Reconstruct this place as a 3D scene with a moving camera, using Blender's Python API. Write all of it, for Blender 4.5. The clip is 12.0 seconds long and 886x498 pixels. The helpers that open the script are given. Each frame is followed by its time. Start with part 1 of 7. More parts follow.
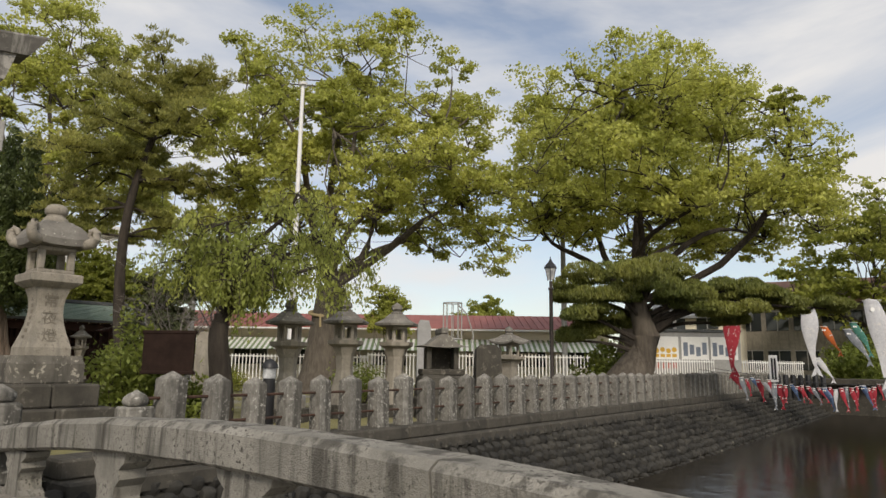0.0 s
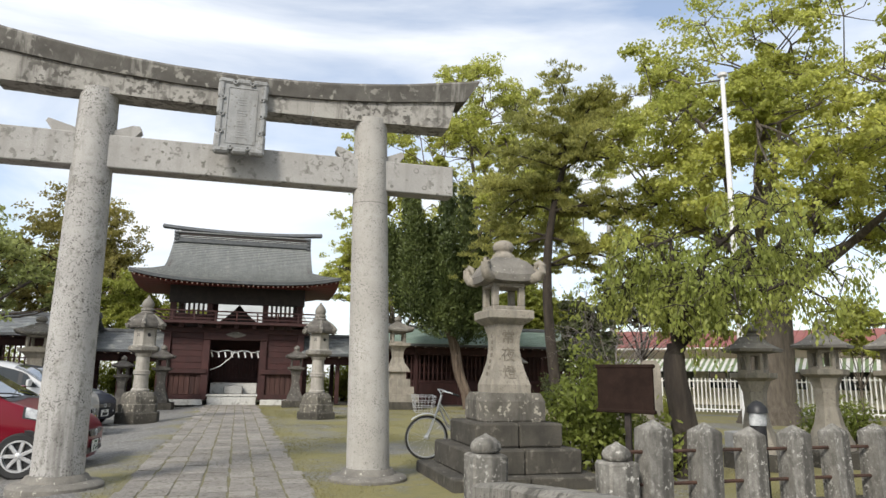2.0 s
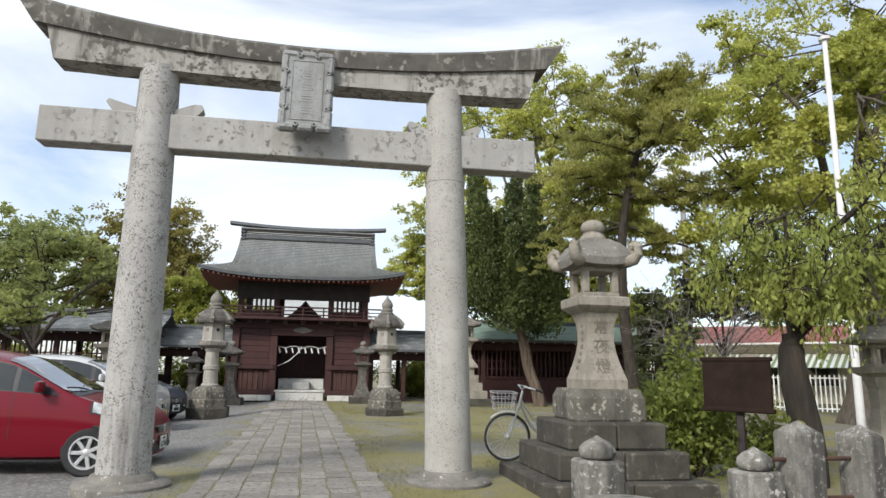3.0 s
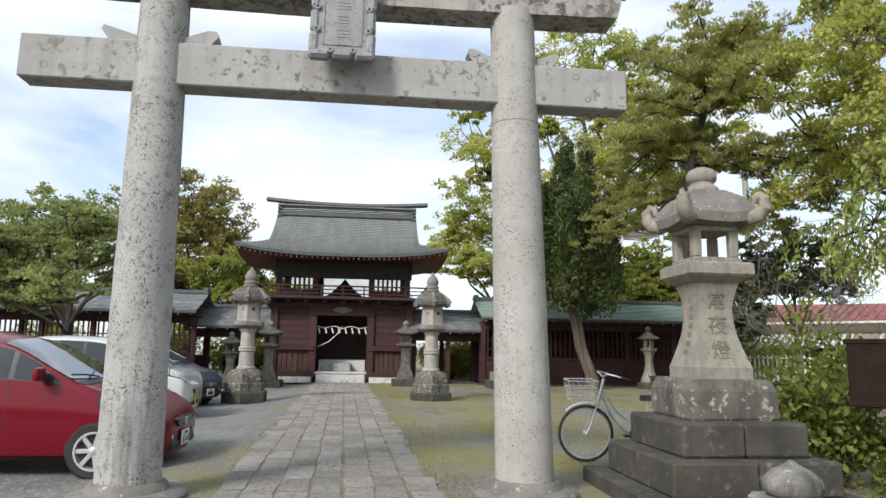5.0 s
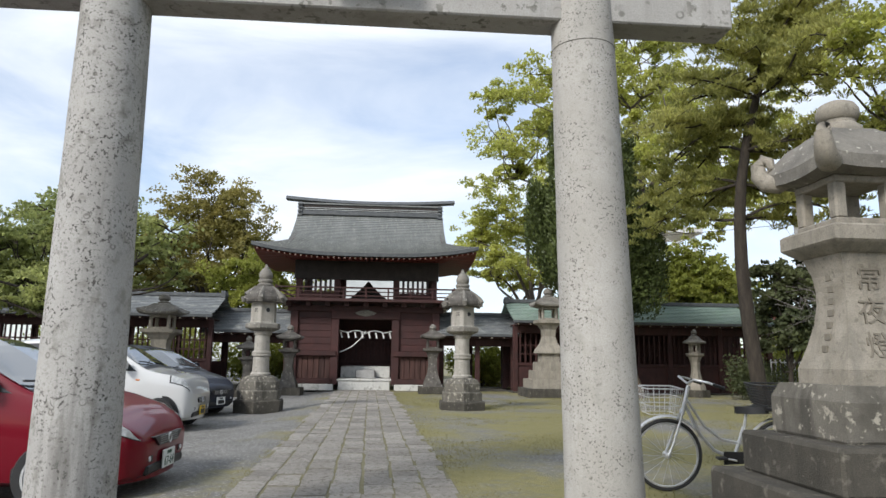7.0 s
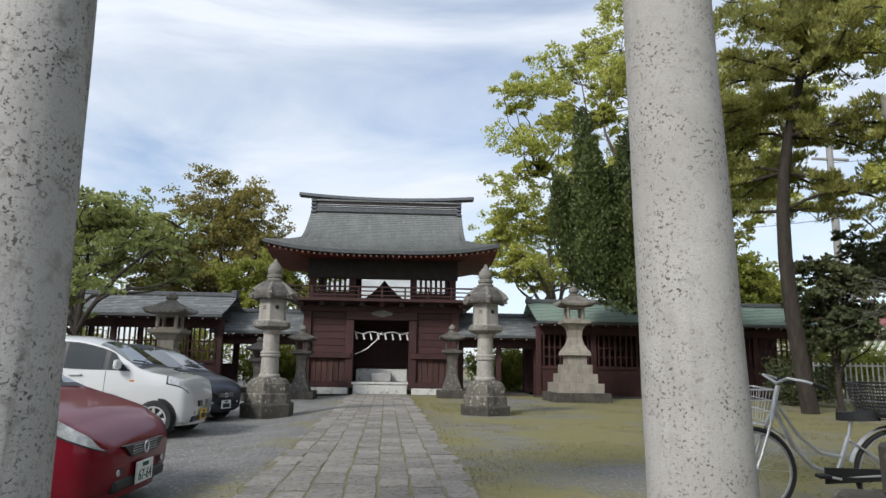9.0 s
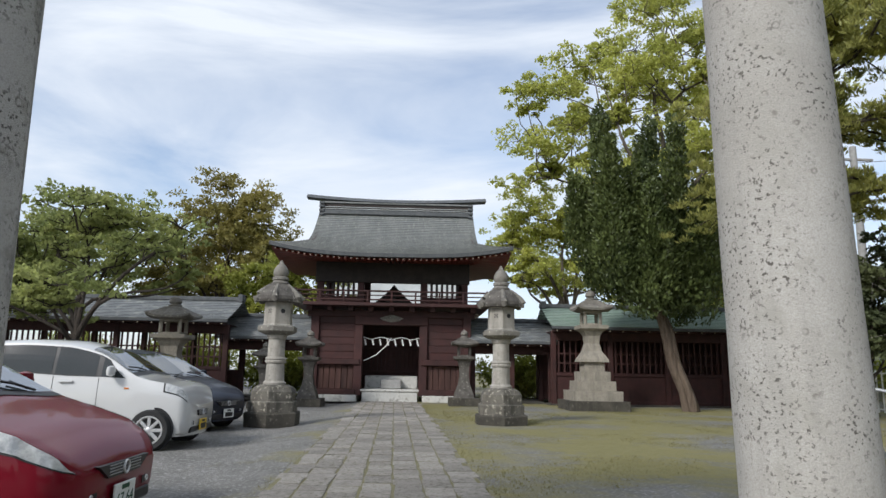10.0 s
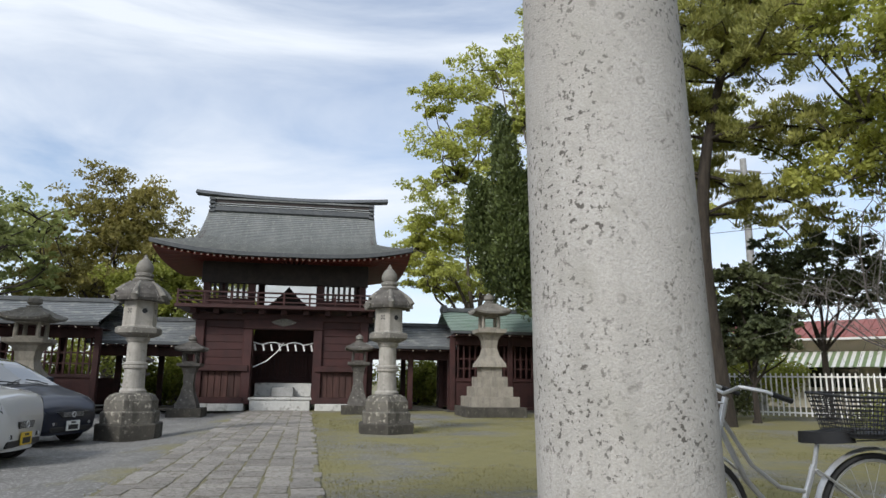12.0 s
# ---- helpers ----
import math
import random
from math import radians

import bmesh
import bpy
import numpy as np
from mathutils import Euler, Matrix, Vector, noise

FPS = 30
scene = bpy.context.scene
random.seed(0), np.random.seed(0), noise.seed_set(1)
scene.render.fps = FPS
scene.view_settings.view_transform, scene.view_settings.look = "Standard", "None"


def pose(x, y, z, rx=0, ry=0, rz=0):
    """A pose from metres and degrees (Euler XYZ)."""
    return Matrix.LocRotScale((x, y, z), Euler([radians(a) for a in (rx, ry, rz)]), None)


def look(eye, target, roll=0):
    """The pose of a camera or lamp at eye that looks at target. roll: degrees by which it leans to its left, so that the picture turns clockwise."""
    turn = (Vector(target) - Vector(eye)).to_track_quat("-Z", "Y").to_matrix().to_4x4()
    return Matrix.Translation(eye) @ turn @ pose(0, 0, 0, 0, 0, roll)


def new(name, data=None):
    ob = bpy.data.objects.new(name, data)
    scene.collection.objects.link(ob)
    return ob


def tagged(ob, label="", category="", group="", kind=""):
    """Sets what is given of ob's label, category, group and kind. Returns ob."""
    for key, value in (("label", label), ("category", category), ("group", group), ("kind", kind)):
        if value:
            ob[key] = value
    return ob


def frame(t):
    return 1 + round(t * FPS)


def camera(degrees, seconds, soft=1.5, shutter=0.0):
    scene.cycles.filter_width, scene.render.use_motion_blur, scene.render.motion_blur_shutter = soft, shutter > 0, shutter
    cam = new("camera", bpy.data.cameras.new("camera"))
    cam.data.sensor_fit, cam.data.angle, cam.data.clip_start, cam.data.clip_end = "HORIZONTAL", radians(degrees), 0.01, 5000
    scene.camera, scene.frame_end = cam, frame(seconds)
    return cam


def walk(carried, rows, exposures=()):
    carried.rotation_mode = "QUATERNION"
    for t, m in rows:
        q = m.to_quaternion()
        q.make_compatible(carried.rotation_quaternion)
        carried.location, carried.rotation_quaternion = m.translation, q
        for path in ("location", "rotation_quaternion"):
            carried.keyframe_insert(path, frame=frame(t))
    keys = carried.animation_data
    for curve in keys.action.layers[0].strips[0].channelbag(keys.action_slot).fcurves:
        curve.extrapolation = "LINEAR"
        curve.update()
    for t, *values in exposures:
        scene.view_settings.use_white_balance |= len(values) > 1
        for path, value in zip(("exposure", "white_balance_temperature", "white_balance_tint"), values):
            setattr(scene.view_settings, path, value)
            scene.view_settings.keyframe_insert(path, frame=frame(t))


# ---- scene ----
cam = camera(67.2, 12.0)
PATH = [
    (0, (0.34, -9.826, 1.019), (1.827, -8.532, 1.359), 0.7),
    (0.5, (0.476, -9.57, 1.095), (1.697, -8.021, 1.429), 0.5),
    (1, (0.512, -9.254, 1.125), (1.469, -7.533, 1.473), 0.7),
    (1.5, (0.476, -8.903, 1.2), (1.211, -7.078, 1.561), 0.8),
    (2, (0.467, -8.504, 1.24), (0.973, -6.606, 1.619), 0.8),
    (2.5, (0.413, -8.107, 1.226), (0.769, -6.177, 1.606), 0.9),
    (3, (0.407, -7.702, 1.206), (0.737, -5.764, 1.573), 0.9),
    (5, (0.347, -6.16, 1.257), (0.568, -4.196, 1.564), 0.9),
    (5.5, (0.31, -5.761, 1.267), (0.514, -3.795, 1.572), 0.9),
    (6, (0.295, -5.346, 1.266), (0.481, -3.379, 1.575), 0.9),
    (6.5, (0.333, -4.936, 1.237), (0.499, -2.968, 1.553), 0.9),
    (7, (0.365, -4.56, 1.191), (0.513, -2.593, 1.518), 0.8),
    (9, (0.332, -3.389, 1.1), (0.432, -1.421, 1.441), 0.9),
    (9.5, (0.256, -3.022, 1.111), (0.346, -1.054, 1.455), 1.0),
    (10, (0.254, -2.662, 1.108), (0.329, -0.696, 1.467), 1.0),
    (10.5, (0.325, -2.375, 1.082), (0.392, -0.41, 1.448), 0.9),
    (11, (0.387, -2.146, 1.092), (0.452, -0.181, 1.461), 1.0),
    (11.5, (0.639, -1.966, 1.104), (0.725, -0.003, 1.475), 0.6),
    (12, (0.943, -1.882, 1.059), (1.265, 0.054, 1.444), 0.6),
]
walk(cam, [(t, look(eye, target, roll)) for t, eye, target, roll in PATH],
     exposures=[(0, -0.3, 6900, 12), (0.5, 0.03, 7000, 12), (1.0, 0.17, 6850, 12), (2.0, 0.2, 6450, 10), (5.0, 0.22, 6150, 10), (7.0, 0.13, 6150, 10), (9.0, -0.08, 6080, 10), (12, -0.08, 6050, 10)])

# ---- sky and sun: bright, thinly clouded ----
SUN_AZ, SUN_EL = 222.0, 36.0          # degrees from +y towards +x, and above the horizon
world = bpy.data.worlds.new("world")
scene.world = world
world.use_nodes = True
wt = world.node_tree
wt.nodes.clear()


def wnode(kind, **props):
    n = wt.nodes.new(kind)
    for k, v in props.items():
        n.inputs[k].default_value = v
    return n


w_out = wt.nodes.new("ShaderNodeOutputWorld")
w_bg = wnode("ShaderNodeBackground", Strength=1.0)
w_sky = wt.nodes.new("ShaderNodeTexSky")
w_sky.sky_type = "NISHITA"
w_sky.sun_disc = False
w_sky.sun_elevation = radians(SUN_EL)
w_sky.sun_rotation = radians(SUN_AZ)
w_scale = wt.nodes.new("ShaderNodeVectorMath")
w_scale.operation = "SCALE"
w_scale.inputs["Scale"].default_value = 0.17
w_tc = wt.nodes.new("ShaderNodeTexCoord")
w_map = wt.nodes.new("ShaderNodeMapping")
w_map.inputs["Scale"].default_value = (1.0, 1.3, 3.6)
w_map.inputs["Rotation"].default_value = (0.1, 0.25, 0.3)
w_noise = wnode("ShaderNodeTexNoise", Scale=1.7, Detail=7.0, Roughness=0.55, Distortion=0.6)
w_ramp = wt.nodes.new("ShaderNodeValToRGB")
w_ramp.color_ramp.elements[0].position, w_ramp.color_ramp.elements[1].position = 0.34, 0.66
w_ramp.color_ramp.elements[0].color = (0.19, 0.19, 0.19, 1)
w_ramp.color_ramp.elements[1].color = (1, 1, 1, 1)
w_mix = wt.nodes.new("ShaderNodeMix")
w_mix.data_type = "RGBA"
w_mix.inputs[7].default_value = (0.975, 1.0, 1.025, 1)
wt.links.new(w_tc.outputs["Generated"], w_map.inputs["Vector"])
wt.links.new(w_map.outputs["Vector"], w_noise.inputs["Vector"])
wt.links.new(w_noise.outputs["Fac"], w_ramp.inputs["Fac"])
wt.links.new(w_sky.outputs["Color"], w_scale.inputs[0])
wt.links.new(w_ramp.outputs["Color"], w_mix.inputs["Factor"])
wt.links.new(w_scale.outputs["Vector"], w_mix.inputs[6])
wt.links.new(w_mix.outputs[2], w_bg.inputs["Color"])
wt.links.new(w_bg.outputs["Background"], w_out.inputs["Surface"])

sun_data = bpy.data.lights.new("sun", "SUN")
sun_data.energy, sun_data.angle, sun_data.color = 3.3, radians(14), (1.0, 0.95, 0.87)
sun = new("sun", sun_data)
a, e = radians(SUN_AZ), radians(SUN_EL)
sun_from = Vector((math.sin(a) * math.cos(e), math.cos(a) * math.cos(e), math.sin(e)))
sun.matrix_world = look(sun_from * 60, (0, 0, 0))

# ---- materials ----
def rgba(c):
    return (c[0], c[1], c[2], 1.0)


def mat(name, c1, c2, scale=6.0, rough=0.8, bump=0.25, metal=0.0, fine=60.0, spots=None, spot_scale=14.0, spot_lo=0.56, spot_hi=0.66,
        streak=None, streak_amt=0.6, streak_scale=7.0, streak_lo=0.50, streak_hi=0.66, stretch=(1, 1, 1), vary=0.0, island=False, coat=0.0, spec=0.4, translucent=0.0, bump_dist=0.01,
        moss=None, moss_lo=0.55, moss_hi=0.7, moss_scale=1.2, grain=0.35, cluster=0.0, rings=None, ring_scale=5.0, ring_amt=0.7):
    """Noise-mixed surface: two base tones, fine grain, optional spots, streaks running down, moss and per-piece variation."""
    m = bpy.data.materials.new(name)
    m.use_nodes = True
    t = m.node_tree
    t.nodes.clear()
    N, L = t.nodes.new, t.links.new
    out, bsdf = N("ShaderNodeOutputMaterial"), N("ShaderNodeBsdfPrincipled")
    tc, mp = N("ShaderNodeTexCoord"), N("ShaderNodeMapping")
    mp.inputs["Scale"].default_value = stretch
    L(tc.outputs["Object"], mp.inputs["Vector"])
    vec = mp.outputs["Vector"]
    if vary and not island:
        shift = N("ShaderNodeVectorMath")
        shift.operation = "ADD"
        jump = N("ShaderNodeMath")
        jump.operation = "MULTIPLY"
        jump.inputs[1].default_value = 57.0
        L(N("ShaderNodeObjectInfo").outputs["Random"], jump.inputs[0])
        L(vec, shift.inputs[0])
        L(jump.outputs["Value"], shift.inputs[1])
        vec = shift.outputs["Vector"]

    def noise_of(sc, detail=5.0, v=None, roughness=0.6):
        n = N("ShaderNodeTexNoise")
        n.inputs["Scale"].default_value, n.inputs["Detail"].default_value, n.inputs["Roughness"].default_value = sc, detail, roughness
        L(v or vec, n.inputs["Vector"])
        return n.outputs["Fac"]

    def ramp(src, lo, hi):
        r = N("ShaderNodeMapRange")
        r.inputs["From Min"].default_value, r.inputs["From Max"].default_value = lo, hi
        L(src, r.inputs["Value"])
        return r.outputs["Result"]

    def mix(fac, a_, b_, mode="MIX"):
        x = N("ShaderNodeMix")
        x.data_type, x.blend_type = "RGBA", mode
        if isinstance(fac, float):
            x.inputs["Factor"].default_value = fac
        else:
            L(fac, x.inputs["Factor"])
        for slot, v in ((6, a_), (7, b_)):
            if isinstance(v, tuple):
                x.inputs[slot].default_value = rgba(v)
            else:
                L(v, x.inputs[slot])
        return x.outputs[2]

    def times(src, k):
        x = N("ShaderNodeMath")
        x.operation = "MULTIPLY"
        L(src, x.inputs[0])
        x.inputs[1].default_value = k
        return x.outputs["Value"]

    big, small = noise_of(scale), noise_of(fine, 3.0)
    col = mix(ramp(big, 0.35, 0.65), c1, c2)
    col = mix(times(ramp(small, 0.35, 0.7), grain), col, tuple(min(1, 0.55 * (a_ + b_) / 2) for a_, b_ in zip(c1, c2)))
    if moss:
        col = mix(ramp(noise_of(moss_scale, 6.0), moss_lo, moss_hi), col, moss)
    if streak:
        mp2 = N("ShaderNodeMapping")
        mp2.inputs["Scale"].default_value = (1, 1, 0.10)
        L(tc.outputs["Object"], mp2.inputs["Vector"])
        col = mix(times(ramp(noise_of(streak_scale, 6.0, mp2.outputs["Vector"]), streak_lo, streak_hi), streak_amt), col, streak)
    if spots:
        dots = ramp(noise_of(spot_scale, 3.0), spot_lo, spot_hi)
        if cluster:
            both = N("ShaderNodeMath")
            both.operation = "MULTIPLY"
            L(dots, both.inputs[0])
            L(ramp(noise_of(cluster, 4.0), 0.40, 0.60), both.inputs[1])
            dots = both.outputs["Value"]
        col = mix(dots, col, spots)
    if rings:
        cells = N("ShaderNodeTexVoronoi")
        cells.inputs["Scale"].default_value = ring_scale
        L(vec, cells.inputs["Vector"])
        inner, outer, band = ramp(cells.outputs["Distance"], 0.13, 0.17), ramp(cells.outputs["Distance"], 0.25, 0.20), N("ShaderNodeMath")
        band.operation = "MULTIPLY"
        L(inner, band.inputs[0])
        L(outer, band.inputs[1])
        worn = N("ShaderNodeMath")
        worn.operation = "MULTIPLY"
        L(band.outputs["Value"], worn.inputs[0])
        L(ramp(noise_of(ring_scale * 1.1, 2.0), 0.50, 0.60), worn.inputs[1])
        col = mix(times(worn.outputs["Value"], ring_amt), col, rings)
    if vary:
        if island:
            r = N("ShaderNodeNewGeometry").outputs["Random Per Island"]
        else:
            r = N("ShaderNodeObjectInfo").outputs["Random"]
        h = N("ShaderNodeHueSaturation")
        v = N("ShaderNodeMapRange")
        v.inputs["To Min"].default_value, v.inputs["To Max"].default_value = 1 - vary, 1 + vary
        L(r, v.inputs["Value"])
        L(v.outputs["Result"], h.inputs["Value"])
        L(col, h.inputs["Color"])
        col = h.outputs["Color"]
    L(col, bsdf.inputs["Base Color"])
    bsdf.inputs["Roughness"].default_value, bsdf.inputs["Metallic"].default_value = rough, metal
    bsdf.inputs["Coat Weight"].default_value = coat
    bsdf.inputs["Coat Roughness"].default_value = 0.05
    bsdf.inputs["Specular IOR Level"].default_value = spec
    if bump:
        b = N("ShaderNodeBump")
        b.inputs["Strength"].default_value, b.inputs["Distance"].default_value = bump, bump_dist
        add = N("ShaderNodeMath")
        L(big, add.inputs[0])
        L(small, add.inputs[1])
        L(add.outputs["Value"], b.inputs["Height"])
        L(b.outputs["Normal"], bsdf.inputs["Normal"])
    surf = bsdf.outputs["BSDF"]
    if translucent:
        tr, ms = N("ShaderNodeBsdfTranslucent"), N("ShaderNodeMixShader")
        L(col, tr.inputs["Color"])
        ms.inputs["Fac"].default_value = translucent
        L(surf, ms.inputs[1])
        L(tr.outputs["BSDF"], ms.inputs[2])
        surf = ms.outputs["Shader"]
    L(surf, out.inputs["Surface"])
    return m


def leaf_mat(name, c1, c2, vary=0.3, tr=0.35):
    return mat(name, c1, c2, scale=0.5, rough=0.5, bump=0, fine=9.0, vary=vary, island=True, translucent=tr, spec=0.3)


def glass_mat(name, tint=(0.03, 0.035, 0.035), rough=0.05):
    return mat(name, tint, tint, rough=rough, bump=0, spec=0.45, coat=0.1)


M_TORII = mat("pale_granite", (0.365, 0.345, 0.31), (0.445, 0.425, 0.39), scale=2.2, rough=0.85, bump=0.4, fine=140, grain=0.5, spots=(0.10, 0.092, 0.08), spot_scale=58, spot_lo=0.575, spot_hi=0.62, cluster=3.6, streak=(0.26, 0.25, 0.225), streak_amt=0.35, streak_scale=12.0, streak_lo=0.54, streak_hi=0.68, moss=(0.33, 0.315, 0.28), moss_scale=7, moss_lo=0.54, moss_hi=0.66, rings=(0.14, 0.13, 0.11), ring_scale=13, ring_amt=0.6)
M_TORII_PIT = mat("pitted_grey_granite", (0.365, 0.35, 0.327), (0.45, 0.434, 0.405), scale=2.2, rough=0.88, bump=0.5, fine=140, grain=0.5, spots=(0.075, 0.07, 0.062), spot_scale=48, spot_lo=0.555, spot_hi=0.61, cluster=3.6, streak=(0.10, 0.093, 0.082), streak_amt=0.55, streak_scale=6.0, streak_lo=0.56, streak_hi=0.68, moss=(0.25, 0.24, 0.215), moss_scale=9, moss_lo=0.54, moss_hi=0.66, rings=(0.12, 0.11, 0.095), ring_scale=10, ring_amt=0.7)
M_BEAM = mat("blotched_granite", (0.33, 0.318, 0.297), (0.415, 0.40, 0.375), scale=1.6, rough=0.85, bump=0.35, fine=120, grain=0.5, spots=(0.15, 0.145, 0.125), spot_scale=13, spot_lo=0.57, spot_hi=0.64, cluster=1.6, streak=(0.2, 0.19, 0.165), streak_amt=0.4, moss=(0.31, 0.295, 0.27), moss_scale=2.5, moss_lo=0.50, moss_hi=0.66, rings=(0.13, 0.125, 0.11), ring_scale=6.0, ring_amt=0.8)
M_TORII_TOP = mat("weathered_granite", (0.29, 0.275, 0.245), (0.38, 0.362, 0.325), scale=3, rough=0.9, bump=0.5, fine=80, spots=(0.095, 0.088, 0.076), spot_scale=13, spot_lo=0.49, spot_hi=0.56, cluster=2.6, streak=(0.11, 0.102, 0.09), streak_amt=0.75, streak_scale=5, streak_lo=0.52, streak_hi=0.62, rings=(0.12, 0.11, 0.095), ring_scale=7.0)
M_TORII_DARK = mat("lichen_black_granite", (0.085, 0.078, 0.068), (0.15, 0.14, 0.122), scale=3, rough=0.9, bump=0.5, fine=80, spots=(0.30, 0.285, 0.25), spot_scale=9, spot_lo=0.57, spot_hi=0.64, cluster=1.2, streak=(0.33, 0.315, 0.28), streak_amt=0.6, streak_scale=6, streak_lo=0.55, streak_hi=0.62)
M_PLAQUE = mat("grey_plaque_stone", (0.25, 0.252, 0.246), (0.32, 0.322, 0.312), rough=0.85, bump=0.5, fine=90, grain=0.5, spots=(0.16, 0.155, 0.14), spot_scale=22, spot_lo=0.57, spot_hi=0.66, streak=(0.15, 0.145, 0.13), streak_amt=0.5)
M_LANT = mat("lantern_granite", (0.25, 0.225, 0.18), (0.35, 0.315, 0.26), scale=4, rough=0.9, bump=0.6, fine=110, grain=0.55, spots=(0.16, 0.145, 0.115), spot_scale=24, spot_lo=0.56, spot_hi=0.72, streak=(0.13, 0.12, 0.10), streak_amt=0.5)
M_LANT_PALE = mat("pale_lantern_granite", (0.28, 0.26, 0.225), (0.39, 0.365, 0.32), scale=4, rough=0.9, bump=0.4, spots=(0.20, 0.185, 0.155), spot_scale=14, spot_lo=0.58, spot_hi=0.72, streak=(0.17, 0.155, 0.13), streak_amt=0.5)
M_LANT_ROOF = mat("dark_lantern_granite", (0.13, 0.12, 0.105), (0.22, 0.205, 0.175), scale=5, rough=0.9, bump=0.6, spots=(0.42, 0.40, 0.34), spot_scale=16, spot_lo=0.62, spot_hi=0.7)
M_LANT_DK = mat("dark_grey_lantern_stone", (0.07, 0.063, 0.055), (0.135, 0.124, 0.108), scale=5, rough=0.92, bump=0.5, fine=100, spots=(0.27, 0.255, 0.22), spot_scale=15, spot_lo=0.62, spot_hi=0.70, streak=(0.045, 0.04, 0.035), streak_amt=0.5)
M_PLINTH = mat("lichen_blotched_stone", (0.085, 0.078, 0.064), (0.175, 0.16, 0.133), scale=3.5, rough=0.95, bump=0.5, fine=95, grain=0.5, spots=(0.33, 0.305, 0.25), spot_scale=13, spot_lo=0.58, spot_hi=0.66, streak=(0.05, 0.046, 0.038), streak_amt=0.8, streak_scale=6)
M_BASE = mat("mossy_base_stone", (0.046, 0.042, 0.034), (0.09, 0.081, 0.065), scale=3, rough=0.95, bump=0.45, fine=90, grain=0.5, spots=(0.17, 0.157, 0.127), spot_scale=10, spot_lo=0.58, spot_hi=0.74, bump_dist=0.025, streak=(0.04, 0.037, 0.03), streak_amt=0.6)
M_POST = mat("lichen_fence_stone", (0.15, 0.14, 0.12), (0.30, 0.285, 0.25), scale=11, rough=0.95, bump=0.6, vary=0.22, grain=0.6, fine=110, spots=(0.42, 0.405, 0.36), spot_scale=26, spot_lo=0.56, spot_hi=0.63, cluster=5.0, streak=(0.035, 0.033, 0.028), streak_amt=0.75, streak_scale=5, streak_lo=0.48, streak_hi=0.62)
M_RAIL = mat("bridge_rail_stone", (0.18, 0.17, 0.145), (0.33, 0.312, 0.27), scale=4, rough=0.95, bump=0.7, fine=120, grain=0.5, spots=(0.055, 0.05, 0.042), spot_scale=42, spot_lo=0.55, spot_hi=0.63, cluster=4.0, streak=(0.05, 0.046, 0.038), streak_amt=0.8, streak_scale=9, streak_lo=0.51, streak_hi=0.62, moss=(0.17, 0.16, 0.13), moss_scale=2.0, moss_lo=0.52, moss_hi=0.66)
M_COBBLE = mat("wet_dark_cobble", (0.018, 0.017, 0.014), (0.04, 0.037, 0.030), scale=2, rough=0.8, bump=0.6, vary=0.45, island=True, spots=(0.14, 0.13, 0.10), spot_scale=7, spot_lo=0.64, spot_hi=0.72)
M_COBBLE_P = mat("wet_dark_cobble_piece", (0.019, 0.018, 0.015), (0.042, 0.039, 0.032), scale=2, rough=0.8, bump=0.6, vary=0.45)
M_MUD = mat("dark_bank_earth", (0.02, 0.019, 0.015), (0.038, 0.035, 0.028), rough=0.95, bump=0.5)
M_SLAB = mat("path_flagstone", (0.265, 0.242, 0.212), (0.355, 0.328, 0.292), scale=3.5, rough=0.85, bump=0.8, vary=0.20, spots=(0.15, 0.138, 0.10), spot_scale=6, spot_lo=0.53, spot_hi=0.68, bump_dist=0.02)
M_SLAB_FAR = mat("path_flagstone_joined", (0.265, 0.242, 0.212), (0.355, 0.328, 0.292), scale=3.5, rough=0.85, bump=0.8, vary=0.20, spots=(0.15, 0.138, 0.10), spot_scale=6, spot_lo=0.53, spot_hi=0.68, bump_dist=0.02, island=True)
M_KERB = mat("pale_cut_stone", (0.50, 0.49, 0.46), (0.60, 0.59, 0.55), rough=0.85, bump=0.3, spots=(0.3, 0.29, 0.26), spot_scale=5)
M_RED = mat("weathered_red_wood", (0.033, 0.0115, 0.0102), (0.060, 0.0195, 0.017), scale=3, rough=0.65, bump=0.3, stretch=(1, 1, 1), vary=0.12, streak=(0.05, 0.02, 0.017), streak_amt=0.5)
M_RED_DK = mat("dark_red_wood", (0.035, 0.014, 0.012), (0.06, 0.021, 0.018), scale=3, rough=0.7, bump=0.3)
M_ORANGE = mat("vermilion_soffit", (0.145, 0.032, 0.022), (0.205, 0.045, 0.03), scale=3, rough=0.6, bump=0.2)
M_BLACKW = mat("black_timber", (0.02, 0.016, 0.014), (0.04, 0.03, 0.026), scale=5, rough=0.7, bump=0.3)
M_WHITE = mat("white_paper", (0.78, 0.77, 0.74), (0.84, 0.83, 0.80), rough=0.8, bump=0.05)
M_PLASTER = mat("cream_plaster", (0.66, 0.60, 0.47), (0.74, 0.68, 0.54), scale=1, rough=0.9, bump=0.1)
M_TIP = mat("faded_rafter_paint", (0.36, 0.32, 0.25), (0.46, 0.41, 0.33), rough=0.85, bump=0.1)
M_PLANK = mat("weathered_brown_plank", (0.055, 0.024, 0.019), (0.10, 0.048, 0.038), scale=2, rough=0.75, bump=0.4, stretch=(6, 6, 0.7), fine=50, vary=0.25, streak=(0.03, 0.014, 0.012), streak_amt=0.6)
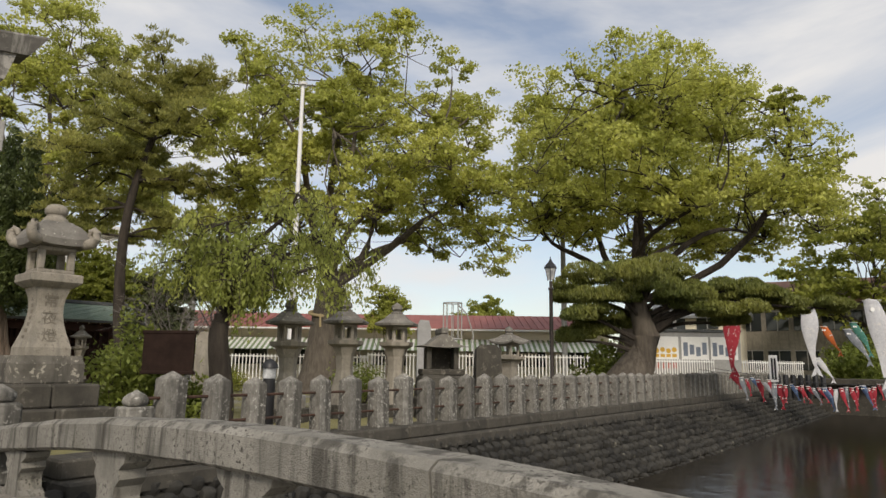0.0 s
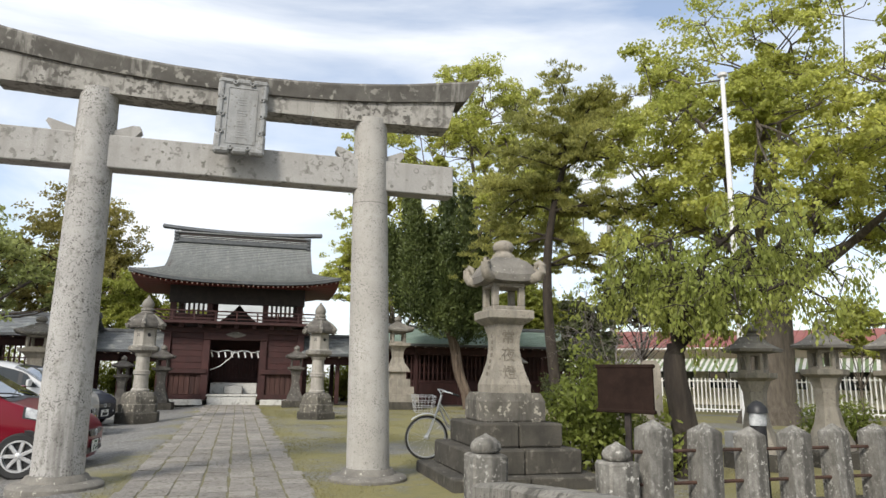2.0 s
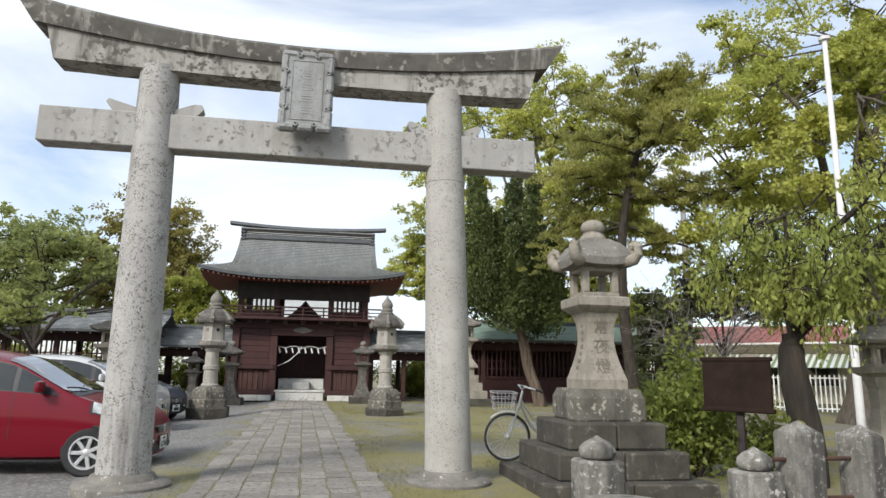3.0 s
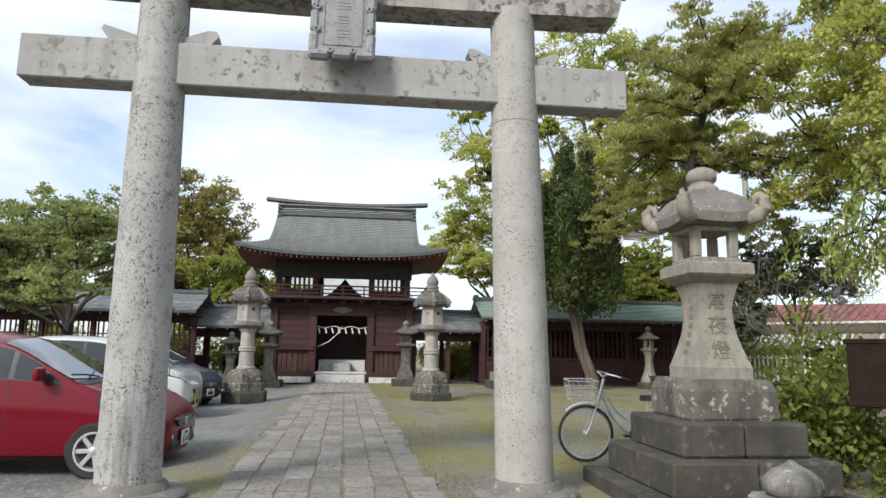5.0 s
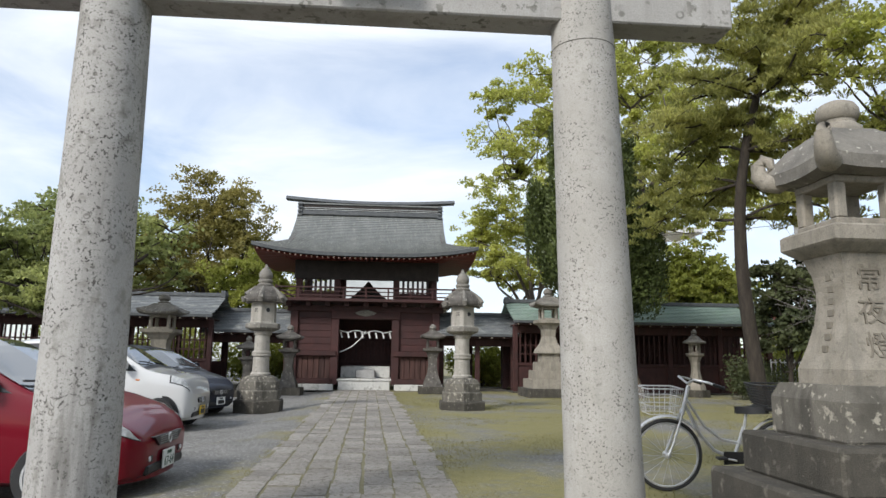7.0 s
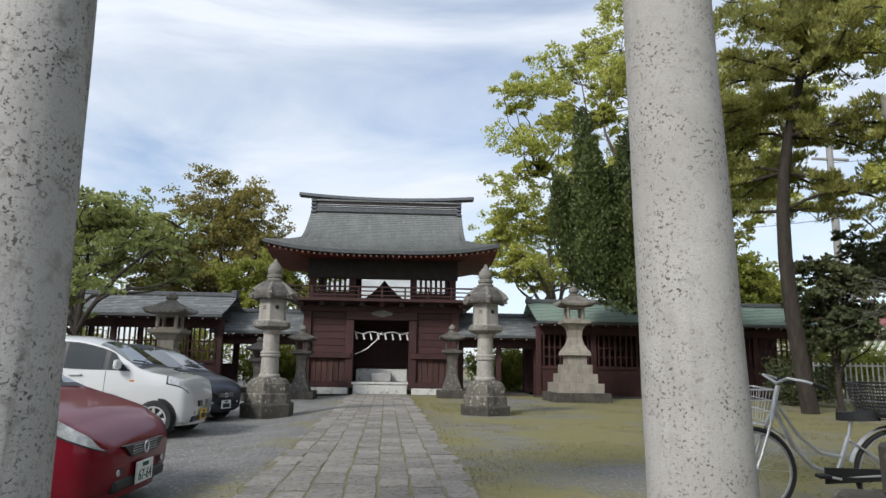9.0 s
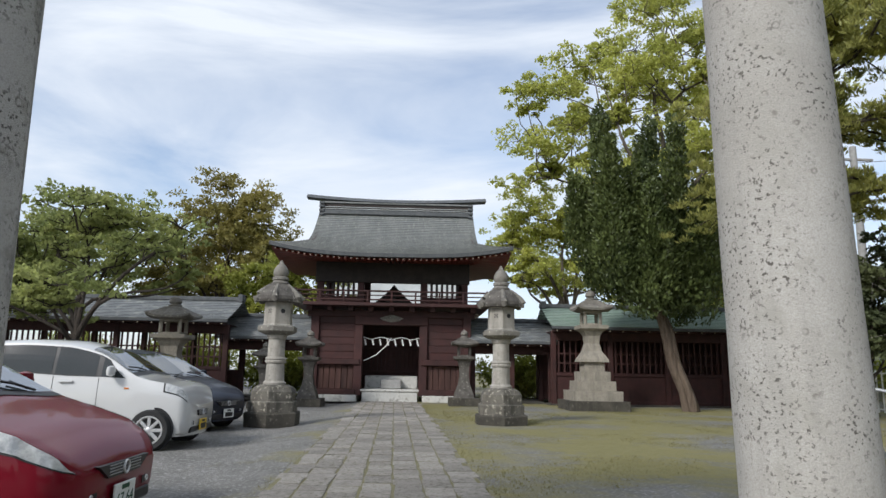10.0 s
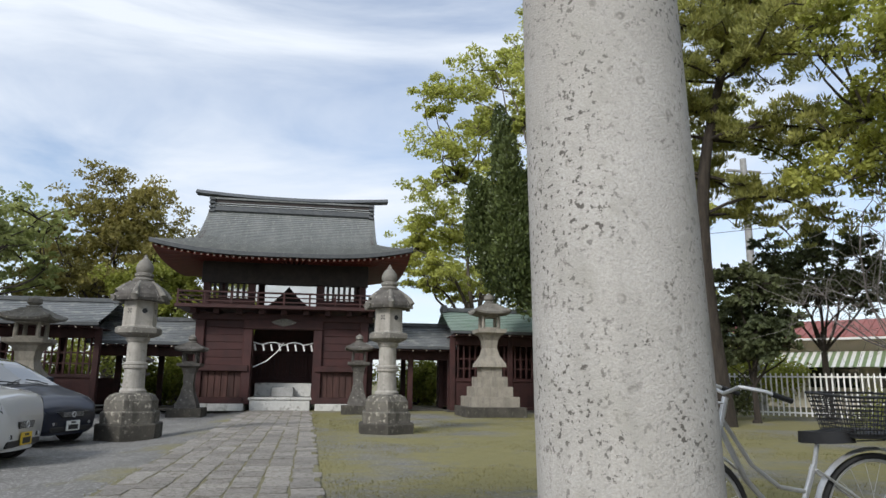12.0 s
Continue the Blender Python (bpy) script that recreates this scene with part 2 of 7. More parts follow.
M_ROOF = mat("grey_copper_roof", (0.16, 0.168, 0.163), (0.215, 0.223, 0.213), scale=1.2, rough=0.7, bump=0.3, spots=(0.27, 0.272, 0.25), spot_scale=7, spot_lo=0.54, spot_hi=0.72, stretch=(2.0, 0.5, 0.5))
M_ROOF_PALE = mat("pale_copper_roof", (0.36, 0.375, 0.365), (0.46, 0.475, 0.465), scale=1.2, rough=0.6, bump=0.2)
M_ROOF_EDGE = mat("dark_roof_edge", (0.07, 0.075, 0.078), (0.11, 0.115, 0.118), rough=0.6, bump=0.2)
M_ROOF_GREY = mat("grey_slate_roof", (0.15, 0.16, 0.165), (0.21, 0.22, 0.222), scale=1.5, rough=0.6, bump=0.3, spots=(0.28, 0.29, 0.27), spot_scale=3)
M_ROOF_GREEN = mat("verdigris_copper_roof", (0.185, 0.25, 0.21), (0.26, 0.325, 0.28), scale=1.2, rough=0.55, bump=0.2, spots=(0.2, 0.28, 0.22), spot_scale=3)
M_ROOF_RED = mat("red_tin_roof", (0.25, 0.078, 0.062), (0.32, 0.108, 0.085), scale=1, rough=0.6, bump=0.1)
M_BARK = mat("grey_brown_bark", (0.085, 0.07, 0.055), (0.16, 0.135, 0.105), scale=3, rough=0.95, bump=1.0, stretch=(4, 4, 0.8), fine=30, bump_dist=0.03)
M_BARK_DK = mat("dark_bark", (0.035, 0.028, 0.022), (0.07, 0.056, 0.043), scale=3, rough=0.95, bump=1.0, stretch=(4, 4, 0.8), fine=30, bump_dist=0.03)
M_BARK_RED = mat("brown_furrowed_bark", (0.10, 0.072, 0.052), (0.21, 0.16, 0.12), scale=3, rough=0.95, bump=1.0, stretch=(5, 5, 0.5), fine=30, bump_dist=0.03)
L_CAMPHOR = leaf_mat("camphor_leaf", (0.36, 0.39, 0.085), (0.62, 0.62, 0.165), tr=0.58)
L_CAMPHOR_DK = leaf_mat("camphor_leaf_deep", (0.21, 0.245, 0.045), (0.38, 0.39, 0.08), tr=0.55)
L_PINE = leaf_mat("dark_pine_needle", (0.235, 0.25, 0.072), (0.47, 0.455, 0.14), tr=0.55)
L_PINE_TRIM = leaf_mat("trimmed_pine_needle", (0.10, 0.125, 0.03), (0.26, 0.26, 0.06), tr=0.3)
L_CYPRESS = leaf_mat("juniper_foliage", (0.040, 0.058, 0.017), (0.10, 0.125, 0.036), tr=0.12)
L_WEEP = leaf_mat("drooping_leaf", (0.28, 0.325, 0.075), (0.48, 0.50, 0.135), tr=0.55)
L_BUSH = leaf_mat("bush_leaf", (0.16, 0.20, 0.042), (0.30, 0.335, 0.075), tr=0.5)
L_BUSH_DK = leaf_mat("dark_glossy_leaf", (0.075, 0.092, 0.042), (0.15, 0.165, 0.07), tr=0.35)
L_BROWN = leaf_mat("bronze_leaf", (0.21, 0.195, 0.055), (0.35, 0.30, 0.09), tr=0.5)
L_MAPLE = leaf_mat("cherry_leaf", (0.22, 0.265, 0.09), (0.42, 0.445, 0.155), tr=0.6)
L_GRASS = leaf_mat("dry_short_grass", (0.15, 0.145, 0.045), (0.27, 0.235, 0.095), tr=0.3)
L_TWIG = mat("grey_twig", (0.14, 0.12, 0.11), (0.21, 0.19, 0.17), rough=0.9, bump=0)
M_WATER = mat("murky_pond_water", (0.013, 0.0105, 0.007), (0.02, 0.016, 0.0105), scale=0.3, rough=0.14, bump=0.2, fine=2.6, spec=0.05, bump_dist=0.05)
M_STEEL = mat("brushed_metal", (0.55, 0.55, 0.55), (0.65, 0.65, 0.65), rough=0.35, bump=0, metal=0.6)
M_POLE = mat("pale_painted_pole", (0.68, 0.67, 0.65), (0.75, 0.74, 0.72), rough=0.5, bump=0.1)
M_CONC = mat("grey_concrete", (0.28, 0.275, 0.265), (0.36, 0.355, 0.34), rough=0.9, bump=0.3)
M_RUST = mat("rusty_iron", (0.045, 0.026, 0.018), (0.085, 0.045, 0.03), rough=0.85, bump=0.4)
M_RUBBER = mat("black_rubber", (0.018, 0.018, 0.018), (0.028, 0.028, 0.028), rough=0.75, bump=0.2)
M_BLACK = mat("black_plastic", (0.014, 0.014, 0.015), (0.022, 0.022, 0.023), rough=0.45, bump=0)
M_GLASS = glass_mat("dark_car_glass")
M_SCREEN = mat("sky_lit_windscreen", (0.05, 0.057, 0.06), (0.08, 0.088, 0.09), scale=1.5, rough=0.04, bump=0, spec=0.9, coat=0.7)
M_LIGHT = mat("headlight_lens", (0.20, 0.21, 0.215), (0.62, 0.63, 0.62), scale=9, rough=0.12, bump=0, coat=1.0)
M_CAR_RED = mat("metallic_red_paint", (0.135, 0.0048, 0.0125), (0.152, 0.006, 0.015), scale=0.6, rough=0.35, bump=0, coat=0.45, spec=0.08, grain=0.0)
M_CAR_WHITE = mat("pearl_white_paint", (0.50, 0.50, 0.49), (0.54, 0.54, 0.53), scale=0.6, rough=0.35, bump=0, coat=1.0, grain=0.0)
M_CAR_BLUE = mat("dark_blue_paint", (0.006, 0.009, 0.020), (0.008, 0.012, 0.026), scale=0.6, rough=0.4, bump=0, coat=0.35, spec=0.2, grain=0.0)
M_MARKER = mat("orange_marker_lens", (0.55, 0.16, 0.03), (0.62, 0.2, 0.04), rough=0.2, bump=0, coat=0.5)
M_PLATE = mat("white_number_plate", (0.72, 0.73, 0.70), (0.76, 0.77, 0.74), rough=0.5, bump=0)
M_PLATE_Y = mat("yellow_number_plate", (0.62, 0.42, 0.03), (0.68, 0.47, 0.04), rough=0.5, bump=0)
M_GREEN = mat("dark_green_ink", (0.01, 0.06, 0.03), (0.015, 0.07, 0.035), rough=0.6, bump=0)
M_BOARD = mat("brown_board", (0.018, 0.011, 0.0085), (0.03, 0.018, 0.014), rough=0.85, bump=0.15, spec=0.1)
M_ROPE = mat("straw_rope", (0.36, 0.28, 0.15), (0.46, 0.37, 0.21), rough=0.95, bump=0.5, scale=20)
# darker stone tone painting the shade inside carved strokes
M_CARVED_SHADE = mat("carved_shadow", (0.16, 0.142, 0.112), (0.21, 0.187, 0.15), rough=0.95, bump=0.2)


def ground_mat():
    """Grey gravel with patches of short moss and dry grass, thicker beside the paved path."""
    m = mat("gravel_and_moss", (0.185, 0.178, 0.162), (0.265, 0.256, 0.238), scale=1.4, rough=0.95, bump=1.0, fine=55, spots=(0.38, 0.37, 0.35), spot_scale=24, spot_lo=0.55, spot_hi=0.64, grain=0.85, bump_dist=0.03)
    t = m.node_tree
    bsdf = next(n for n in t.nodes if n.type == "BSDF_PRINCIPLED")
    base = bsdf.inputs["Base Color"].links[0].from_socket
    N, L = t.nodes.new, t.links.new
    tc = N("ShaderNodeTexCoord")
    sep = N("ShaderNodeSeparateXYZ")
    L(tc.outputs["Object"], sep.inputs[0])
    n1, n2 = N("ShaderNodeTexNoise"), N("ShaderNodeTexNoise")
    n1.inputs["Scale"].default_value, n1.inputs["Detail"].default_value = 0.42, 7.0
    n2.inputs["Scale"].default_value, n2.inputs["Detail"].default_value = 5.0, 5.0
    L(tc.outputs["Object"], n1.inputs["Vector"])
    L(tc.outputs["Object"], n2.inputs["Vector"])
    # more moss right of the path, little on the parking side
    side = N("ShaderNodeMapRange")
    side.inputs["From Min"].default_value, side.inputs["From Max"].default_value = -2.6, -0.8
    side.inputs["To Min"].default_value, side.inputs["To Max"].default_value = -0.30, 0.03
    L(sep.outputs["X"], side.inputs["Value"])
    s1 = N("ShaderNodeMath")
    L(n1.outputs["Fac"], s1.inputs[0])
    L(side.outputs["Result"], s1.inputs[1])
    s2 = N("ShaderNodeMath")
    s2.operation = "MULTIPLY_ADD"
    L(n2.outputs["Fac"], s2.inputs[0])
    s2.inputs[1].default_value = 0.30
    L(s1.outputs["Value"], s2.inputs[2])
    k = N("ShaderNodeMapRange")
    k.inputs["From Min"].default_value, k.inputs["From Max"].default_value = 0.53, 0.72
    k.inputs["To Max"].default_value = 0.85
    L(s2.outputs["Value"], k.inputs["Value"])
    g = N("ShaderNodeMix")
    g.data_type = "RGBA"
    g.inputs[6].default_value, g.inputs[7].default_value = (0.175, 0.165, 0.045, 1), (0.30, 0.26, 0.10, 1)
    L(n2.outputs["Fac"], g.inputs["Factor"])
    x = N("ShaderNodeMix")
    x.data_type = "RGBA"
    L(k.outputs["Result"], x.inputs["Factor"])
    L(base, x.inputs[6])
    L(g.outputs[2], x.inputs[7])
    L(x.outputs[2], bsdf.inputs["Base Color"])
    return m


M_GROUND = ground_mat()
M_JOINT = mat("mossy_joint_soil", (0.15, 0.137, 0.066), (0.21, 0.192, 0.118), scale=3, rough=0.95, bump=0.6)
M_MARK = mat("worn_carving", (0.225, 0.227, 0.22), (0.28, 0.282, 0.272), rough=0.85, bump=0.3)

# ---- building kit ----
class Shape:
    """Collects vertices and faces of one mesh."""

    def __init__(self):
        self.v, self.f = [], []

    def add(self, verts, faces):
        n = len(self.v)
        self.v += [tuple(p) for p in verts]
        self.f += [tuple(i + n for i in q) for q in faces]
        return self

    def box(self, x0, x1, y0, y1, z0, z1, c=0.012):
        """A box with chamfered edges."""
        c = min(c, 0.3 * min(x1 - x0, y1 - y0, z1 - z0))
        vs, ids = [], {}
        for i, X in enumerate((x0, x1)):
            for j, Y in enumerate((y0, y1)):
                for k, Z in enumerate((z0, z1)):
                    sx, sy, sz = (c, -c)[i], (c, -c)[j], (c, -c)[k]
                    for ax, p in enumerate(((X, Y + sy, Z + sz), (X + sx, Y, Z + sz), (X + sx, Y + sy, Z))):
                        ids[i, j, k, ax] = len(vs)
                        vs.append(p)
        fs = []
        g = lambda i, j, k, a_: ids[i, j, k, a_]
        for s in (0, 1):
            q = [g(s, 0, 0, 0), g(s, 1, 0, 0), g(s, 1, 1, 0), g(s, 0, 1, 0)]
            fs.append(q if s else q[::-1])
            q = [g(0, s, 0, 1), g(0, s, 1, 1), g(1, s, 1, 1), g(1, s, 0, 1)]
            fs.append(q if s else q[::-1])
            q = [g(0, 0, s, 2), g(1, 0, s, 2), g(1, 1, s, 2), g(0, 1, s, 2)]
            fs.append(q if s else q[::-1])
        for s in (0, 1):
            for r in (0, 1):
                fs.append([g(0, s, r, 1), g(1, s, r, 1), g(1, s, r, 2), g(0, s, r, 2)])
                fs.append([g(s, 0, r, 0), g(s, 1, r, 0), g(s, 1, r, 2), g(s, 0, r, 2)])
                fs.append([g(s, r, 0, 0), g(s, r, 1, 0), g(s, r, 1, 1), g(s, r, 0, 1)])
        for key in {(i, j, k) for i, j, k, _ in ids}:
            fs.append([ids[(*key, a_)] for a_ in range(3)])
        return self.add(vs, fs)

    def loft(self, rings, cap=True, closed=True):
        """Rings of equally many points, joined in order."""
        n, vs = len(rings[0]), [p for r in rings for p in r]
        fs = []
        for i in range(len(rings) - 1):
            for j in range(n if closed else n - 1):
                k = (j + 1) % n
                fs.append((i * n + j, i * n + k, (i + 1) * n + k, (i + 1) * n + j))
        if cap:
            fs.append(tuple(range(n))[::-1])
            fs.append(tuple(range((len(rings) - 1) * n, len(rings) * n)))
        return self.add(vs, fs)

    def turned(self, profile, n=24, cx=0.0, cy=0.0, phase=0.0, power=None, sx=1.0, sy=1.0):
        """A profile of (radius, z) turned round z with n sides. For n = 4 the radius is half the side."""
        k = 1 / math.cos(math.pi / n) if n <= 8 else 1.0
        rings = []
        for r, z in profile:
            rings.append([(cx + sx * r * k * math.cos(phase + 2 * math.pi * (i + 0.5) / n), cy + sy * r * k * math.sin(phase + 2 * math.pi * (i + 0.5) / n), z) for i in range(n)])
        return self.loft(rings)

    def tube(self, pts, radii, n=8):
        """A tube along points."""
        rings, pts = [], [Vector(p) for p in pts]
        for i, p in enumerate(pts):
            d = (pts[min(i + 1, len(pts) - 1)] - pts[max(i - 1, 0)])
            d = d.normalized() if d.length > 1e-9 else Vector((0, 0, 1))
            u = d.cross(Vector((0.31, 0.17, 1)) if abs(d.z) < 0.95 else Vector((1, 0.2, 0))).normalized()
            w = d.cross(u)
            r = radii[i] if isinstance(radii, (list, tuple)) else radii
            rings.append([tuple(p + r * (u * math.cos(2 * math.pi * j / n) + w * math.sin(2 * math.pi * j / n))) for j in range(n)])
        return self.loft(rings)

    def ring(self, c, R, r, axis="y", n=32, m=8):
        """A torus."""
        vs, fs = [], []
        for i in range(n):
            A = 2 * math.pi * i / n
            for j in range(m):
                B = 2 * math.pi * j / m
                d, h = R + r * math.cos(B), r * math.sin(B)
                p = (d * math.cos(A), h, d * math.sin(A)) if axis == "y" else ((h, d * math.cos(A), d * math.sin(A)) if axis == "x" else (d * math.cos(A), d * math.sin(A), h))
                vs.append((c[0] + p[0], c[1] + p[1], c[2] + p[2]))
                fs.append((i * m + j, ((i + 1) % n) * m + j, ((i + 1) % n) * m + (j + 1) % m, i * m + (j + 1) % m))
        return self.add(vs, fs)

    def prism(self, outline, axis, lo, hi):
        """An outline of 2D points pushed out along an axis. x: (y, z); y: (x, z); z: (x, y)."""
        put = {"x": lambda p, h: (h, p[0], p[1]), "y": lambda p, h: (p[0], h, p[1]), "z": lambda p, h: (p[0], p[1], h)}[axis]
        return self.loft([[put(p, lo) for p in outline], [put(p, hi) for p in outline]])

    def rough_up(self, amount, freq=3.0):
        out = []
        for p in self.v:
            d = noise.noise_vector(Vector(p) * freq)
            out.append((p[0] + amount * d.x, p[1] + amount * d.y, p[2] + amount * d.z))
        self.v = out
        return self

    def mesh(self, name, material, smooth=False):
        me = bpy.data.meshes.new(name)
        me.from_pydata(self.v, [], self.f)
        bm = bmesh.new()
        bm.from_mesh(me)
        bmesh.ops.recalc_face_normals(bm, faces=bm.faces)
        bm.to_mesh(me)
        bm.free()
        me.materials.append(material)
        if smooth:
            me.polygons.foreach_set("use_smooth", [True] * len(me.polygons))
            me.set_sharp_from_angle(angle=radians(40))
        return me


def part(name, shape, material, parent=None, label="", smooth=False, m=None):
    """Links a shape as one mesh object under a thing or a part."""
    ob = new(name, shape.mesh(name, material, smooth) if isinstance(shape, Shape) else shape)
    if parent:
        ob.parent = parent
    if m is not None:
        ob.matrix_basis = m
    return tagged(ob, label)


def thing(name, label, category, m=None, group="", kind=""):
    ob = new(name)
    ob.empty_display_size = 0.2
    if m is not None:
        ob.matrix_basis = m
    return tagged(ob, label, category, group, kind)


def structure(name, shape, material, label="", smooth=False):
    return tagged(part(name, shape, material, None, label, smooth), kind="structure")


def array_mesh(name, verts, faces, material, smooth=False):
    """A mesh from numpy arrays: verts (n, 3), faces (m, 4)."""
    me = bpy.data.meshes.new(name)
    n, q = len(verts), faces.shape[1]
    me.vertices.add(n)
    me.vertices.foreach_set("co", np.ascontiguousarray(verts, dtype=np.float32).ravel())
    me.loops.add(faces.size)
    me.loops.foreach_set("vertex_index", np.ascontiguousarray(faces, dtype=np.int32).ravel())
    me.polygons.add(len(faces))
    me.polygons.foreach_set("loop_start", np.arange(0, faces.size, q, dtype=np.int32))
    me.update(calc_edges=True)
    me.materials.append(material)
    return me


def axis_x(y):
    """The precinct's centre line drifts a little to the left."""
    return 0.05 - 0.031 * y


# ---- trees ----
def leaf_cloud(rng, pts, size, long=1.5, up=0.5, droop=None, out=None, along=None):
    """A leaf (a small folded diamond) at every point; out: the way it faces, along: the way it points."""
    n = len(pts)
    d = rng.normal(size=(n, 3))
    if along is not None:
        d = d * 0.35 + along
    elif droop is not None:
        d = d * 0.35 + np.array([0, 0, -droop])
    d /= np.linalg.norm(d, axis=1)[:, None]
    nrm = rng.normal(size=(n, 3)) + np.array([0, 0, up * 2]) if out is None else rng.normal(size=(n, 3)) + out * 0.8
    s = np.cross(d, nrm)
    s /= np.linalg.norm(s, axis=1)[:, None] + 1e-9
    L = size * rng.uniform(0.6, 1.35, size=n)[:, None]
    v = np.empty((n, 4, 3))
    v[:, 0] = pts - d * L * 0.5
    v[:, 1] = pts + s * L * 0.5 / long - d * L * 0.05
    v[:, 2] = pts + d * L * 0.5
    v[:, 3] = pts - s * L * 0.5 / long - d * L * 0.05
    return v.reshape(-1, 3), np.arange(4 * n).reshape(n, 4)


def dome(rng, n, low=-0.25):
    """Random directions over the upper part of a ball."""
    d = rng.normal(size=(n, 3))
    d /= np.linalg.norm(d, axis=1)[:, None]
    d[:, 2] = np.where(d[:, 2] < low, -d[:, 2], d[:, 2])
    return d


def limb(shape, rng, a, b, r0, r1, bend=0.12, n=6, steps=6):
    """A crooked tapered branch from a to b."""
    a, b = Vector(a), Vector(b)
    L = (b - a).length
    off = Vector(rng.normal(size=3)) * L * bend
    off2 = Vector(rng.normal(size=3)) * L * bend * 0.5
    pts = []
    for i in range(steps + 1):
        u = i / steps
        p = a.lerp(b, u) + off * math.sin(math.pi * u) + off2 * math.sin(2 * math.pi * u)
        p.z += 0.10 * L * math.sin(math.pi * u)
        pts.append(p)
    shape.tube(pts, [r0 + (r1 - r0) * i / steps for i in range(steps + 1)], n)
    return pts


def broad_tree(label, base, height, crown_lo, rx, ry, clumps, leaves, leaf, leaf_m, bark_m, seed, trunk_r=0.35, fork=0.3, lean=(0, 0), rc=(0.9, 1.6), category="tree", flat=0.62, name="tree", gap=0.0, group="", boughs=()):
    """A crown of many leaf clumps on crooked limbs."""
    rng = np.random.default_rng(seed)
    x, y, z = base
    t = thing(name, label, category, pose(x, y, z), group)
    hc = height - crown_lo
    fork_p = Vector((lean[0] * 0.3, lean[1] * 0.3, max(0.8, height * fork)))
    wood = Shape()
    k = trunk_r
    wood.tube([(0, 0, -0.3), (0, 0, 0.05), (0.02, 0, 0.4 * k / 0.35), tuple(fork_p * 0.6), tuple(fork_p)], [k * 1.9, k * 1.6, k * 1.15, k, k * 0.85], 12)
    centre = np.array([lean[0], lean[1], crown_lo + hc * 0.42])
    cl = []
    while len(cl) < clumps:
        d = rng.normal(size=3)
        d /= np.linalg.norm(d)
        if d[2] < -0.55:
            continue
        u = rng.uniform(0.25, 1.0) ** 0.6
        r = rng.uniform(*rc)
        zr = hc * (0.58 if d[2] > 0 else 0.42)
        p = centre + d * np.array([rx - r * 0.7, ry - r * 0.7, zr - r * 0.4]) * u
        if gap and noise.noise(Vector(p) * 0.45 + Vector((seed, 0, 0))) < gap - 0.33:
            continue
        cl.append((p, r))
    P_ = np.array([p for p, r in cl])
    near = [int((np.linalg.norm(P_ - p, axis=1) < 2.0 * r + 0.4).sum()) for p, r in cl]
    cl = [c for c, k_ in zip(cl, near) if k_ >= 4]
    cl += [(np.array(b_[:3]), b_[3]) for b_ in boughs]
    # main limbs, then one branch for each clump from its nearest limb
    mains, kl = [], min(k, 0.42)
    for i in range(8):
        A = 2 * math.pi * (i + rng.uniform(-0.3, 0.3)) / 8
        tip = centre + np.array([math.cos(A) * rx * 0.62, math.sin(A) * ry * 0.62, rng.uniform(-0.15, 0.24) * hc])
        cl += [(tip, rc[0] * 0.8), (tip + np.array([0, 0, 0.5 * rc[0]]), rc[0] * 0.7)]
        mains += limb(wood, rng, fork_p, tip, kl * 0.42, kl * 0.10, 0.10, 8, 8)[2:]
    cl += [(centre + np.array([0, 0, hc * q]), rc[0]) for q in (0.2, 0.3, 0.36)]
    mains += limb(wood, rng, fork_p, centre + np.array([0, 0, hc * 0.30]), kl * 0.5, kl * 0.10, 0.06, 8, 8)[2:]
    M = np.array(mains)
    per = max(1, leaves // clumps)
    pts, faces = [], []
    for p, r in cl:
        j = int(np.argmin(np.linalg.norm(M - p + np.array([0, 0, 0.25 * r]), axis=1)))
        limb(wood, rng, M[j], p, kl * 0.10, 0.015, 0.12, 5, 4)
        sub = rng.integers(8, 14)
        for _ in range(sub):
            d = rng.normal(size=3)
            d[2] = abs(d[2]) * 1.1 - 0.3
            d /= np.linalg.norm(d)
            q = p + d * r * np.array([1, 1, min(1.0, flat * 1.35)]) * rng.uniform(0.4, 1.0)
            n = per // sub + 1
            o = dome(rng, n)
            pts.append(q + o * r * rng.uniform(0.20, 0.36) * np.array([1, 1, min(0.85, flat * 1.35)]) * rng.uniform(0.35, 1.2, size=n)[:, None])
            faces.append(o)
            if rng.random() < 0.35:
                limb(wood, rng, p, q, 0.02, 0.008, 0.1, 4, 2)
    v, f = leaf_cloud(rng, np.concatenate(pts), leaf, out=np.concatenate(faces))
    part("trunk", wood, bark_m, t, smooth=True)
    part("crown", array_mesh("crown", v, f, leaf_m), None, t)
    return t

# ---- ground, pond, bridge ----
WATER = -0.85
LOT = -0.10      # the parking side lies a little lower


def fence_y(x):
    return -3.42 + 0.055 * (x - 3.0)


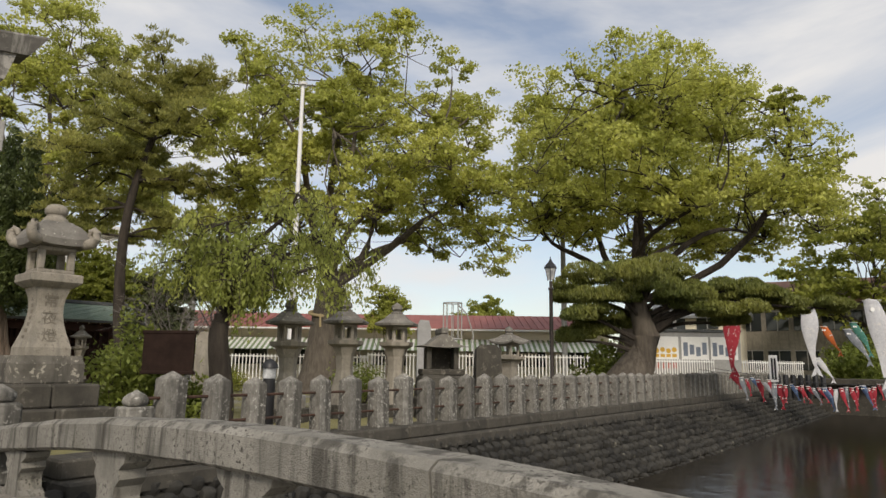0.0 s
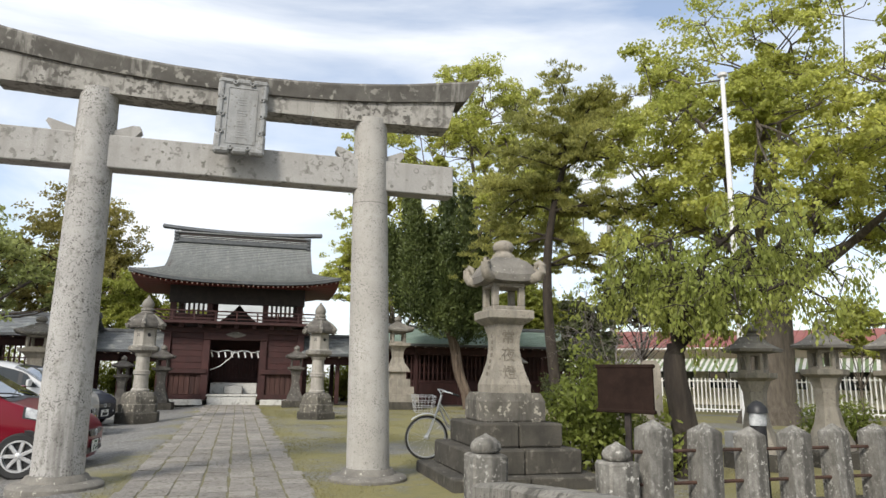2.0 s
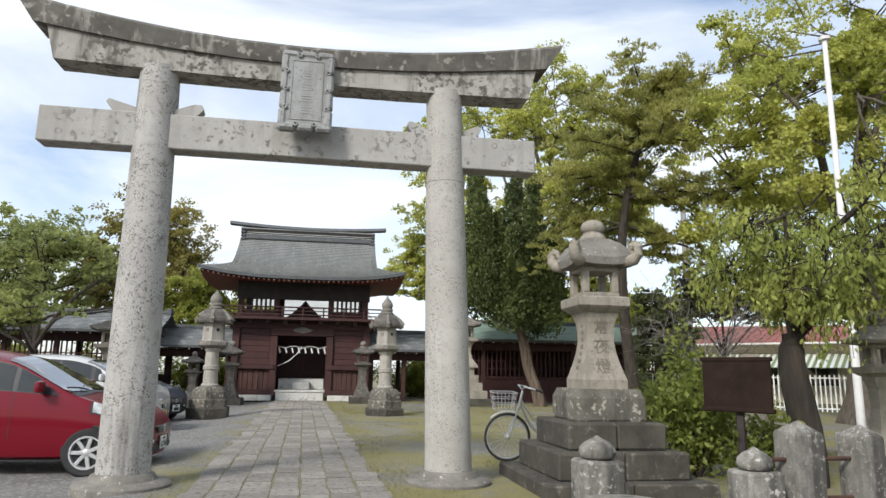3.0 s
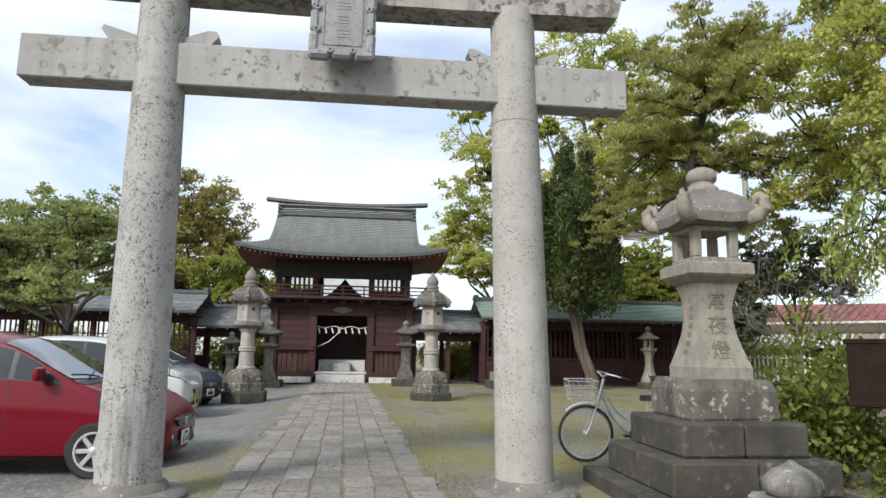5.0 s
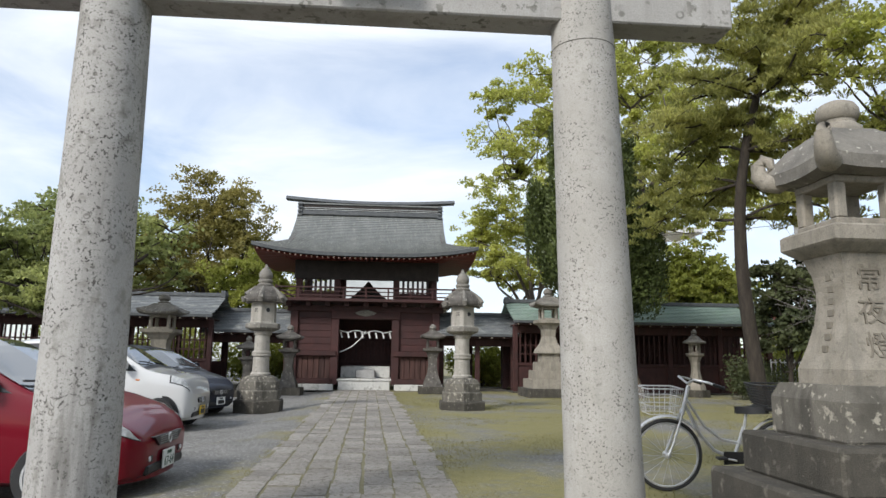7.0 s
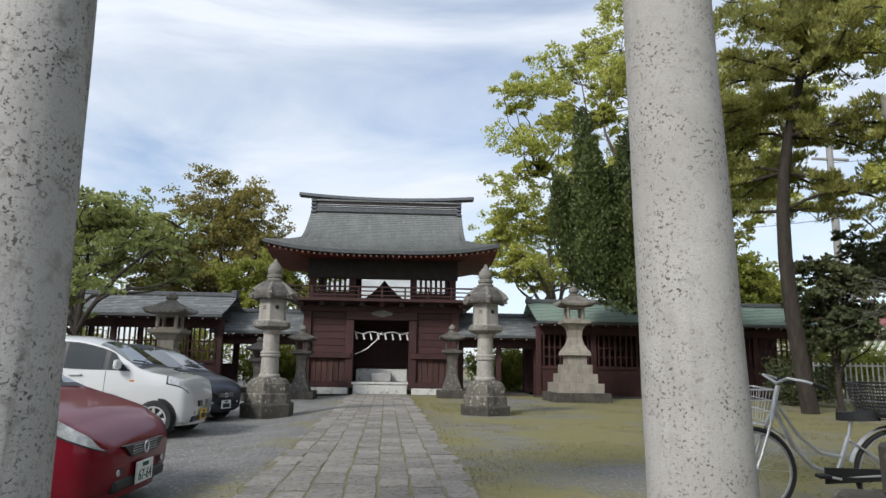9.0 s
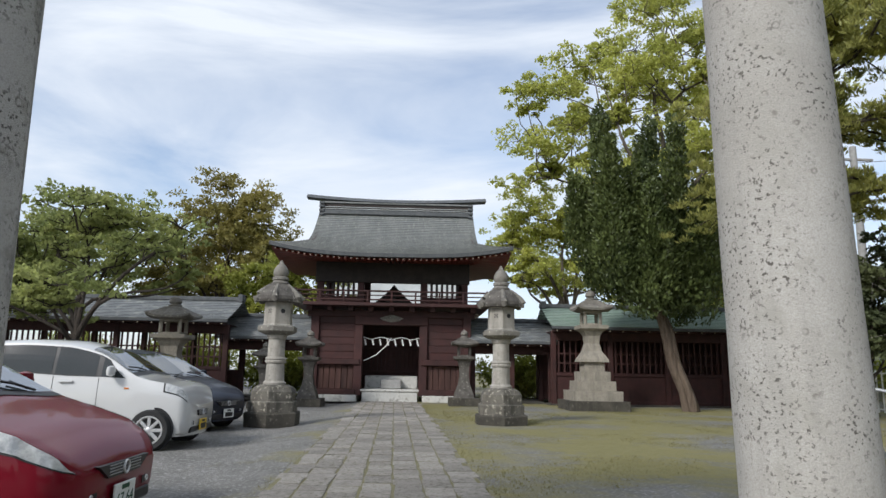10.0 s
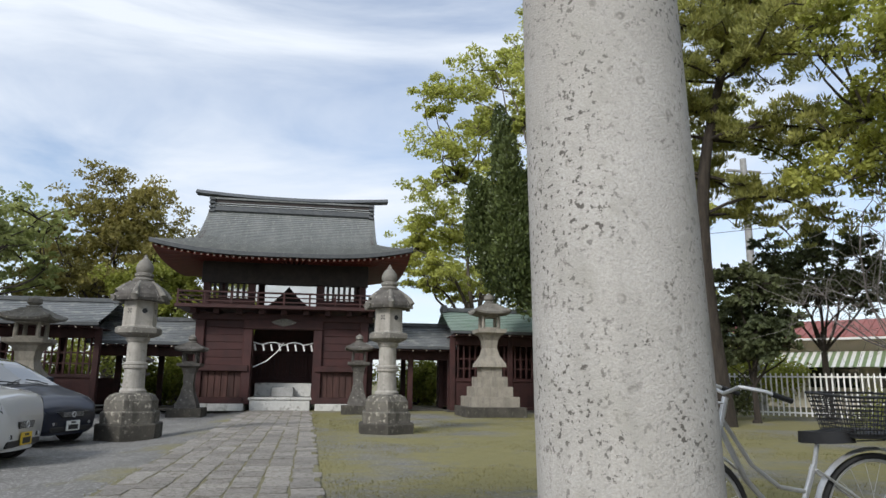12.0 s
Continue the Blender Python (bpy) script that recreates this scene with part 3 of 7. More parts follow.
def build_ground():
    s = Shape()
    far = 400.0
    # courtyard side, behind the fence line; the pond lies between x = 2.6 and 33, south of it
    s.add([(-1.45, -3.3, 0), (2.45, -3.3, 0), (2.45, fence_y(2.45), 0), (33, fence_y(33), 0), (far, fence_y(33), 0), (far, far, 0), (-1.45, far, 0),
           (-2.5, -3.3, LOT), (-2.5, far, LOT), (-far, -3.3, LOT), (-far, far, LOT)], [(0, 1, 2, 3, 4, 5, 6), (7, 0, 6, 8), (9, 7, 8, 10)])
    s.add([(33, fence_y(33), 0), (33, -60, 0), (far, -60, 0), (far, fence_y(33), 0)], [(0, 1, 2, 3)])
    s.add([(-far, -60, 0), (33, -60, 0), (far, -60, 0), (far, -far, 0), (-far, -far, 0)], [(0, 1, 2, 3, 4)])
    s.add([(-far, -60, 0), (-far, -13.5, 0), (33, -13.5, 0), (33, -60, 0)], [(0, 1, 2, 3)])
    return structure("ground", s, M_GROUND, "grey gravel yard with patches of yellowish moss")


build_ground()
w = Shape()
w.add([(-40, -14, WATER), (33.2, -14, WATER), (33.2, -1, WATER), (-40, -3.0, WATER)], [(0, 1, 2, 3)])
structure("water", w, M_WATER, "still murky brown pond water")
bank = Shape()
rows_b = []
for x in np.linspace(2.3, 33, 24):
    y = fence_y(x)
    rows_b.append([(x, y + 0.3, -0.02), (x, y - 0.25, -0.10), (x, y - 1.75, WATER - 0.15), (x, y - 1.9, WATER - 0.6)])
bank.loft(rows_b, cap=False, closed=False)
structure("embankment", bank, M_MUD, "dark earth bank of the pond")
endwall = Shape().box(32.6, 33.3, -14, -0.5, WATER - 0.5, 0.35).box(32.2, 34.5, -14, -1.0, 0.35, 0.6)
structure("wall_pond_end", endwall, M_BASE, "dark stone wall at the pond's far end")
lbank = Shape().box(-40, -2.3, -3.6, -3.2, WATER - 0.5, -0.01).box(-40, 33, -14.2, -13.4, WATER - 0.5, -0.01).box(-2.35, 2.3, -3.62, -3.25, WATER - 0.5, -0.04)
structure("wall_bank", lbank, M_BASE, "dark stone retaining wall")


def deck_z(y):
    """Top of the gently arched bridge deck."""
    u = (y + 8.4) / 5.1
    return 0.12 * max(0.0, 1 - u * u) + 0.005


def build_bridge():
    t = thing("stone_bridge", "gently arched old stone bridge with low rails", "bridge")
    s = Shape()
    ys = np.linspace(-13.5, -3.3, 26)
    s.loft([[(-2.25, y, deck_z(y)), (2.25, y, deck_z(y)), (2.25, y, deck_z(y) - 0.28), (-2.25, y, deck_z(y) - 0.28)] for y in ys])
    part("deck", s, M_SLAB, t)
    for side in (1, -1):
        x = 2.2 * side
        top = lambda y: max(0.36, 0.72 - 0.0185 * (y + 7.2) ** 2)
        cuts = [-13.2, -10.9, -8.28, -5.72, -3.45]
        for a_, b_ in zip(cuts, cuts[1:]):
            r = Shape()
            ring = []
            for y in np.linspace(a_ + 0.006, b_ - 0.006, 9):
                z = top(y)
                ring.append([(x - 0.13, y, z - 0.03), (x - 0.09, y, z), (x + 0.09, y, z), (x + 0.13, y, z - 0.03), (x + 0.13, y, z - 0.17), (x + 0.10, y, z - 0.19), (x - 0.10, y, z - 0.19), (x - 0.13, y, z - 0.17)])
            r.loft(ring).rough_up(0.008, 5)
            part("rail", r, M_RAIL, t, "pale lichen-spotted stone rail")
        for y in (-4.15, -5.7, -7.1, -8.5, -9.95, -11.4, -12.8):
            z0, z1 = deck_z(y) - 0.02, top(y) - 0.185
            h = z1 - z0
            prof = [(0.20, 0), (0.20, 0.12), (0.13, 0.22), (0.105, 0.40), (0.12, 0.55), (0.17, 0.66), (0.15, 0.78), (0.21, 0.88), (0.23, 1.0)]
            b = Shape().loft([[(x + sx * 0.08, y + sy * w_, z0 + u * h) for sx, sy in ((-1, -1), (1, -1), (1, 1), (-1, 1))] for w_, u in prof])
            part("bracket", b, M_RAIL, t, "waisted stone rail support")
    return t


build_bridge()


def build_path():
    s = Shape()
    pts_l = [(axis_x(y) - 1.02, y) for y in (-3.3, 5, 12, 20.6)]
    pts_r = [(axis_x(y) + 1.02, y) for y in (20.6, 12, 5, -3.3)]
    s.prism(pts_l + pts_r, "z", -0.05, 0.013)
    return structure("path", s, M_JOINT, "paved approach with soil and moss in its joints")


path_ob = build_path()


# ---- torii ----
def build_torii():
    t = thing("stone_torii", "tall weathered grey granite torii gate", "torii")
    for base_x, top_x, lab in ((-1.62, -1.64, ""), (1.82, 1.70, "")):
        s = Shape()
        rings = []
        for i in range(15):
            u = i / 14
            z = 4.62 * u
            r = 0.268 - 0.050 * u
            cx = base_x + (top_x - base_x) * u
            rings.append([(cx + r * math.cos(2 * math.pi * j / 36), r * math.sin(2 * math.pi * j / 36), z) for j in range(36)])
        s.loft(rings)
        s.rough_up(0.004, 3)
        part("pillar", s, M_TORII_PIT if base_x < 0 else M_TORII, t, "round pitted grey granite pillar" if base_x < 0 else "round pale granite pillar", smooth=True)
        if base_x > 0:
            part("joint", Shape().ring((base_x + (top_x - base_x) * 0.748, 0, 3.455), 0.2305, 0.0035, "z", 40, 5), M_TORII_DARK, t, "fine dark joint round the pillar")
        b = Shape().turned([(0.48, -0.05), (0.48, 0.03), (0.45, 0.06), (0.34, 0.075), (0.31, 0.13), (0.28, 0.145)], 40, base_x, 0)
        part("pillar_base", b, M_LANT_ROOF, t, "low round stone pillar base", smooth=True)
    # straight tie beam, with three lengths
    for a_, b_ in ((-2.83, -1.66), (-1.64, 1.70), (1.72, 2.83)):
        part("tie_beam", Shape().box(a_, b_, -0.13, 0.13, 3.64, 4.05, 0.012), M_BEAM, t, "pale straight tie beam")
    for x, sgn, tip, blunt in ((-1.64, -1, 0.53, 0.0), (-1.64, 1, 0.52, 0.07), (1.70, -1, 0.46, 0.04), (1.70, 1, 0.46, 0.03)):
        o = [(x + sgn * 0.19, 4.052), (x + sgn * (tip - 0.08), 4.052), (x + sgn * tip, 4.165 - blunt * 0.3), (x + sgn * (tip - 0.02), 4.205), (x + sgn * (tip - blunt - 0.03), 4.205), (x + sgn * 0.19, 4.115)]
        part("wedge", Shape().prism(o, "y", -0.07, 0.07), M_BEAM, t, "stone wedge on the tie beam")
    # upper lintels curve up towards their ends
    low, mid, top = (lambda x: 4.54 + 0.006 * x * x), (lambda x: 4.755 + 0.027 * x * x), (lambda x: 4.97 + 0.0345 * x * x)
    for a_, b_ in ((-1.0, -0.3308), (-0.33, 0.33), (0.3308, 1.0)):
        lo_r, hi_r = [], []
        for i in range(13):
            u = a_ + (b_ - a_) * i / 12
            x0, x1, x2, x3 = 2.74 * u, 2.84 * u, 2.98 * u, 3.17 * u
            lo_r.append([(x0, -0.17, low(x0)), (x1, -0.17, mid(x1)), (x1, 0.17, mid(x1)), (x0, 0.17, low(x0))])
            hi_r.append([(x2, -0.21, mid(x2)), (x3, -0.25, top(x3) - 0.035), (x3, -0.23, top(x3)), (x3, 0, top(x3) + 0.07), (x3, 0.23, top(x3)), (x3, 0.25, top(x3) - 0.035), (x2, 0.21, mid(x2))])
        part("lower_lintel", Shape().loft(lo_r).rough_up(0.006, 4), M_TORII_TOP, t, "stained stone lower lintel")
        part("top_lintel", Shape().loft(hi_r).rough_up(0.006, 4), M_TORII_DARK, t, "upcurved dark-stained stone top lintel")
    # name plaque, tipped forwards
    pm = pose(0.045, -0.28, 4.38, -8)
    plaque = part("plaque", Shape().box(-0.27, 0.27, -0.045, 0.05, -0.48, 0.48, 0.02), M_PLAQUE, t, "tilted stone name plaque with scalloped frame and worn carving", m=pm)
    for sx in (-1, 1):
        for k in range(4):
            z0 = -0.47 + 0.236 * k
            part("plaque_frame", Shape().box(sx * 0.255 - 0.045, sx * 0.255 + 0.045, -0.064, 0.045, z0, z0 + 0.226, 0.03).rough_up(0.008, 9), M_PLAQUE, plaque)
            if k:
                part("frame_scroll", Shape().ring((sx * 0.235, -0.062, z0 - 0.004), 0.022, 0.012, "y", 14, 6), M_PLAQUE, plaque)
    for sz in (-1, 1):
        for k in range(3):
            x0 = -0.30 + 0.203 * k
            part("plaque_frame", Shape().box(x0, x0 + 0.194, -0.068, 0.045, sz * 0.475 - 0.045, sz * 0.475 + 0.045, 0.03).rough_up(0.008, 9), M_PLAQUE, plaque)
            if k:
                part("frame_scroll", Shape().ring((x0 - 0.004, -0.066, sz * 0.45), 0.022, 0.012, "y", 14, 6), M_PLAQUE, plaque)
    for sx in (-1, 1):
        part("inner_moulding", Shape().box(sx * 0.175 - 0.008, sx * 0.175 + 0.008, -0.053, -0.043, -0.39, 0.39, 0.004), M_PLAQUE, plaque)
        part("inner_moulding", Shape().box(-0.165, 0.165, -0.053, -0.043, sx * 0.385 - 0.008, sx * 0.385 + 0.008, 0.004), M_PLAQUE, plaque)
    for k in range(4):
        for q in range(3):
            part("carved_mark", Shape().box(-0.06 + 0.01 * (q % 2), 0.05 + 0.012 * (k % 2), -0.049, -0.043, 0.215 - 0.15 * k - 0.035 * q, 0.229 - 0.15 * k - 0.035 * q, 0.003), M_MARK, plaque)
    return t


build_torii()

# ---- two-storeyed shrine gate ----
GX, GY = -0.63, 21.6       # middle of the front, front wall


def build_gate():
    t = thing("shrine_gate", "two-storeyed dark red wooden shrine gate", "gate", pose(GX, GY, 0))
    P = lambda n, s, m_, lab="", par=None, smooth=False: part(n, s, m_, par or t, lab, smooth)
    half, depth = 2.72, 3.3
    # stone plinths
    for sgn in (-1, 1):
        a_, b_ = sorted((sgn * 1.15, sgn * 3.0))
        P("plinth", Shape().box(a_, b_, -0.25, depth + 0.2, -0.02, 0.22, 0.02), M_KERB, "pale cut stone plinth")
    # main posts
    for x in (-half, -1.16, 1.16, half):
        for y in (0, depth):
            P("post", Shape().box(x - 0.15, x + 0.15, y - 0.15, y + 0.15, 0.2, 3.25, 0.02), M_RED)
    # side bays: skirting, vertical planks, ledge, horizontal boards
    for sgn in (-1, 1):
        lo, hi = sorted((sgn * 1.31, sgn * (half - 0.15)))
        P("skirting", Shape().box(lo - 0.1, hi + 0.1, -0.19, 0.12, 0.22, 0.42, 0.015), M_RED_DK, "weathered sill")
        n = 6
        for i in range(n):
            a_ = lo + (hi - lo) * i / n
            b_ = lo + (hi - lo) * (i + 1) / n
            P("plank", Shape().box(a_ + 0.008, b_ - 0.008, -0.05, 0.03, 0.42, 1.26, 0.008), M_PLANK)
        P("backing", Shape().box(lo - 0.1, hi + 0.1, 0.045, 0.085, 0.25, 3.1), M_RED_DK)
        P("ledge", Shape().box(lo - 0.22, hi + 0.22, -0.22, 0.08, 1.27, 1.47, 0.015), M_RED)
        for i in range(6):
            z = 1.475 + i * 0.252
            P("board", Shape().box(lo, hi, -0.04 - 0.012 * (i % 2), 0.04, z, z + 0.246, 0.008), M_RED)
        P("side_wall", Shape().box(min(sgn * half - 0.04, sgn * half + 0.04), max(sgn * half - 0.04, sgn * half + 0.04), 0.1, depth - 0.1, 0.22, 3.2), M_RED)
    # doorway beams
    P("lintel", Shape().box(-1.32, 1.32, -0.20, 0.14, 2.68, 3.0, 0.02), M_RED_DK, "door lintel beam")
    P("tie_beam", Shape().box(-3.0, 3.0, -0.17, 0.14, 2.96, 3.2, 0.02), M_RED)
    P("carving", Shape().turned([(0.02, 2.78), (0.16, 2.85), (0.22, 2.92), (0.12, 3.0), (0.02, 3.04)], 12, 0, -0.2, sx=2.0, sy=0.25), M_LANT_ROOF, "grey carved frog-leg strut", smooth=True)
    # inner doors with lattice, offering step
    P("back_wall", Shape().box(-1.2, 1.2, 2.22, 2.3, 0.9, 3.2), M_RED_DK)
    for i in range(15):
        x = -1.05 + i * 0.15
        P("lattice_bar", Shape().box(x - 0.025, x + 0.025, 2.14, 2.20, 1.05, 1.9, 0.006), M_RED)
    for z in (1.0, 1.9, 2.3):
        P("lattice_rail", Shape().box(-1.1, 1.1, 2.12, 2.215, z, z + 0.09, 0.01), M_RED)
    P("step", Shape().box(-0.98, 0.98, -0.12, depth, -0.02, 0.34, 0.015), M_KERB, "pale cut stone step block")
    P("step", Shape().box(-1.04, 1.04, -0.16, depth, 0.344, 0.42, 0.015), M_KERB, "pale stone tread slab")
    P("step", Shape().box(-0.98, 0.98, 1.15, depth, 0.42, 0.88, 0.02), M_KERB, "pale threshold block")
    P("offertory_box", Shape().box(-0.38, 0.38, 0.72, 1.12, 0.424, 0.75, 0.02), M_CONC, "grey offertory box")
    for i in range(7):
        P("offertory_bar", Shape().box(-0.33 + i * 0.11 - 0.012, -0.33 + i * 0.11 + 0.012, 0.74, 1.10, 0.752, 0.772, 0.004), M_CONC)
    for sgn in (-1, 1):
        swirl = [(sgn * (3.04 + 0.10 * (1 - q / 14) * math.cos(0.62 * q)), -0.05, 3.06 + 0.10 * (1 - q / 14) * math.sin(0.62 * q)) for q in range(13)]
        P("carved_nosing", Shape().tube(swirl, 0.022, 6), M_TIP, "pale scroll-carved beam end", smooth=True)
    # upper floor
    for i in range(9):
        x = -2.9 + i * 0.725
        P("bracket", Shape().box(x - 0.09, x + 0.09, -0.62, 0.1, 3.14, 3.30, 0.01), M_RED_DK)
    P("balcony_floor", Shape().box(-3.45, 3.45, -0.85, depth + 0.85, 3.30, 3.42, 0.015), M_RED)
    for z, w_ in ((3.50, 0.05), (3.66, 0.04), (3.80, 0.06)):
        P("balcony_rail", Shape().box(-3.40, 3.40, -0.80, -0.80 + w_, z, z + w_, 0.008), M_RED)
        for sgn in (-1, 1):
            a_ = sgn * 3.37
            P("balcony_rail", Shape().box(a_ - 0.025, a_ + 0.025, -0.75, depth + 0.7, z, z + w_, 0.008), M_RED)
    for i in range(9):
        x = -3.37 + i * 0.8425
        P("balcony_post", Shape().box(x - 0.03, x + 0.03, -0.81, -0.75, 3.42, 3.90 if i in (0, 8) else 3.80, 0.006), M_RED)
    for x in (-2.62, -1.15, 1.15, 2.62):
        for y in (0.05, depth - 0.05):
            P("upper_post", Shape().box(x - 0.12, x + 0.12, y - 0.12, y + 0.12, 3.42, 5.0, 0.015), M_RED_DK)
    # front beam deepened to a black block standing in for shadow under the eaves
    P("upper_beam", Shape().box(-2.8, 2.8, -0.1, 0.16, 4.22, 5.05, 0.015), M_BLACKW)
    P("upper_beam", Shape().box(-2.8, 2.8, depth - 0.16, depth + 0.1, 4.78, 5.05, 0.015), M_BLACKW)
    for i in range(6):
        for sgn in (-1, 1):
            x = sgn * (1.42 + i * 0.19)
            P("window_bar", Shape().box(x - 0.045, x + 0.045, 0.0, 0.06, 3.42, 4.36, 0.006), M_BLACKW)
    for sgn in (-1, 1):
        P("upper_sill", Shape().box(min(sgn * 1.2, sgn * 2.6), max(sgn * 1.2, sgn * 2.6), -0.02, 0.1, 3.42, 3.72, 0.01), M_RED_DK)
    # small gable seen through the middle opening
    P("gable", Shape().prism([(-1.0, 3.45), (-0.55, 3.78), (-0.2, 4.12), (0, 4.36), (0.2, 4.12), (0.55, 3.78), (1.0, 3.45)], "y", 1.5, 1.7), M_BLACKW, "dark curved gable")
    # soffit and rafters
    ex, ef, eb = 4.18, -1.75, depth + 1.75
    curl = lambda x: 0.35 * abs(x / ex) ** 3
    so = Shape()
    so.loft([[(x, ef + 0.06, 4.86 + curl(x)), (x * 0.70, 0, 5.02), (x * 0.70, depth, 5.02), (x, eb - 0.06, 4.86 + curl(x))] for x in np.linspace(-ex + 0.05, ex - 0.05, 25)], cap=False, closed=False)
    P("soffit", so, M_ORANGE, "vermilion underside of the eaves")
    for sgn in (-1, 1):
        ss = Shape().loft([[(sgn * ex * 0.69, y, 5.01), (sgn * (ex - 0.06), y, 4.87 + 0.35 * abs((y - depth / 2) / (depth / 2 + 1.75)) ** 3)] for y in np.linspace(ef + 0.1, eb - 0.1, 15)], cap=False, closed=False)
        P("soffit", ss, M_ORANGE)
    for i in range(41):
        x = -ex + 0.2 + i * (2 * ex - 0.4) / 40
        z = 4.80 + curl(x)
        P("rafter", Shape().loft([[(x - 0.04, ef + 0.10, z), (x + 0.04, ef + 0.10, z), (x + 0.04, ef + 0.10, z + 0.09), (x - 0.04, ef + 0.10, z + 0.09)], [(x * 0.72 - 0.04, 0, 4.95), (x * 0.72 + 0.04, 0, 4.95), (x * 0.72 + 0.04, 0, 5.04), (x * 0.72 - 0.04, 0, 5.04)]]), M_ORANGE)
        P("rafter_tip", Shape().box(x - 0.024, x + 0.024, ef + 0.085, ef + 0.098, z + 0.02, z + 0.068, 0.002), M_TIP, "pale painted rafter end")
    # hip-and-gable roof, laid in courses
    mid = depth / 2
    zt = 7.18

    def surf(u, v):
        """u: -1..1 along, v: 0 eaves .. 1 ridge."""
        z = 5.0 + curl(ex * u) * (1 - v) ** 2.2 + (zt - 5.0) * (0.52 * v + 0.48 * v ** 2.1)
        k = 1 - (1 - 3.05 / ex) * min(1.0, v / 0.36) ** 0.8 if v < 0.36 else 3.05 / ex + 0.0 * v
        return ex * u * k, ef + (mid - ef) * v, z

    for side in (0, 1):
        n = 30
        us = np.linspace(-1, 1, 33)
        for i in range(n):
            r0 = [surf(u, i / n) for u in us]
            r1 = [surf(u, (i + 1) / n) for u in us]
            lo = [(x, y - 0.012, z + 0.03) for x, y, z in r0]
            hi = [(x, y, z + 0.004) for x, y, z in r1]
            bt = [(x, y, z) for x, y, z in r0]
            if side:
                lo, hi, bt = ([(x, 2 * mid - y, z) for x, y, z in r] for r in (lo, hi, bt))
            P("roof_course", Shape().loft([bt, lo, hi], cap=False, closed=False), M_ROOF, "" if i else "grey copper roof course")
    for sgn in (-1, 1):
        n = 11
        for i in range(n):
            v0, v1 = 0.36 * i / n, 0.36 * (i + 1) / n
            def hip(v, wv):
                x, y, z = surf(sgn, v)
                return [(x, y + (2 * (mid - y)) * q, z + wv) for q in np.linspace(0, 1, 15)]
            P("hip_course", Shape().loft([hip(v0, 0.0), hip(v0, 0.03), hip(v1, 0.004)], cap=False, closed=False), M_ROOF)
        x, y, z = surf(sgn, 0.36)
        gab = [(y + (mid - y) * q, surf(sgn, 0.36 + 0.64 * q)[2]) for q in np.linspace(0, 1, 8)]
        gab += [(2 * mid - a_, b_) for a_, b_ in gab[::-1][1:]]
        P("gable_wall", Shape().prism(gab, "x", *sorted((sgn * 2.85, sgn * 2.95))), M_RED_DK)
    ed = Shape()
    ed.loft([[(x, ef, 4.90 + curl(x)), (x, ef - 0.012, 5.02 + curl(x)), (x, ef + 0.08, 5.03 + curl(x)), (x, ef + 0.09, 4.88 + curl(x))] for x in np.linspace(-ex, ex, 41)])
    P("eaves_edge", ed, M_ROOF_EDGE, "dark layered eaves edge")
    # ridge
    P("ridge", Shape().box(-2.95, 2.95, mid - 0.22, mid + 0.22, zt - 0.08, zt + 0.10, 0.02), M_ROOF_EDGE)
    P("ridge", Shape().box(-2.95, 2.95, mid - 0.16, mid + 0.16, zt + 0.10, zt + 0.36, 0.02), M_BLACKW)
    P("ridge", Shape().box(-2.98, 2.98, mid - 0.21, mid + 0.21, zt + 0.36, zt + 0.43, 0.01), M_ROOF)
    for z in (zt + 0.125, zt + 0.20):
        P("ridge_moulding", Shape().box(-2.93, 2.93, mid - 0.195, mid - 0.155, z, z + 0.028, 0.006), M_ROOF_PALE, "pale copper ridge moulding")
    rg = Shape()
    rg.loft([[(x, mid - 0.24, zt + 0.43 + 0.012 * x * x), (x, mid, zt + 0.60 + 0.012 * x * x), (x, mid + 0.24, zt + 0.43 + 0.012 * x * x)] for x in np.linspace(-3.55, 3.55, 15)])
    P("ridge_cap", rg, M_ROOF_EDGE, "dark upswept ridge cap")
    for sgn in (-1, 1):
        for z in (zt - 0.14, zt + 0.02, zt + 0.18, zt + 0.32):
            P("ridge_end", Shape().box(sgn * 2.93 - 0.10, sgn * 2.93 + 0.10, mid - 0.27, mid + 0.27, z, z + 0.09, 0.01), M_ROOF_EDGE)
    return t



build_gate()


def main_hall():
    """The worship hall behind the gate: a broad low roof seen through the gate's upper openings."""
    t = thing("worship_hall", "worship hall with a pale grey roof behind the gate", "shrine hall", pose(GX - 0.4, GY + 14.0, 0))
    part("wall", Shape().box(-3.2, 3.2, 0, 5, 0, 4.3, 0.03), M_RED_DK, t, "dark timber wall")
    slope = Shape()
    slope.loft([[(x, -1.3, 4.25 + 0.25 * abs(x / 4.2) ** 3), (x * 0.97, 0.2, 4.95), (x * 0.92, 1.6, 6.0), (x * 0.9, 2.5, 6.9), (x * 0.92, 3.4, 6.0), (x * 0.97, 4.8, 4.95), (x, 6.3, 4.25 + 0.25 * abs(x / 4.2) ** 3), (x, 6.2, 4.1), (x, 2.5, 4.3), (x, -1.2, 4.1)] for x in np.linspace(-4.2, 4.2, 13)])
    part("roof", slope, M_ROOF_PALE, t, "pale weathered roof", smooth=True)
    return t


main_hall()


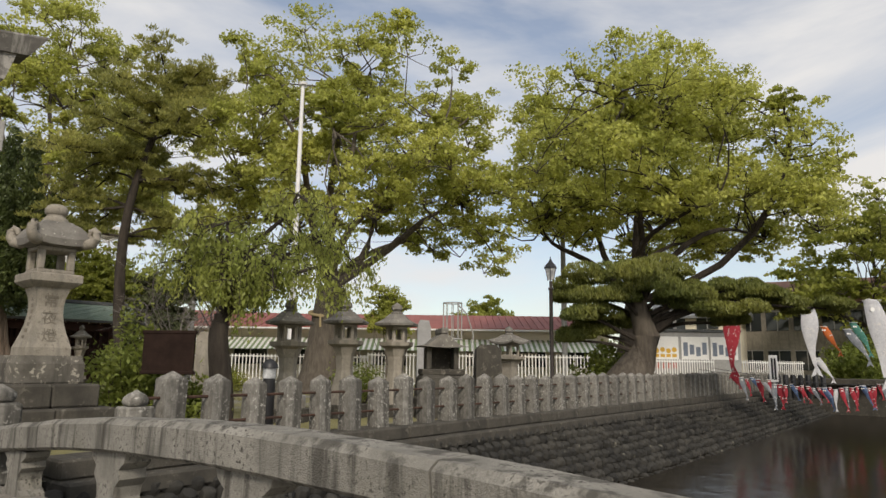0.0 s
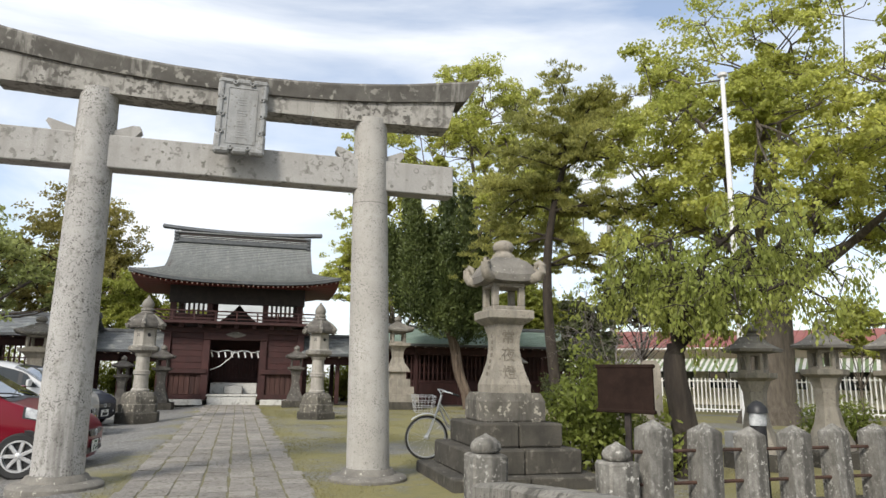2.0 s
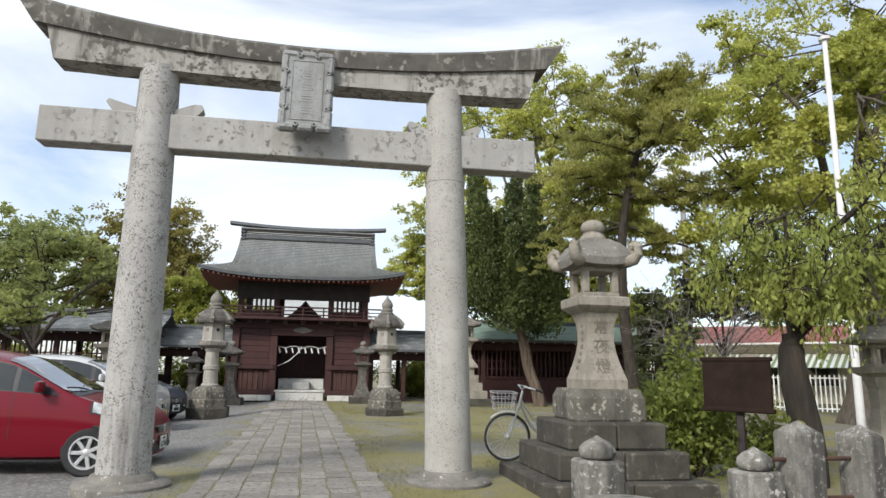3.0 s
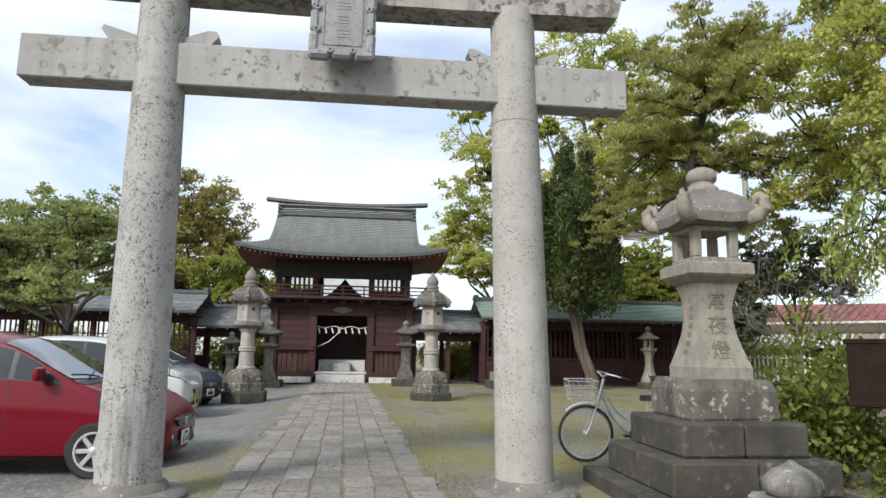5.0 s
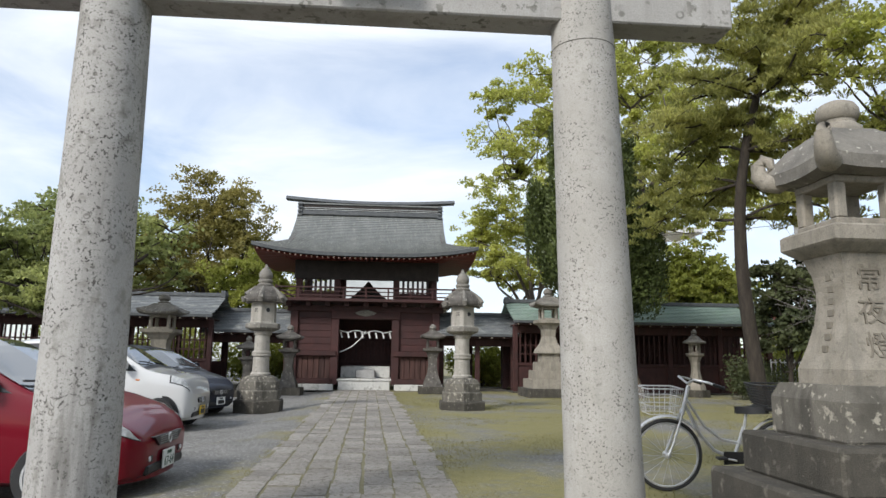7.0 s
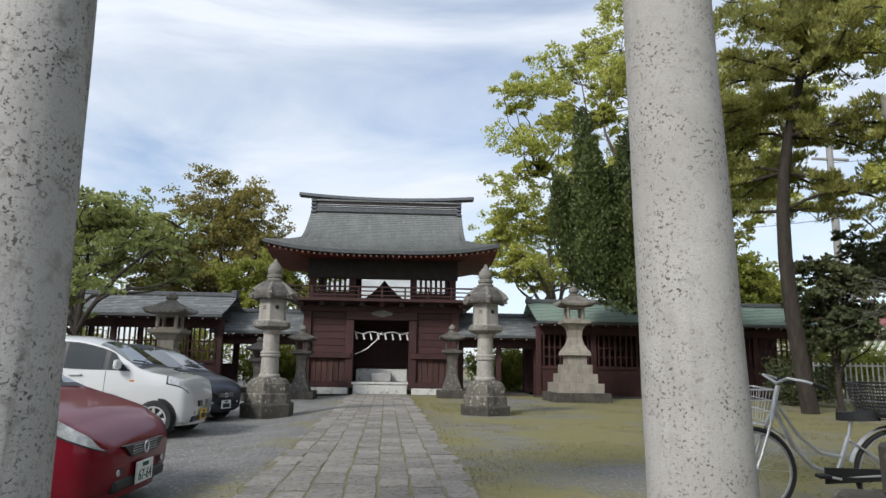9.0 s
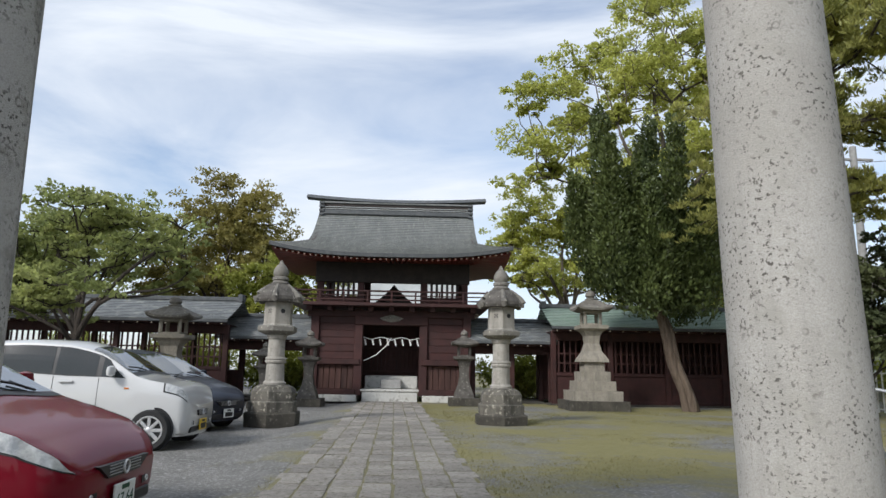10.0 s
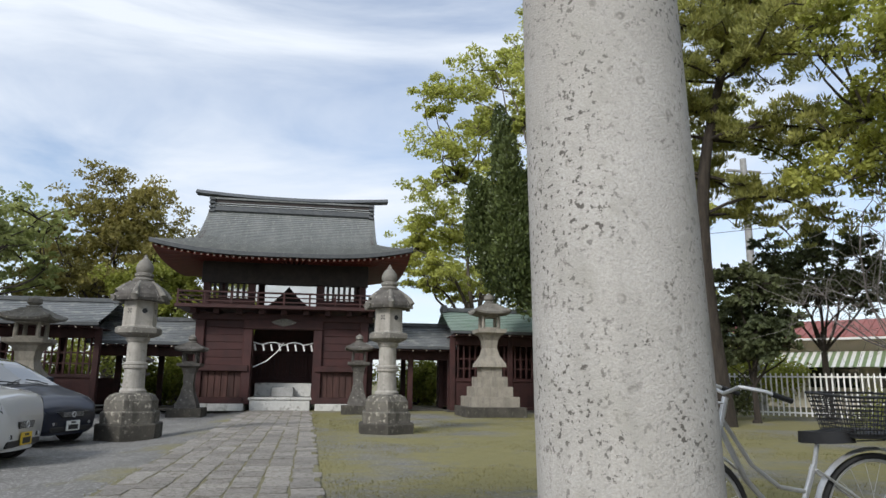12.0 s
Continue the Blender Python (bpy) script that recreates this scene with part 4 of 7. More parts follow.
def build_rope():
    """Sacred straw rope with paper streamers in the doorway."""
    t = thing("sacred_rope", "straw rope with white paper streamers in the doorway", "rope", pose(GX, GY + 0.2, 0))
    pts = [(-1.08 + 2.16 * i / 16, 0, 2.16 + 0.10 * abs(math.cos(3 * math.pi * i / 16))) for i in range(17)]
    part("rope", Shape().tube(pts, 0.015, 8), M_WHITE, t, "pale twisted rope", smooth=True)
    for i in range(8):
        x = -0.95 + i * 0.27
        s = Shape()
        for k in range(3):
            s.box(x - 0.035 + 0.02 * k, x + 0.02 + 0.02 * k, -0.01, 0.0, 2.12 - 0.075 * k, 2.195 - 0.075 * k, 0.001)
        part("paper_streamer", s, M_WHITE, t)
    part("bell_rope", Shape().tube([(0.0, 0.05, 2.25), (-0.2, 0.05, 1.95), (-0.55, 0.05, 1.62), (-0.98, 0.05, 1.42)], 0.018, 8), M_WHITE, t, "white slack cord", smooth=True)
    return t


build_rope()


# ---- corridors beside the gate ----
def corridor(name, label, x0, x1, y, wall_h, ridge, roof_m, open_bays=0, depth=2.4, seed=0):
    t = thing(name, label, "corridor", pose(0, y, 0))
    P = lambda n, s, m_, lab="": part(n, s, m_, t, lab)
    zr, ze, ov = ridge, ridge - 0.82, 0.75
    mid = depth / 2
    for sgn in (0, 1):
        n = 12
        for i in range(n):
            a_, b_ = i / n, (i + 1) / n
            yy = lambda v: -ov + (mid + ov) * v
            zz = lambda v: ze + (zr - ze) * (0.8 * v + 0.2 * v * v)
            r = [(yy(a_), zz(a_)), (yy(a_) - 0.01, zz(a_) + 0.028), (yy(b_), zz(b_) + 0.004)]
            if sgn:
                r = [(2 * mid - p, q) for p, q in r]
            P("roof_course", Shape().loft([[(xx, p, q) for xx in np.linspace(x0 - 0.2, x1 + 0.2, 8)] for p, q in r], cap=False, closed=False), roof_m)
    P("eaves_edge", Shape().box(x0 - 0.2, x1 + 0.2, -ov, -ov + 0.06, ze - 0.09, ze + 0.01, 0.01), M_ROOF_EDGE)
    P("ridge", Shape().box(x0 - 0.25, x1 + 0.25, mid - 0.14, mid + 0.14, zr - 0.02, zr + 0.13, 0.02), M_ROOF_EDGE)
    for xx in (x0 - 0.12, x1 + 0.12):
        P("ridge_end", Shape().box(xx - 0.09, xx + 0.09, mid - 0.2, mid + 0.2, zr - 0.06, zr + 0.22, 0.02), M_ROOF_EDGE)
    P("soffit", Shape().box(x0, x1, -ov + 0.08, depth + ov - 0.08, ze - 0.14, ze - 0.10, 0.01), M_RED_DK)
    k = int((x1 - x0) / 0.45)
    for i in range(k + 1):
        xx = x0 + (x1 - x0) * i / k
        P("rafter", Shape().box(xx - 0.035, xx + 0.035, -ov + 0.06, 0.05, ze - 0.17, ze - 0.095, 0.004), M_RED_DK)
        P("rafter_tip", Shape().box(xx - 0.022, xx + 0.022, -ov + 0.045, -ov + 0.058, ze - 0.155, ze - 0.11, 0.002), M_TIP)
    P("wall_beam", Shape().box(x0, x1, -0.08, 0.08, ze - 0.45, ze - 0.12, 0.015), M_RED_DK)
    bays = max(1, round((x1 - x0) / 1.9))
    for i in range(bays + 1):
        xx = x0 + (x1 - x0) * i / bays
        P("post", Shape().box(xx - 0.09, xx + 0.09, -0.09, 0.09, 0, ze - 0.14, 0.012), M_RED_DK if i <= open_bays else M_RED)
        P("post", Shape().box(xx - 0.09, xx + 0.09, depth - 0.09, depth + 0.09, 0, ze - 0.14, 0.012), M_RED_DK)
    for i in range(open_bays, bays):
        a_, b_ = x0 + (x1 - x0) * i / bays + 0.09, x0 + (x1 - x0) * (i + 1) / bays - 0.09
        P("panel", Shape().box(a_, b_, -0.03, 0.03, 0.15, 1.0, 0.01), M_RED)
        P("sill", Shape().box(a_, b_, -0.07, 0.07, 1.0, 1.12, 0.012), M_RED)
        P("sill", Shape().box(a_, b_, -0.07, 0.07, 0.04, 0.16, 0.012), M_RED_DK)
        n = 9
        for j in range(n):
            xx = a_ + (b_ - a_) * (j + 0.5) / n
            P("lattice_bar", Shape().box(xx - 0.028, xx + 0.028, -0.02, 0.03, 1.12, ze - 0.44, 0.005), M_RED_DK)
        for z in (1.42, 1.75):
            P("lattice_rail", Shape().box(a_, b_, -0.015, 0.02, z, z + 0.05, 0.004), M_RED_DK)
    # added dark panel: blocks bright sky behind the lattice, full height on the right
    if open_bays == 0:
        P("back_wall", Shape().box(x0, x1, depth - 0.04, depth + 0.04, 0.1, 1.0 if x0 < 0 else ze - 0.1, 0.01), M_RED_DK)
    P("footing", Shape().box(x0 - 0.2, x1 + 0.2, -0.35, depth + 0.3, -0.02, 0.05, 0.015), M_BASE)
    return t


corridor("side_corridor", "grey-roofed open red timber corridor beside the gate", 2.35, 5.2, 21.9, 2.0, 3.0, M_ROOF_GREY, open_bays=9)
corridor("side_corridor", "grey-roofed open red timber corridor beside the gate", -6.6, -3.65, 21.9, 2.0, 3.0, M_ROOF_GREY, open_bays=9)
corridor("long_corridor", "red lattice corridor under a verdigris green copper roof", 5.1, 15.2, 20.9, 2.0, 3.5, M_ROOF_GREEN, open_bays=0)
corridor("long_corridor", "red lattice corridor under a grey slate roof", -17.5, -6.3, 20.9, 2.0, 3.5, M_ROOF_GREY, open_bays=0)

# ---- stone lanterns ----
def eaved(profile, lift, n=6):
    """A four-sided lantern roof from (half side, z) rings, its corners swept up."""
    s, rings = Shape(), []
    for r, z in profile:
        side = [(-r + 2 * r * i / n, -r) for i in range(n)]
        ring = []
        for k in range(4):
            c_, s_ = math.cos(k * math.pi / 2), math.sin(k * math.pi / 2)
            for px_, py_ in side:
                ring.append((px_ * c_ - py_ * s_, px_ * s_ + py_ * c_, z + lift * (r / profile[1][0]) * (abs(px_) / r) ** 3 * (1 if r > 0.6 * profile[1][0] else 0)))
        rings.append(ring)
    return s.loft(rings)


def big_lantern():
    """The tall square night lantern on its stepped pedestal, by the torii."""
    t = thing("stone_lantern", "tall square stone night lantern with scrolled roof on a stepped pedestal", "stone lantern", pose(3.51, -0.23, 0) @ Matrix.Diagonal((0.95, 0.95, 0.95, 1)))

    def P(n, s, m_, lab="", sm=False):
        s.v = [(x * 0.75, y * 0.75, fit_z(z)) for x, y, z in s.v]
        return part(n, s, m_, t, lab, sm)

    fit_z = lambda z: float(np.interp(z, [-0.1, 0, 0.2, 0.5, 0.78, 1.06, 2.06, 2.28, 2.65, 3.02, 3.47], [-0.1, 0, 0.15, 0.45, 0.75, 1.12, 2.03, 2.22, 2.50, 2.84, 3.22]))
    for hw, z0, z1 in ((1.30, -0.03, 0.20), (1.02, 0.20, 0.50), (0.78, 0.50, 0.78)):
        for xa, xb in ((-hw, -0.006), (0.006, hw)):
            P("pedestal_step", Shape().box(xa, xb, -hw, hw, z0, z1, 0.025).rough_up(0.012, 3), M_BASE, "rough dark stone step")
    P("plinth", Shape().turned([(0.54, 0.78), (0.56, 0.80), (0.56, 0.98), (0.50, 1.06)], 4).rough_up(0.008, 4), M_PLINTH, "lichen-blotched plinth block")
    shaft = [(0.278, 1.12), (0.278, 1.225), (0.262, 1.27), (0.222, 1.40), (0.187, 1.54), (0.168, 1.68), (0.166, 1.78), (0.178, 1.89), (0.20, 1.97), (0.218, 2.03)]
    sh = part("shaft", Shape().turned(shaft, 4), M_LANT, t, "pale waisted shaft with carved writing")
    # carving drawn as thin raised pieces in the painted shade tone
    for k in range(7):
        z = 1.34 + 0.085 * k
        r = float(np.interp(z, [b_ for a_, b_ in shaft], [a_ for a_, b_ in shaft]))
        part("carved_mark", Shape().box(-r - 0.006, -r + 0.01, -0.028 - 0.01 * (k % 2), 0.03, z, z + 0.05, 0.004), M_CARVED_SHADE, sh, "worn carved writing")
    for i, ch in enumerate("常夜燈"):
        fc = bpy.data.curves.new("carved_writing", "FONT")
        fc.body, fc.size, fc.align_x, fc.align_y, fc.extrude = ch, 0.20, "CENTER", "CENTER", 0.006
        tmp = bpy.data.objects.new("tmp", fc)
        scene.collection.objects.link(tmp)
        bpy.context.view_layer.update()
        me = bpy.data.meshes.new_from_object(tmp.evaluated_get(bpy.context.evaluated_depsgraph_get()))
        bpy.data.objects.remove(tmp)
        me.materials.clear()
        me.materials.append(M_CARVED_SHADE)
        z = 1.86 - 0.26 * i
        z = fit_z(z)
        r = float(np.interp(z, [b_ for a_, b_ in shaft], [a_ for a_, b_ in shaft]))
        part("carved_writing", me, None, sh, m=pose(0, -r - 0.004, z, 90 - (-7, 6, 15)[i]))
    P("platform", Shape().turned([(0.31, 2.06), (0.34, 2.08), (0.41, 2.13), (0.43, 2.15), (0.43, 2.26), (0.40, 2.28)], 4), M_LANT, "pale square platform")
    fb = part("firebox", Shape().box(-0.235, 0.235, -0.235, 0.235, 2.22, 2.275, 0.01), M_LANT, t, "open square firebox")
    part("firebox_top", Shape().box(-0.235, 0.235, -0.235, 0.235, 2.53, 2.585, 0.01), M_LANT, fb)
    for x in (-1, 1):
        for y in (-1, 1):
            part("firebox_post", Shape().box(x * 0.188 - 0.045, x * 0.188 + 0.045, y * 0.188 - 0.045, y * 0.188 + 0.045, 2.27, 2.535, 0.014), M_LANT, fb)
    part("roof", eaved([(0.26, 2.575), (0.365, 2.60), (0.375, 2.69), (0.32, 2.77), (0.25, 2.86), (0.19, 2.93), (0.165, 2.955)], 0.05).rough_up(0.006, 5), M_LANT_ROOF, t, "dark mossy lantern roof")
    for i in range(4):
        d = Vector((math.cos(math.pi / 4 + i * math.pi / 2), math.sin(math.pi / 4 + i * math.pi / 2), 0))
        beak = zip((0.18, 0.27, 0.36, 0.45, 0.525, 0.575, 0.58, 0.54, 0.49, 0.48, 0.51), (2.90, 2.79, 2.70, 2.655, 2.67, 2.735, 2.815, 2.86, 2.835, 2.775, 2.75))
        part("roof_scroll", Shape().tube([d * r + Vector((0, 0, z)) for r, z in beak], [0.065, 0.078, 0.085, 0.085, 0.076, 0.064, 0.055, 0.048, 0.04, 0.032, 0.026], 12), M_LANT, t, "sweeping curled stone corner scroll", smooth=True)
    part("finial", Shape().turned([(0.165, 2.93), (0.17, 2.96), (0.155, 3.0), (0.12, 3.03), (0.118, 3.055), (0.135, 3.065), (0.148, 3.10), (0.146, 3.14), (0.12, 3.185), (0.07, 3.21), (0.01, 3.22)], 24), M_LANT, t, "flattened round stone finial", True)
    return t


big_lantern()


def tall_hex_lantern(label, x, y):
    """Six-sided lantern on a round banded column."""
    t = thing("stone_lantern", label, "stone lantern", pose(x, y, 0), "lantern pair before the gate")
    P = lambda n, s, m_, lab="", sm=False: part(n, s, m_, t, lab, sm)
    P("base_step", Shape().turned([(0.52, -0.14), (0.53, 0.18), (0.51, 0.21)], 6).rough_up(0.012, 4), M_BASE, "dark six-sided ground step")
    P("base_step", Shape().turned([(0.46, 0.21), (0.47, 0.40), (0.45, 0.43)], 6).rough_up(0.012, 4), M_PLINTH)
    P("base_step", Shape().turned([(0.42, 0.43), (0.42, 0.62), (0.36, 0.71), (0.26, 0.76)], 6).rough_up(0.012, 4), M_PLINTH, "lichened six-sided base")
    P("column", Shape().turned([(0.235, 0.75), (0.24, 0.80), (0.20, 0.84), (0.185, 1.20), (0.215, 1.215), (0.222, 1.25), (0.205, 1.27), (0.222, 1.29), (0.215, 1.325), (0.18, 1.34), (0.175, 1.70), (0.20, 1.72), (0.215, 1.77), (0.215, 1.80)], 28), M_LANT_PALE, "pale round banded column", True)
    P("platform", Shape().turned([(0.23, 1.80), (0.34, 1.85), (0.375, 1.88), (0.375, 1.97), (0.33, 2.0)], 6).rough_up(0.006, 6), M_LANT_ROOF, "worn dark platform")
    P("firebox", Shape().turned([(0.29, 2.0), (0.275, 2.03), (0.27, 2.50)], 6), M_LANT_PALE, "pale six-sided firebox")
    # solid firebox: flat black discs paint the dark inside of its openings
    for i in range(6):
        A = math.pi / 3 * i
        for dy, dz, rr in (((0, 0, 0.05),) if i % 2 else ((0.028, 0.028, 0.016), (-0.028, 0.028, 0.016), (0.028, -0.028, 0.016), (-0.028, -0.028, 0.016), (0, 0, 0.012))):
            c_ = Matrix.Rotation(A, 4, "Z") @ Matrix.Translation((0.272, dy, 2.30 + dz)) @ Matrix.Rotation(math.pi / 2, 4, "Y")
            P("opening", Shape().turned([(rr, -0.004), (rr, 0.004)], 12), M_BLACK, "black disc painting the shade of a round opening").matrix_basis = c_
    P("roof", Shape().turned([(0.27, 2.49), (0.43, 2.50), (0.45, 2.55), (0.44, 2.62), (0.38, 2.72), (0.29, 2.82), (0.19, 2.88), (0.17, 2.90)], 6).rough_up(0.014, 5), M_LANT_DK, "mossy domed lantern roof")
    for i in range(6):
        A = math.pi / 6 + math.pi / 3 * i
        d = Vector((math.cos(A), math.sin(A), 0))
        rib = [d * r + Vector((0, 0, z)) for r, z in ((0.22, 2.87), (0.36, 2.76), (0.46, 2.66), (0.515, 2.58), (0.50, 2.52), (0.455, 2.51))]
        P("roof_scroll", Shape().tube(rib, [0.03, 0.045, 0.06, 0.07, 0.06, 0.04], 8), M_LANT_ROOF, "rolled corner scroll", True)
    P("finial", Shape().turned([(0.185, 2.88), (0.20, 2.92), (0.16, 2.95), (0.15, 2.97), (0.175, 2.99), (0.175, 3.04), (0.135, 3.06), (0.15, 3.085), (0.165, 3.14), (0.155, 3.21), (0.11, 3.29), (0.05, 3.35), (0.035, 3.40), (0.01, 3.43)], 20), M_LANT_ROOF, "onion-shaped finial on stacked rings", True)
    return t


tall_hex_lantern("tall six-sided stone lantern on a round column beside the path", -2.72, 11.9)
tall_hex_lantern("tall six-sided stone lantern on a round column beside the path", 2.12, 12.0)


def small_lantern(label, x, y, h=2.0, n=4, roof=0.36, shaft=0.15, waist=True, tiers=1, rot=0.0, group="", z=0.0, widths=(), tier_h=0.26, body=None):
    """A lantern about h metres high: tiers, shaft, platform, firebox, roof, finial."""
    t = thing("stone_lantern", label, "stone lantern", pose(x, y, z, 0, 0, rot), group)
    P = lambda nm, s, m_, lab="", sm=False: part(nm, s, m_, t, lab, sm)
    k = h / 2.0
    st_m = body or M_LANT
    zb = 0.0
    for i in range(tiers):
        r = roof * (1.15 + 0.32 * (tiers - 1 - i))
        st = (tier_h if tiers > 1 else 0.22) * k
        r = widths[i] / k if widths else r
        P("base_step", Shape().turned([(r * k, zb - 0.02), (r * k, zb + st)], 4 if tiers > 1 else n).rough_up(0.012, 4), M_BASE if i == 0 else st_m)
        zb += st
    top = 1.22 * k if tiers == 1 else zb + 0.62 * k
    d = top - zb
    prof = [(shaft * 1.9, zb), (shaft * 1.8, zb + 0.1 * d), (shaft * 1.15, zb + 0.35 * d), (shaft * 0.85, zb + 0.6 * d), (shaft * 0.95, zb + 0.85 * d), (shaft * 1.3, top)] if waist else [(shaft * 1.25, zb), (shaft * 1.2, zb + 0.1 * d), (shaft, zb + 0.2 * d), (shaft, zb + 0.9 * d), (shaft * 1.3, top)]
    P("shaft", Shape().turned([(a_ * k, b_) for a_, b_ in prof], n if waist else 16), st_m, "", not waist)
    P("platform", Shape().turned([(shaft * 1.3 * k, top), (roof * 0.78 * k, top + 0.05 * k), (roof * 0.80 * k, top + 0.12 * k)], n), st_m)
    f0 = top + 0.12 * k
    fb = P("firebox", Shape().turned([(roof * 0.5 * k, f0), (roof * 0.5 * k, f0 + 0.04 * k)], n), st_m, "open firebox")
    part("firebox_top", Shape().turned([(roof * 0.5 * k, f0 + 0.24 * k), (roof * 0.5 * k, f0 + 0.28 * k)], n), st_m, fb)
    for i in range(n):
        A = 2 * math.pi * (i + 0.5) / n
        R = roof * 0.5 * k / math.cos(math.pi / n) - 0.035 * k
        part("firebox_post", Shape().turned([(0.032 * k, f0 + 0.03 * k), (0.032 * k, f0 + 0.25 * k)], 6, R * math.cos(A), R * math.sin(A)), st_m, fb)
    r0 = f0 + 0.28 * k
    prof_r = [(roof * 0.6 * k, r0), (roof * 1.0 * k, r0 + 0.02 * k), (roof * 1.02 * k, r0 + 0.06 * k), (roof * 0.62 * k, r0 + 0.14 * k), (roof * 0.36 * k, r0 + 0.24 * k)]
    P("roof", (eaved(prof_r, 0.055 * k) if n == 4 else Shape().turned(prof_r, n)).rough_up(0.01, 5), M_LANT_DK if body else M_LANT_ROOF, "dark weathered roof")
    P("finial", Shape().turned([(roof * 0.3 * k, r0 + 0.23 * k), (roof * 0.32 * k, r0 + 0.27 * k), (roof * 0.2 * k, r0 + 0.29 * k), (roof * 0.30 * k, r0 + 0.33 * k), (roof * 0.26 * k, r0 + 0.40 * k), (0.01, r0 + 0.46 * k)], 16), M_LANT_ROOF, "", True)
    return t


small_lantern("pale stone lantern on a high stepped pedestal", 5.75, 18.2, 3.05, 4, 0.36, 0.15, tiers=5, rot=0, widths=(0.90, 0.74, 0.58, 0.45, 0.31), tier_h=0.19)
small_lantern("stone lantern on a stepped pedestal half hidden by parked cars", -7.1, 18.0, 3.2, 4, 0.40, 0.17, tiers=3, z=LOT, widths=(1.0, 0.75, 0.5), tier_h=0.2)
small_lantern("dark stone lantern close to the gate", -3.2, 19.6, 2.35, 4, 0.36, 0.14, z=LOT, body=M_LANT_DK)
small_lantern("dark stone lantern close to the gate", 1.85, 19.4, 2.35, 4, 0.36, 0.14, body=M_LANT_DK)
small_lantern("small stone lantern beside the parked cars", -4.35, 18.3, 1.9, 4, 0.36, 0.15, z=LOT, body=M_LANT_DK)
small_lantern("small slim stone lantern before the red corridor", 11.2, 18.8, 2.3, 6, 0.30, 0.13)
for x, y, h in ((7.6, 0.1, 2.05), (9.0, 0.2, 2.16), (9.95, -0.25, 2.15), (12.65, -1.1, 1.8)):
    small_lantern("old grey stone lantern standing in a row behind the fence", x, y, h, 6 if h > 2 else 4, 0.36, 0.15, group="lanterns behind the fence")


def little_shrine(x, y):
    t = thing("stone_shrine", "small dark stone shrine on a rough stacked base", "shrine", pose(x, y, 0, 0, 0, -40))
    part("base", Shape().turned([(0.55, -0.02), (0.52, 0.35), (0.46, 0.4), (0.44, 0.75), (0.38, 0.80)], 4).rough_up(0.03, 4), M_BASE, t)
    part("slab", Shape().box(-0.42, 0.42, -0.36, 0.36, 0.80, 0.92, 0.02), M_BASE, t)
    for x_ in (-0.27, 0.27):
        part("side_wall", Shape().box(x_ - 0.05, x_ + 0.05, -0.24, 0.24, 0.92, 1.34, 0.01), M_BASE, t)
    part("back_wall", Shape().box(-0.22, 0.22, 0.18, 0.24, 0.92, 1.34, 0.01), M_BASE, t)
    part("roof", Shape().loft([[(-0.5, y_, 1.36), (-0.3, y_, 1.40), (-0.1, y_, 1.56), (0, y_, 1.64), (0.1, y_, 1.56), (0.3, y_, 1.40), (0.5, y_, 1.36), (0, y_, 1.33)] for y_ in (-0.42, -0.3, 0.3, 0.4)]).rough_up(0.015, 5), M_LANT_ROOF, t, "curved dark stone roof")
    part("ridge", Shape().box(-0.07, 0.07, -0.45, 0.42, 1.60, 1.72, 0.02), M_LANT_ROOF, t)
    return t


little_shrine(10.5, -0.97)


def slab_stone(label, x, y, w_, d, h, rz, m_):
    t = thing("stone_monument", label, "monument", pose(x, y, 0, 0, 0, rz))
    part("slab", Shape().loft([[(-w_ * k, -d, z), (w_ * k, -d, z), (w_ * k, d, z), (-w_ * k, d, z)] for k, z in ((1.1, 0.18), (1.05, h * 0.3), (1.0, h * 0.7), (0.95, h * 0.93), (0.6, h))]).rough_up(0.03, 3), m_, t)
    part("base", Shape().box(-w_ * 1.5, w_ * 1.5, -d * 2, d * 2, -0.02, 0.2, 0.03).rough_up(0.03, 4), M_BASE, t)
    return t


slab_stone("dark upright memorial stone behind the fence", 11.6, -1.3, 0.27, 0.15, 1.42, -40, M_BASE)
slab_stone("tall pale upright memorial stone", 11.7, 0.6, 0.16, 0.12, 2.0, -40, M_CONC)
slab_stone("rounded memorial stone on a base", 7.6, 2.9, 0.2, 0.15, 1.6, -30, M_LANT)
slab_stone("tall grey stone pillar with carved top beside the cherry trees", -14.4, 13.2, 0.32, 0.3, 5.2, 0, M_LANT_ROOF)


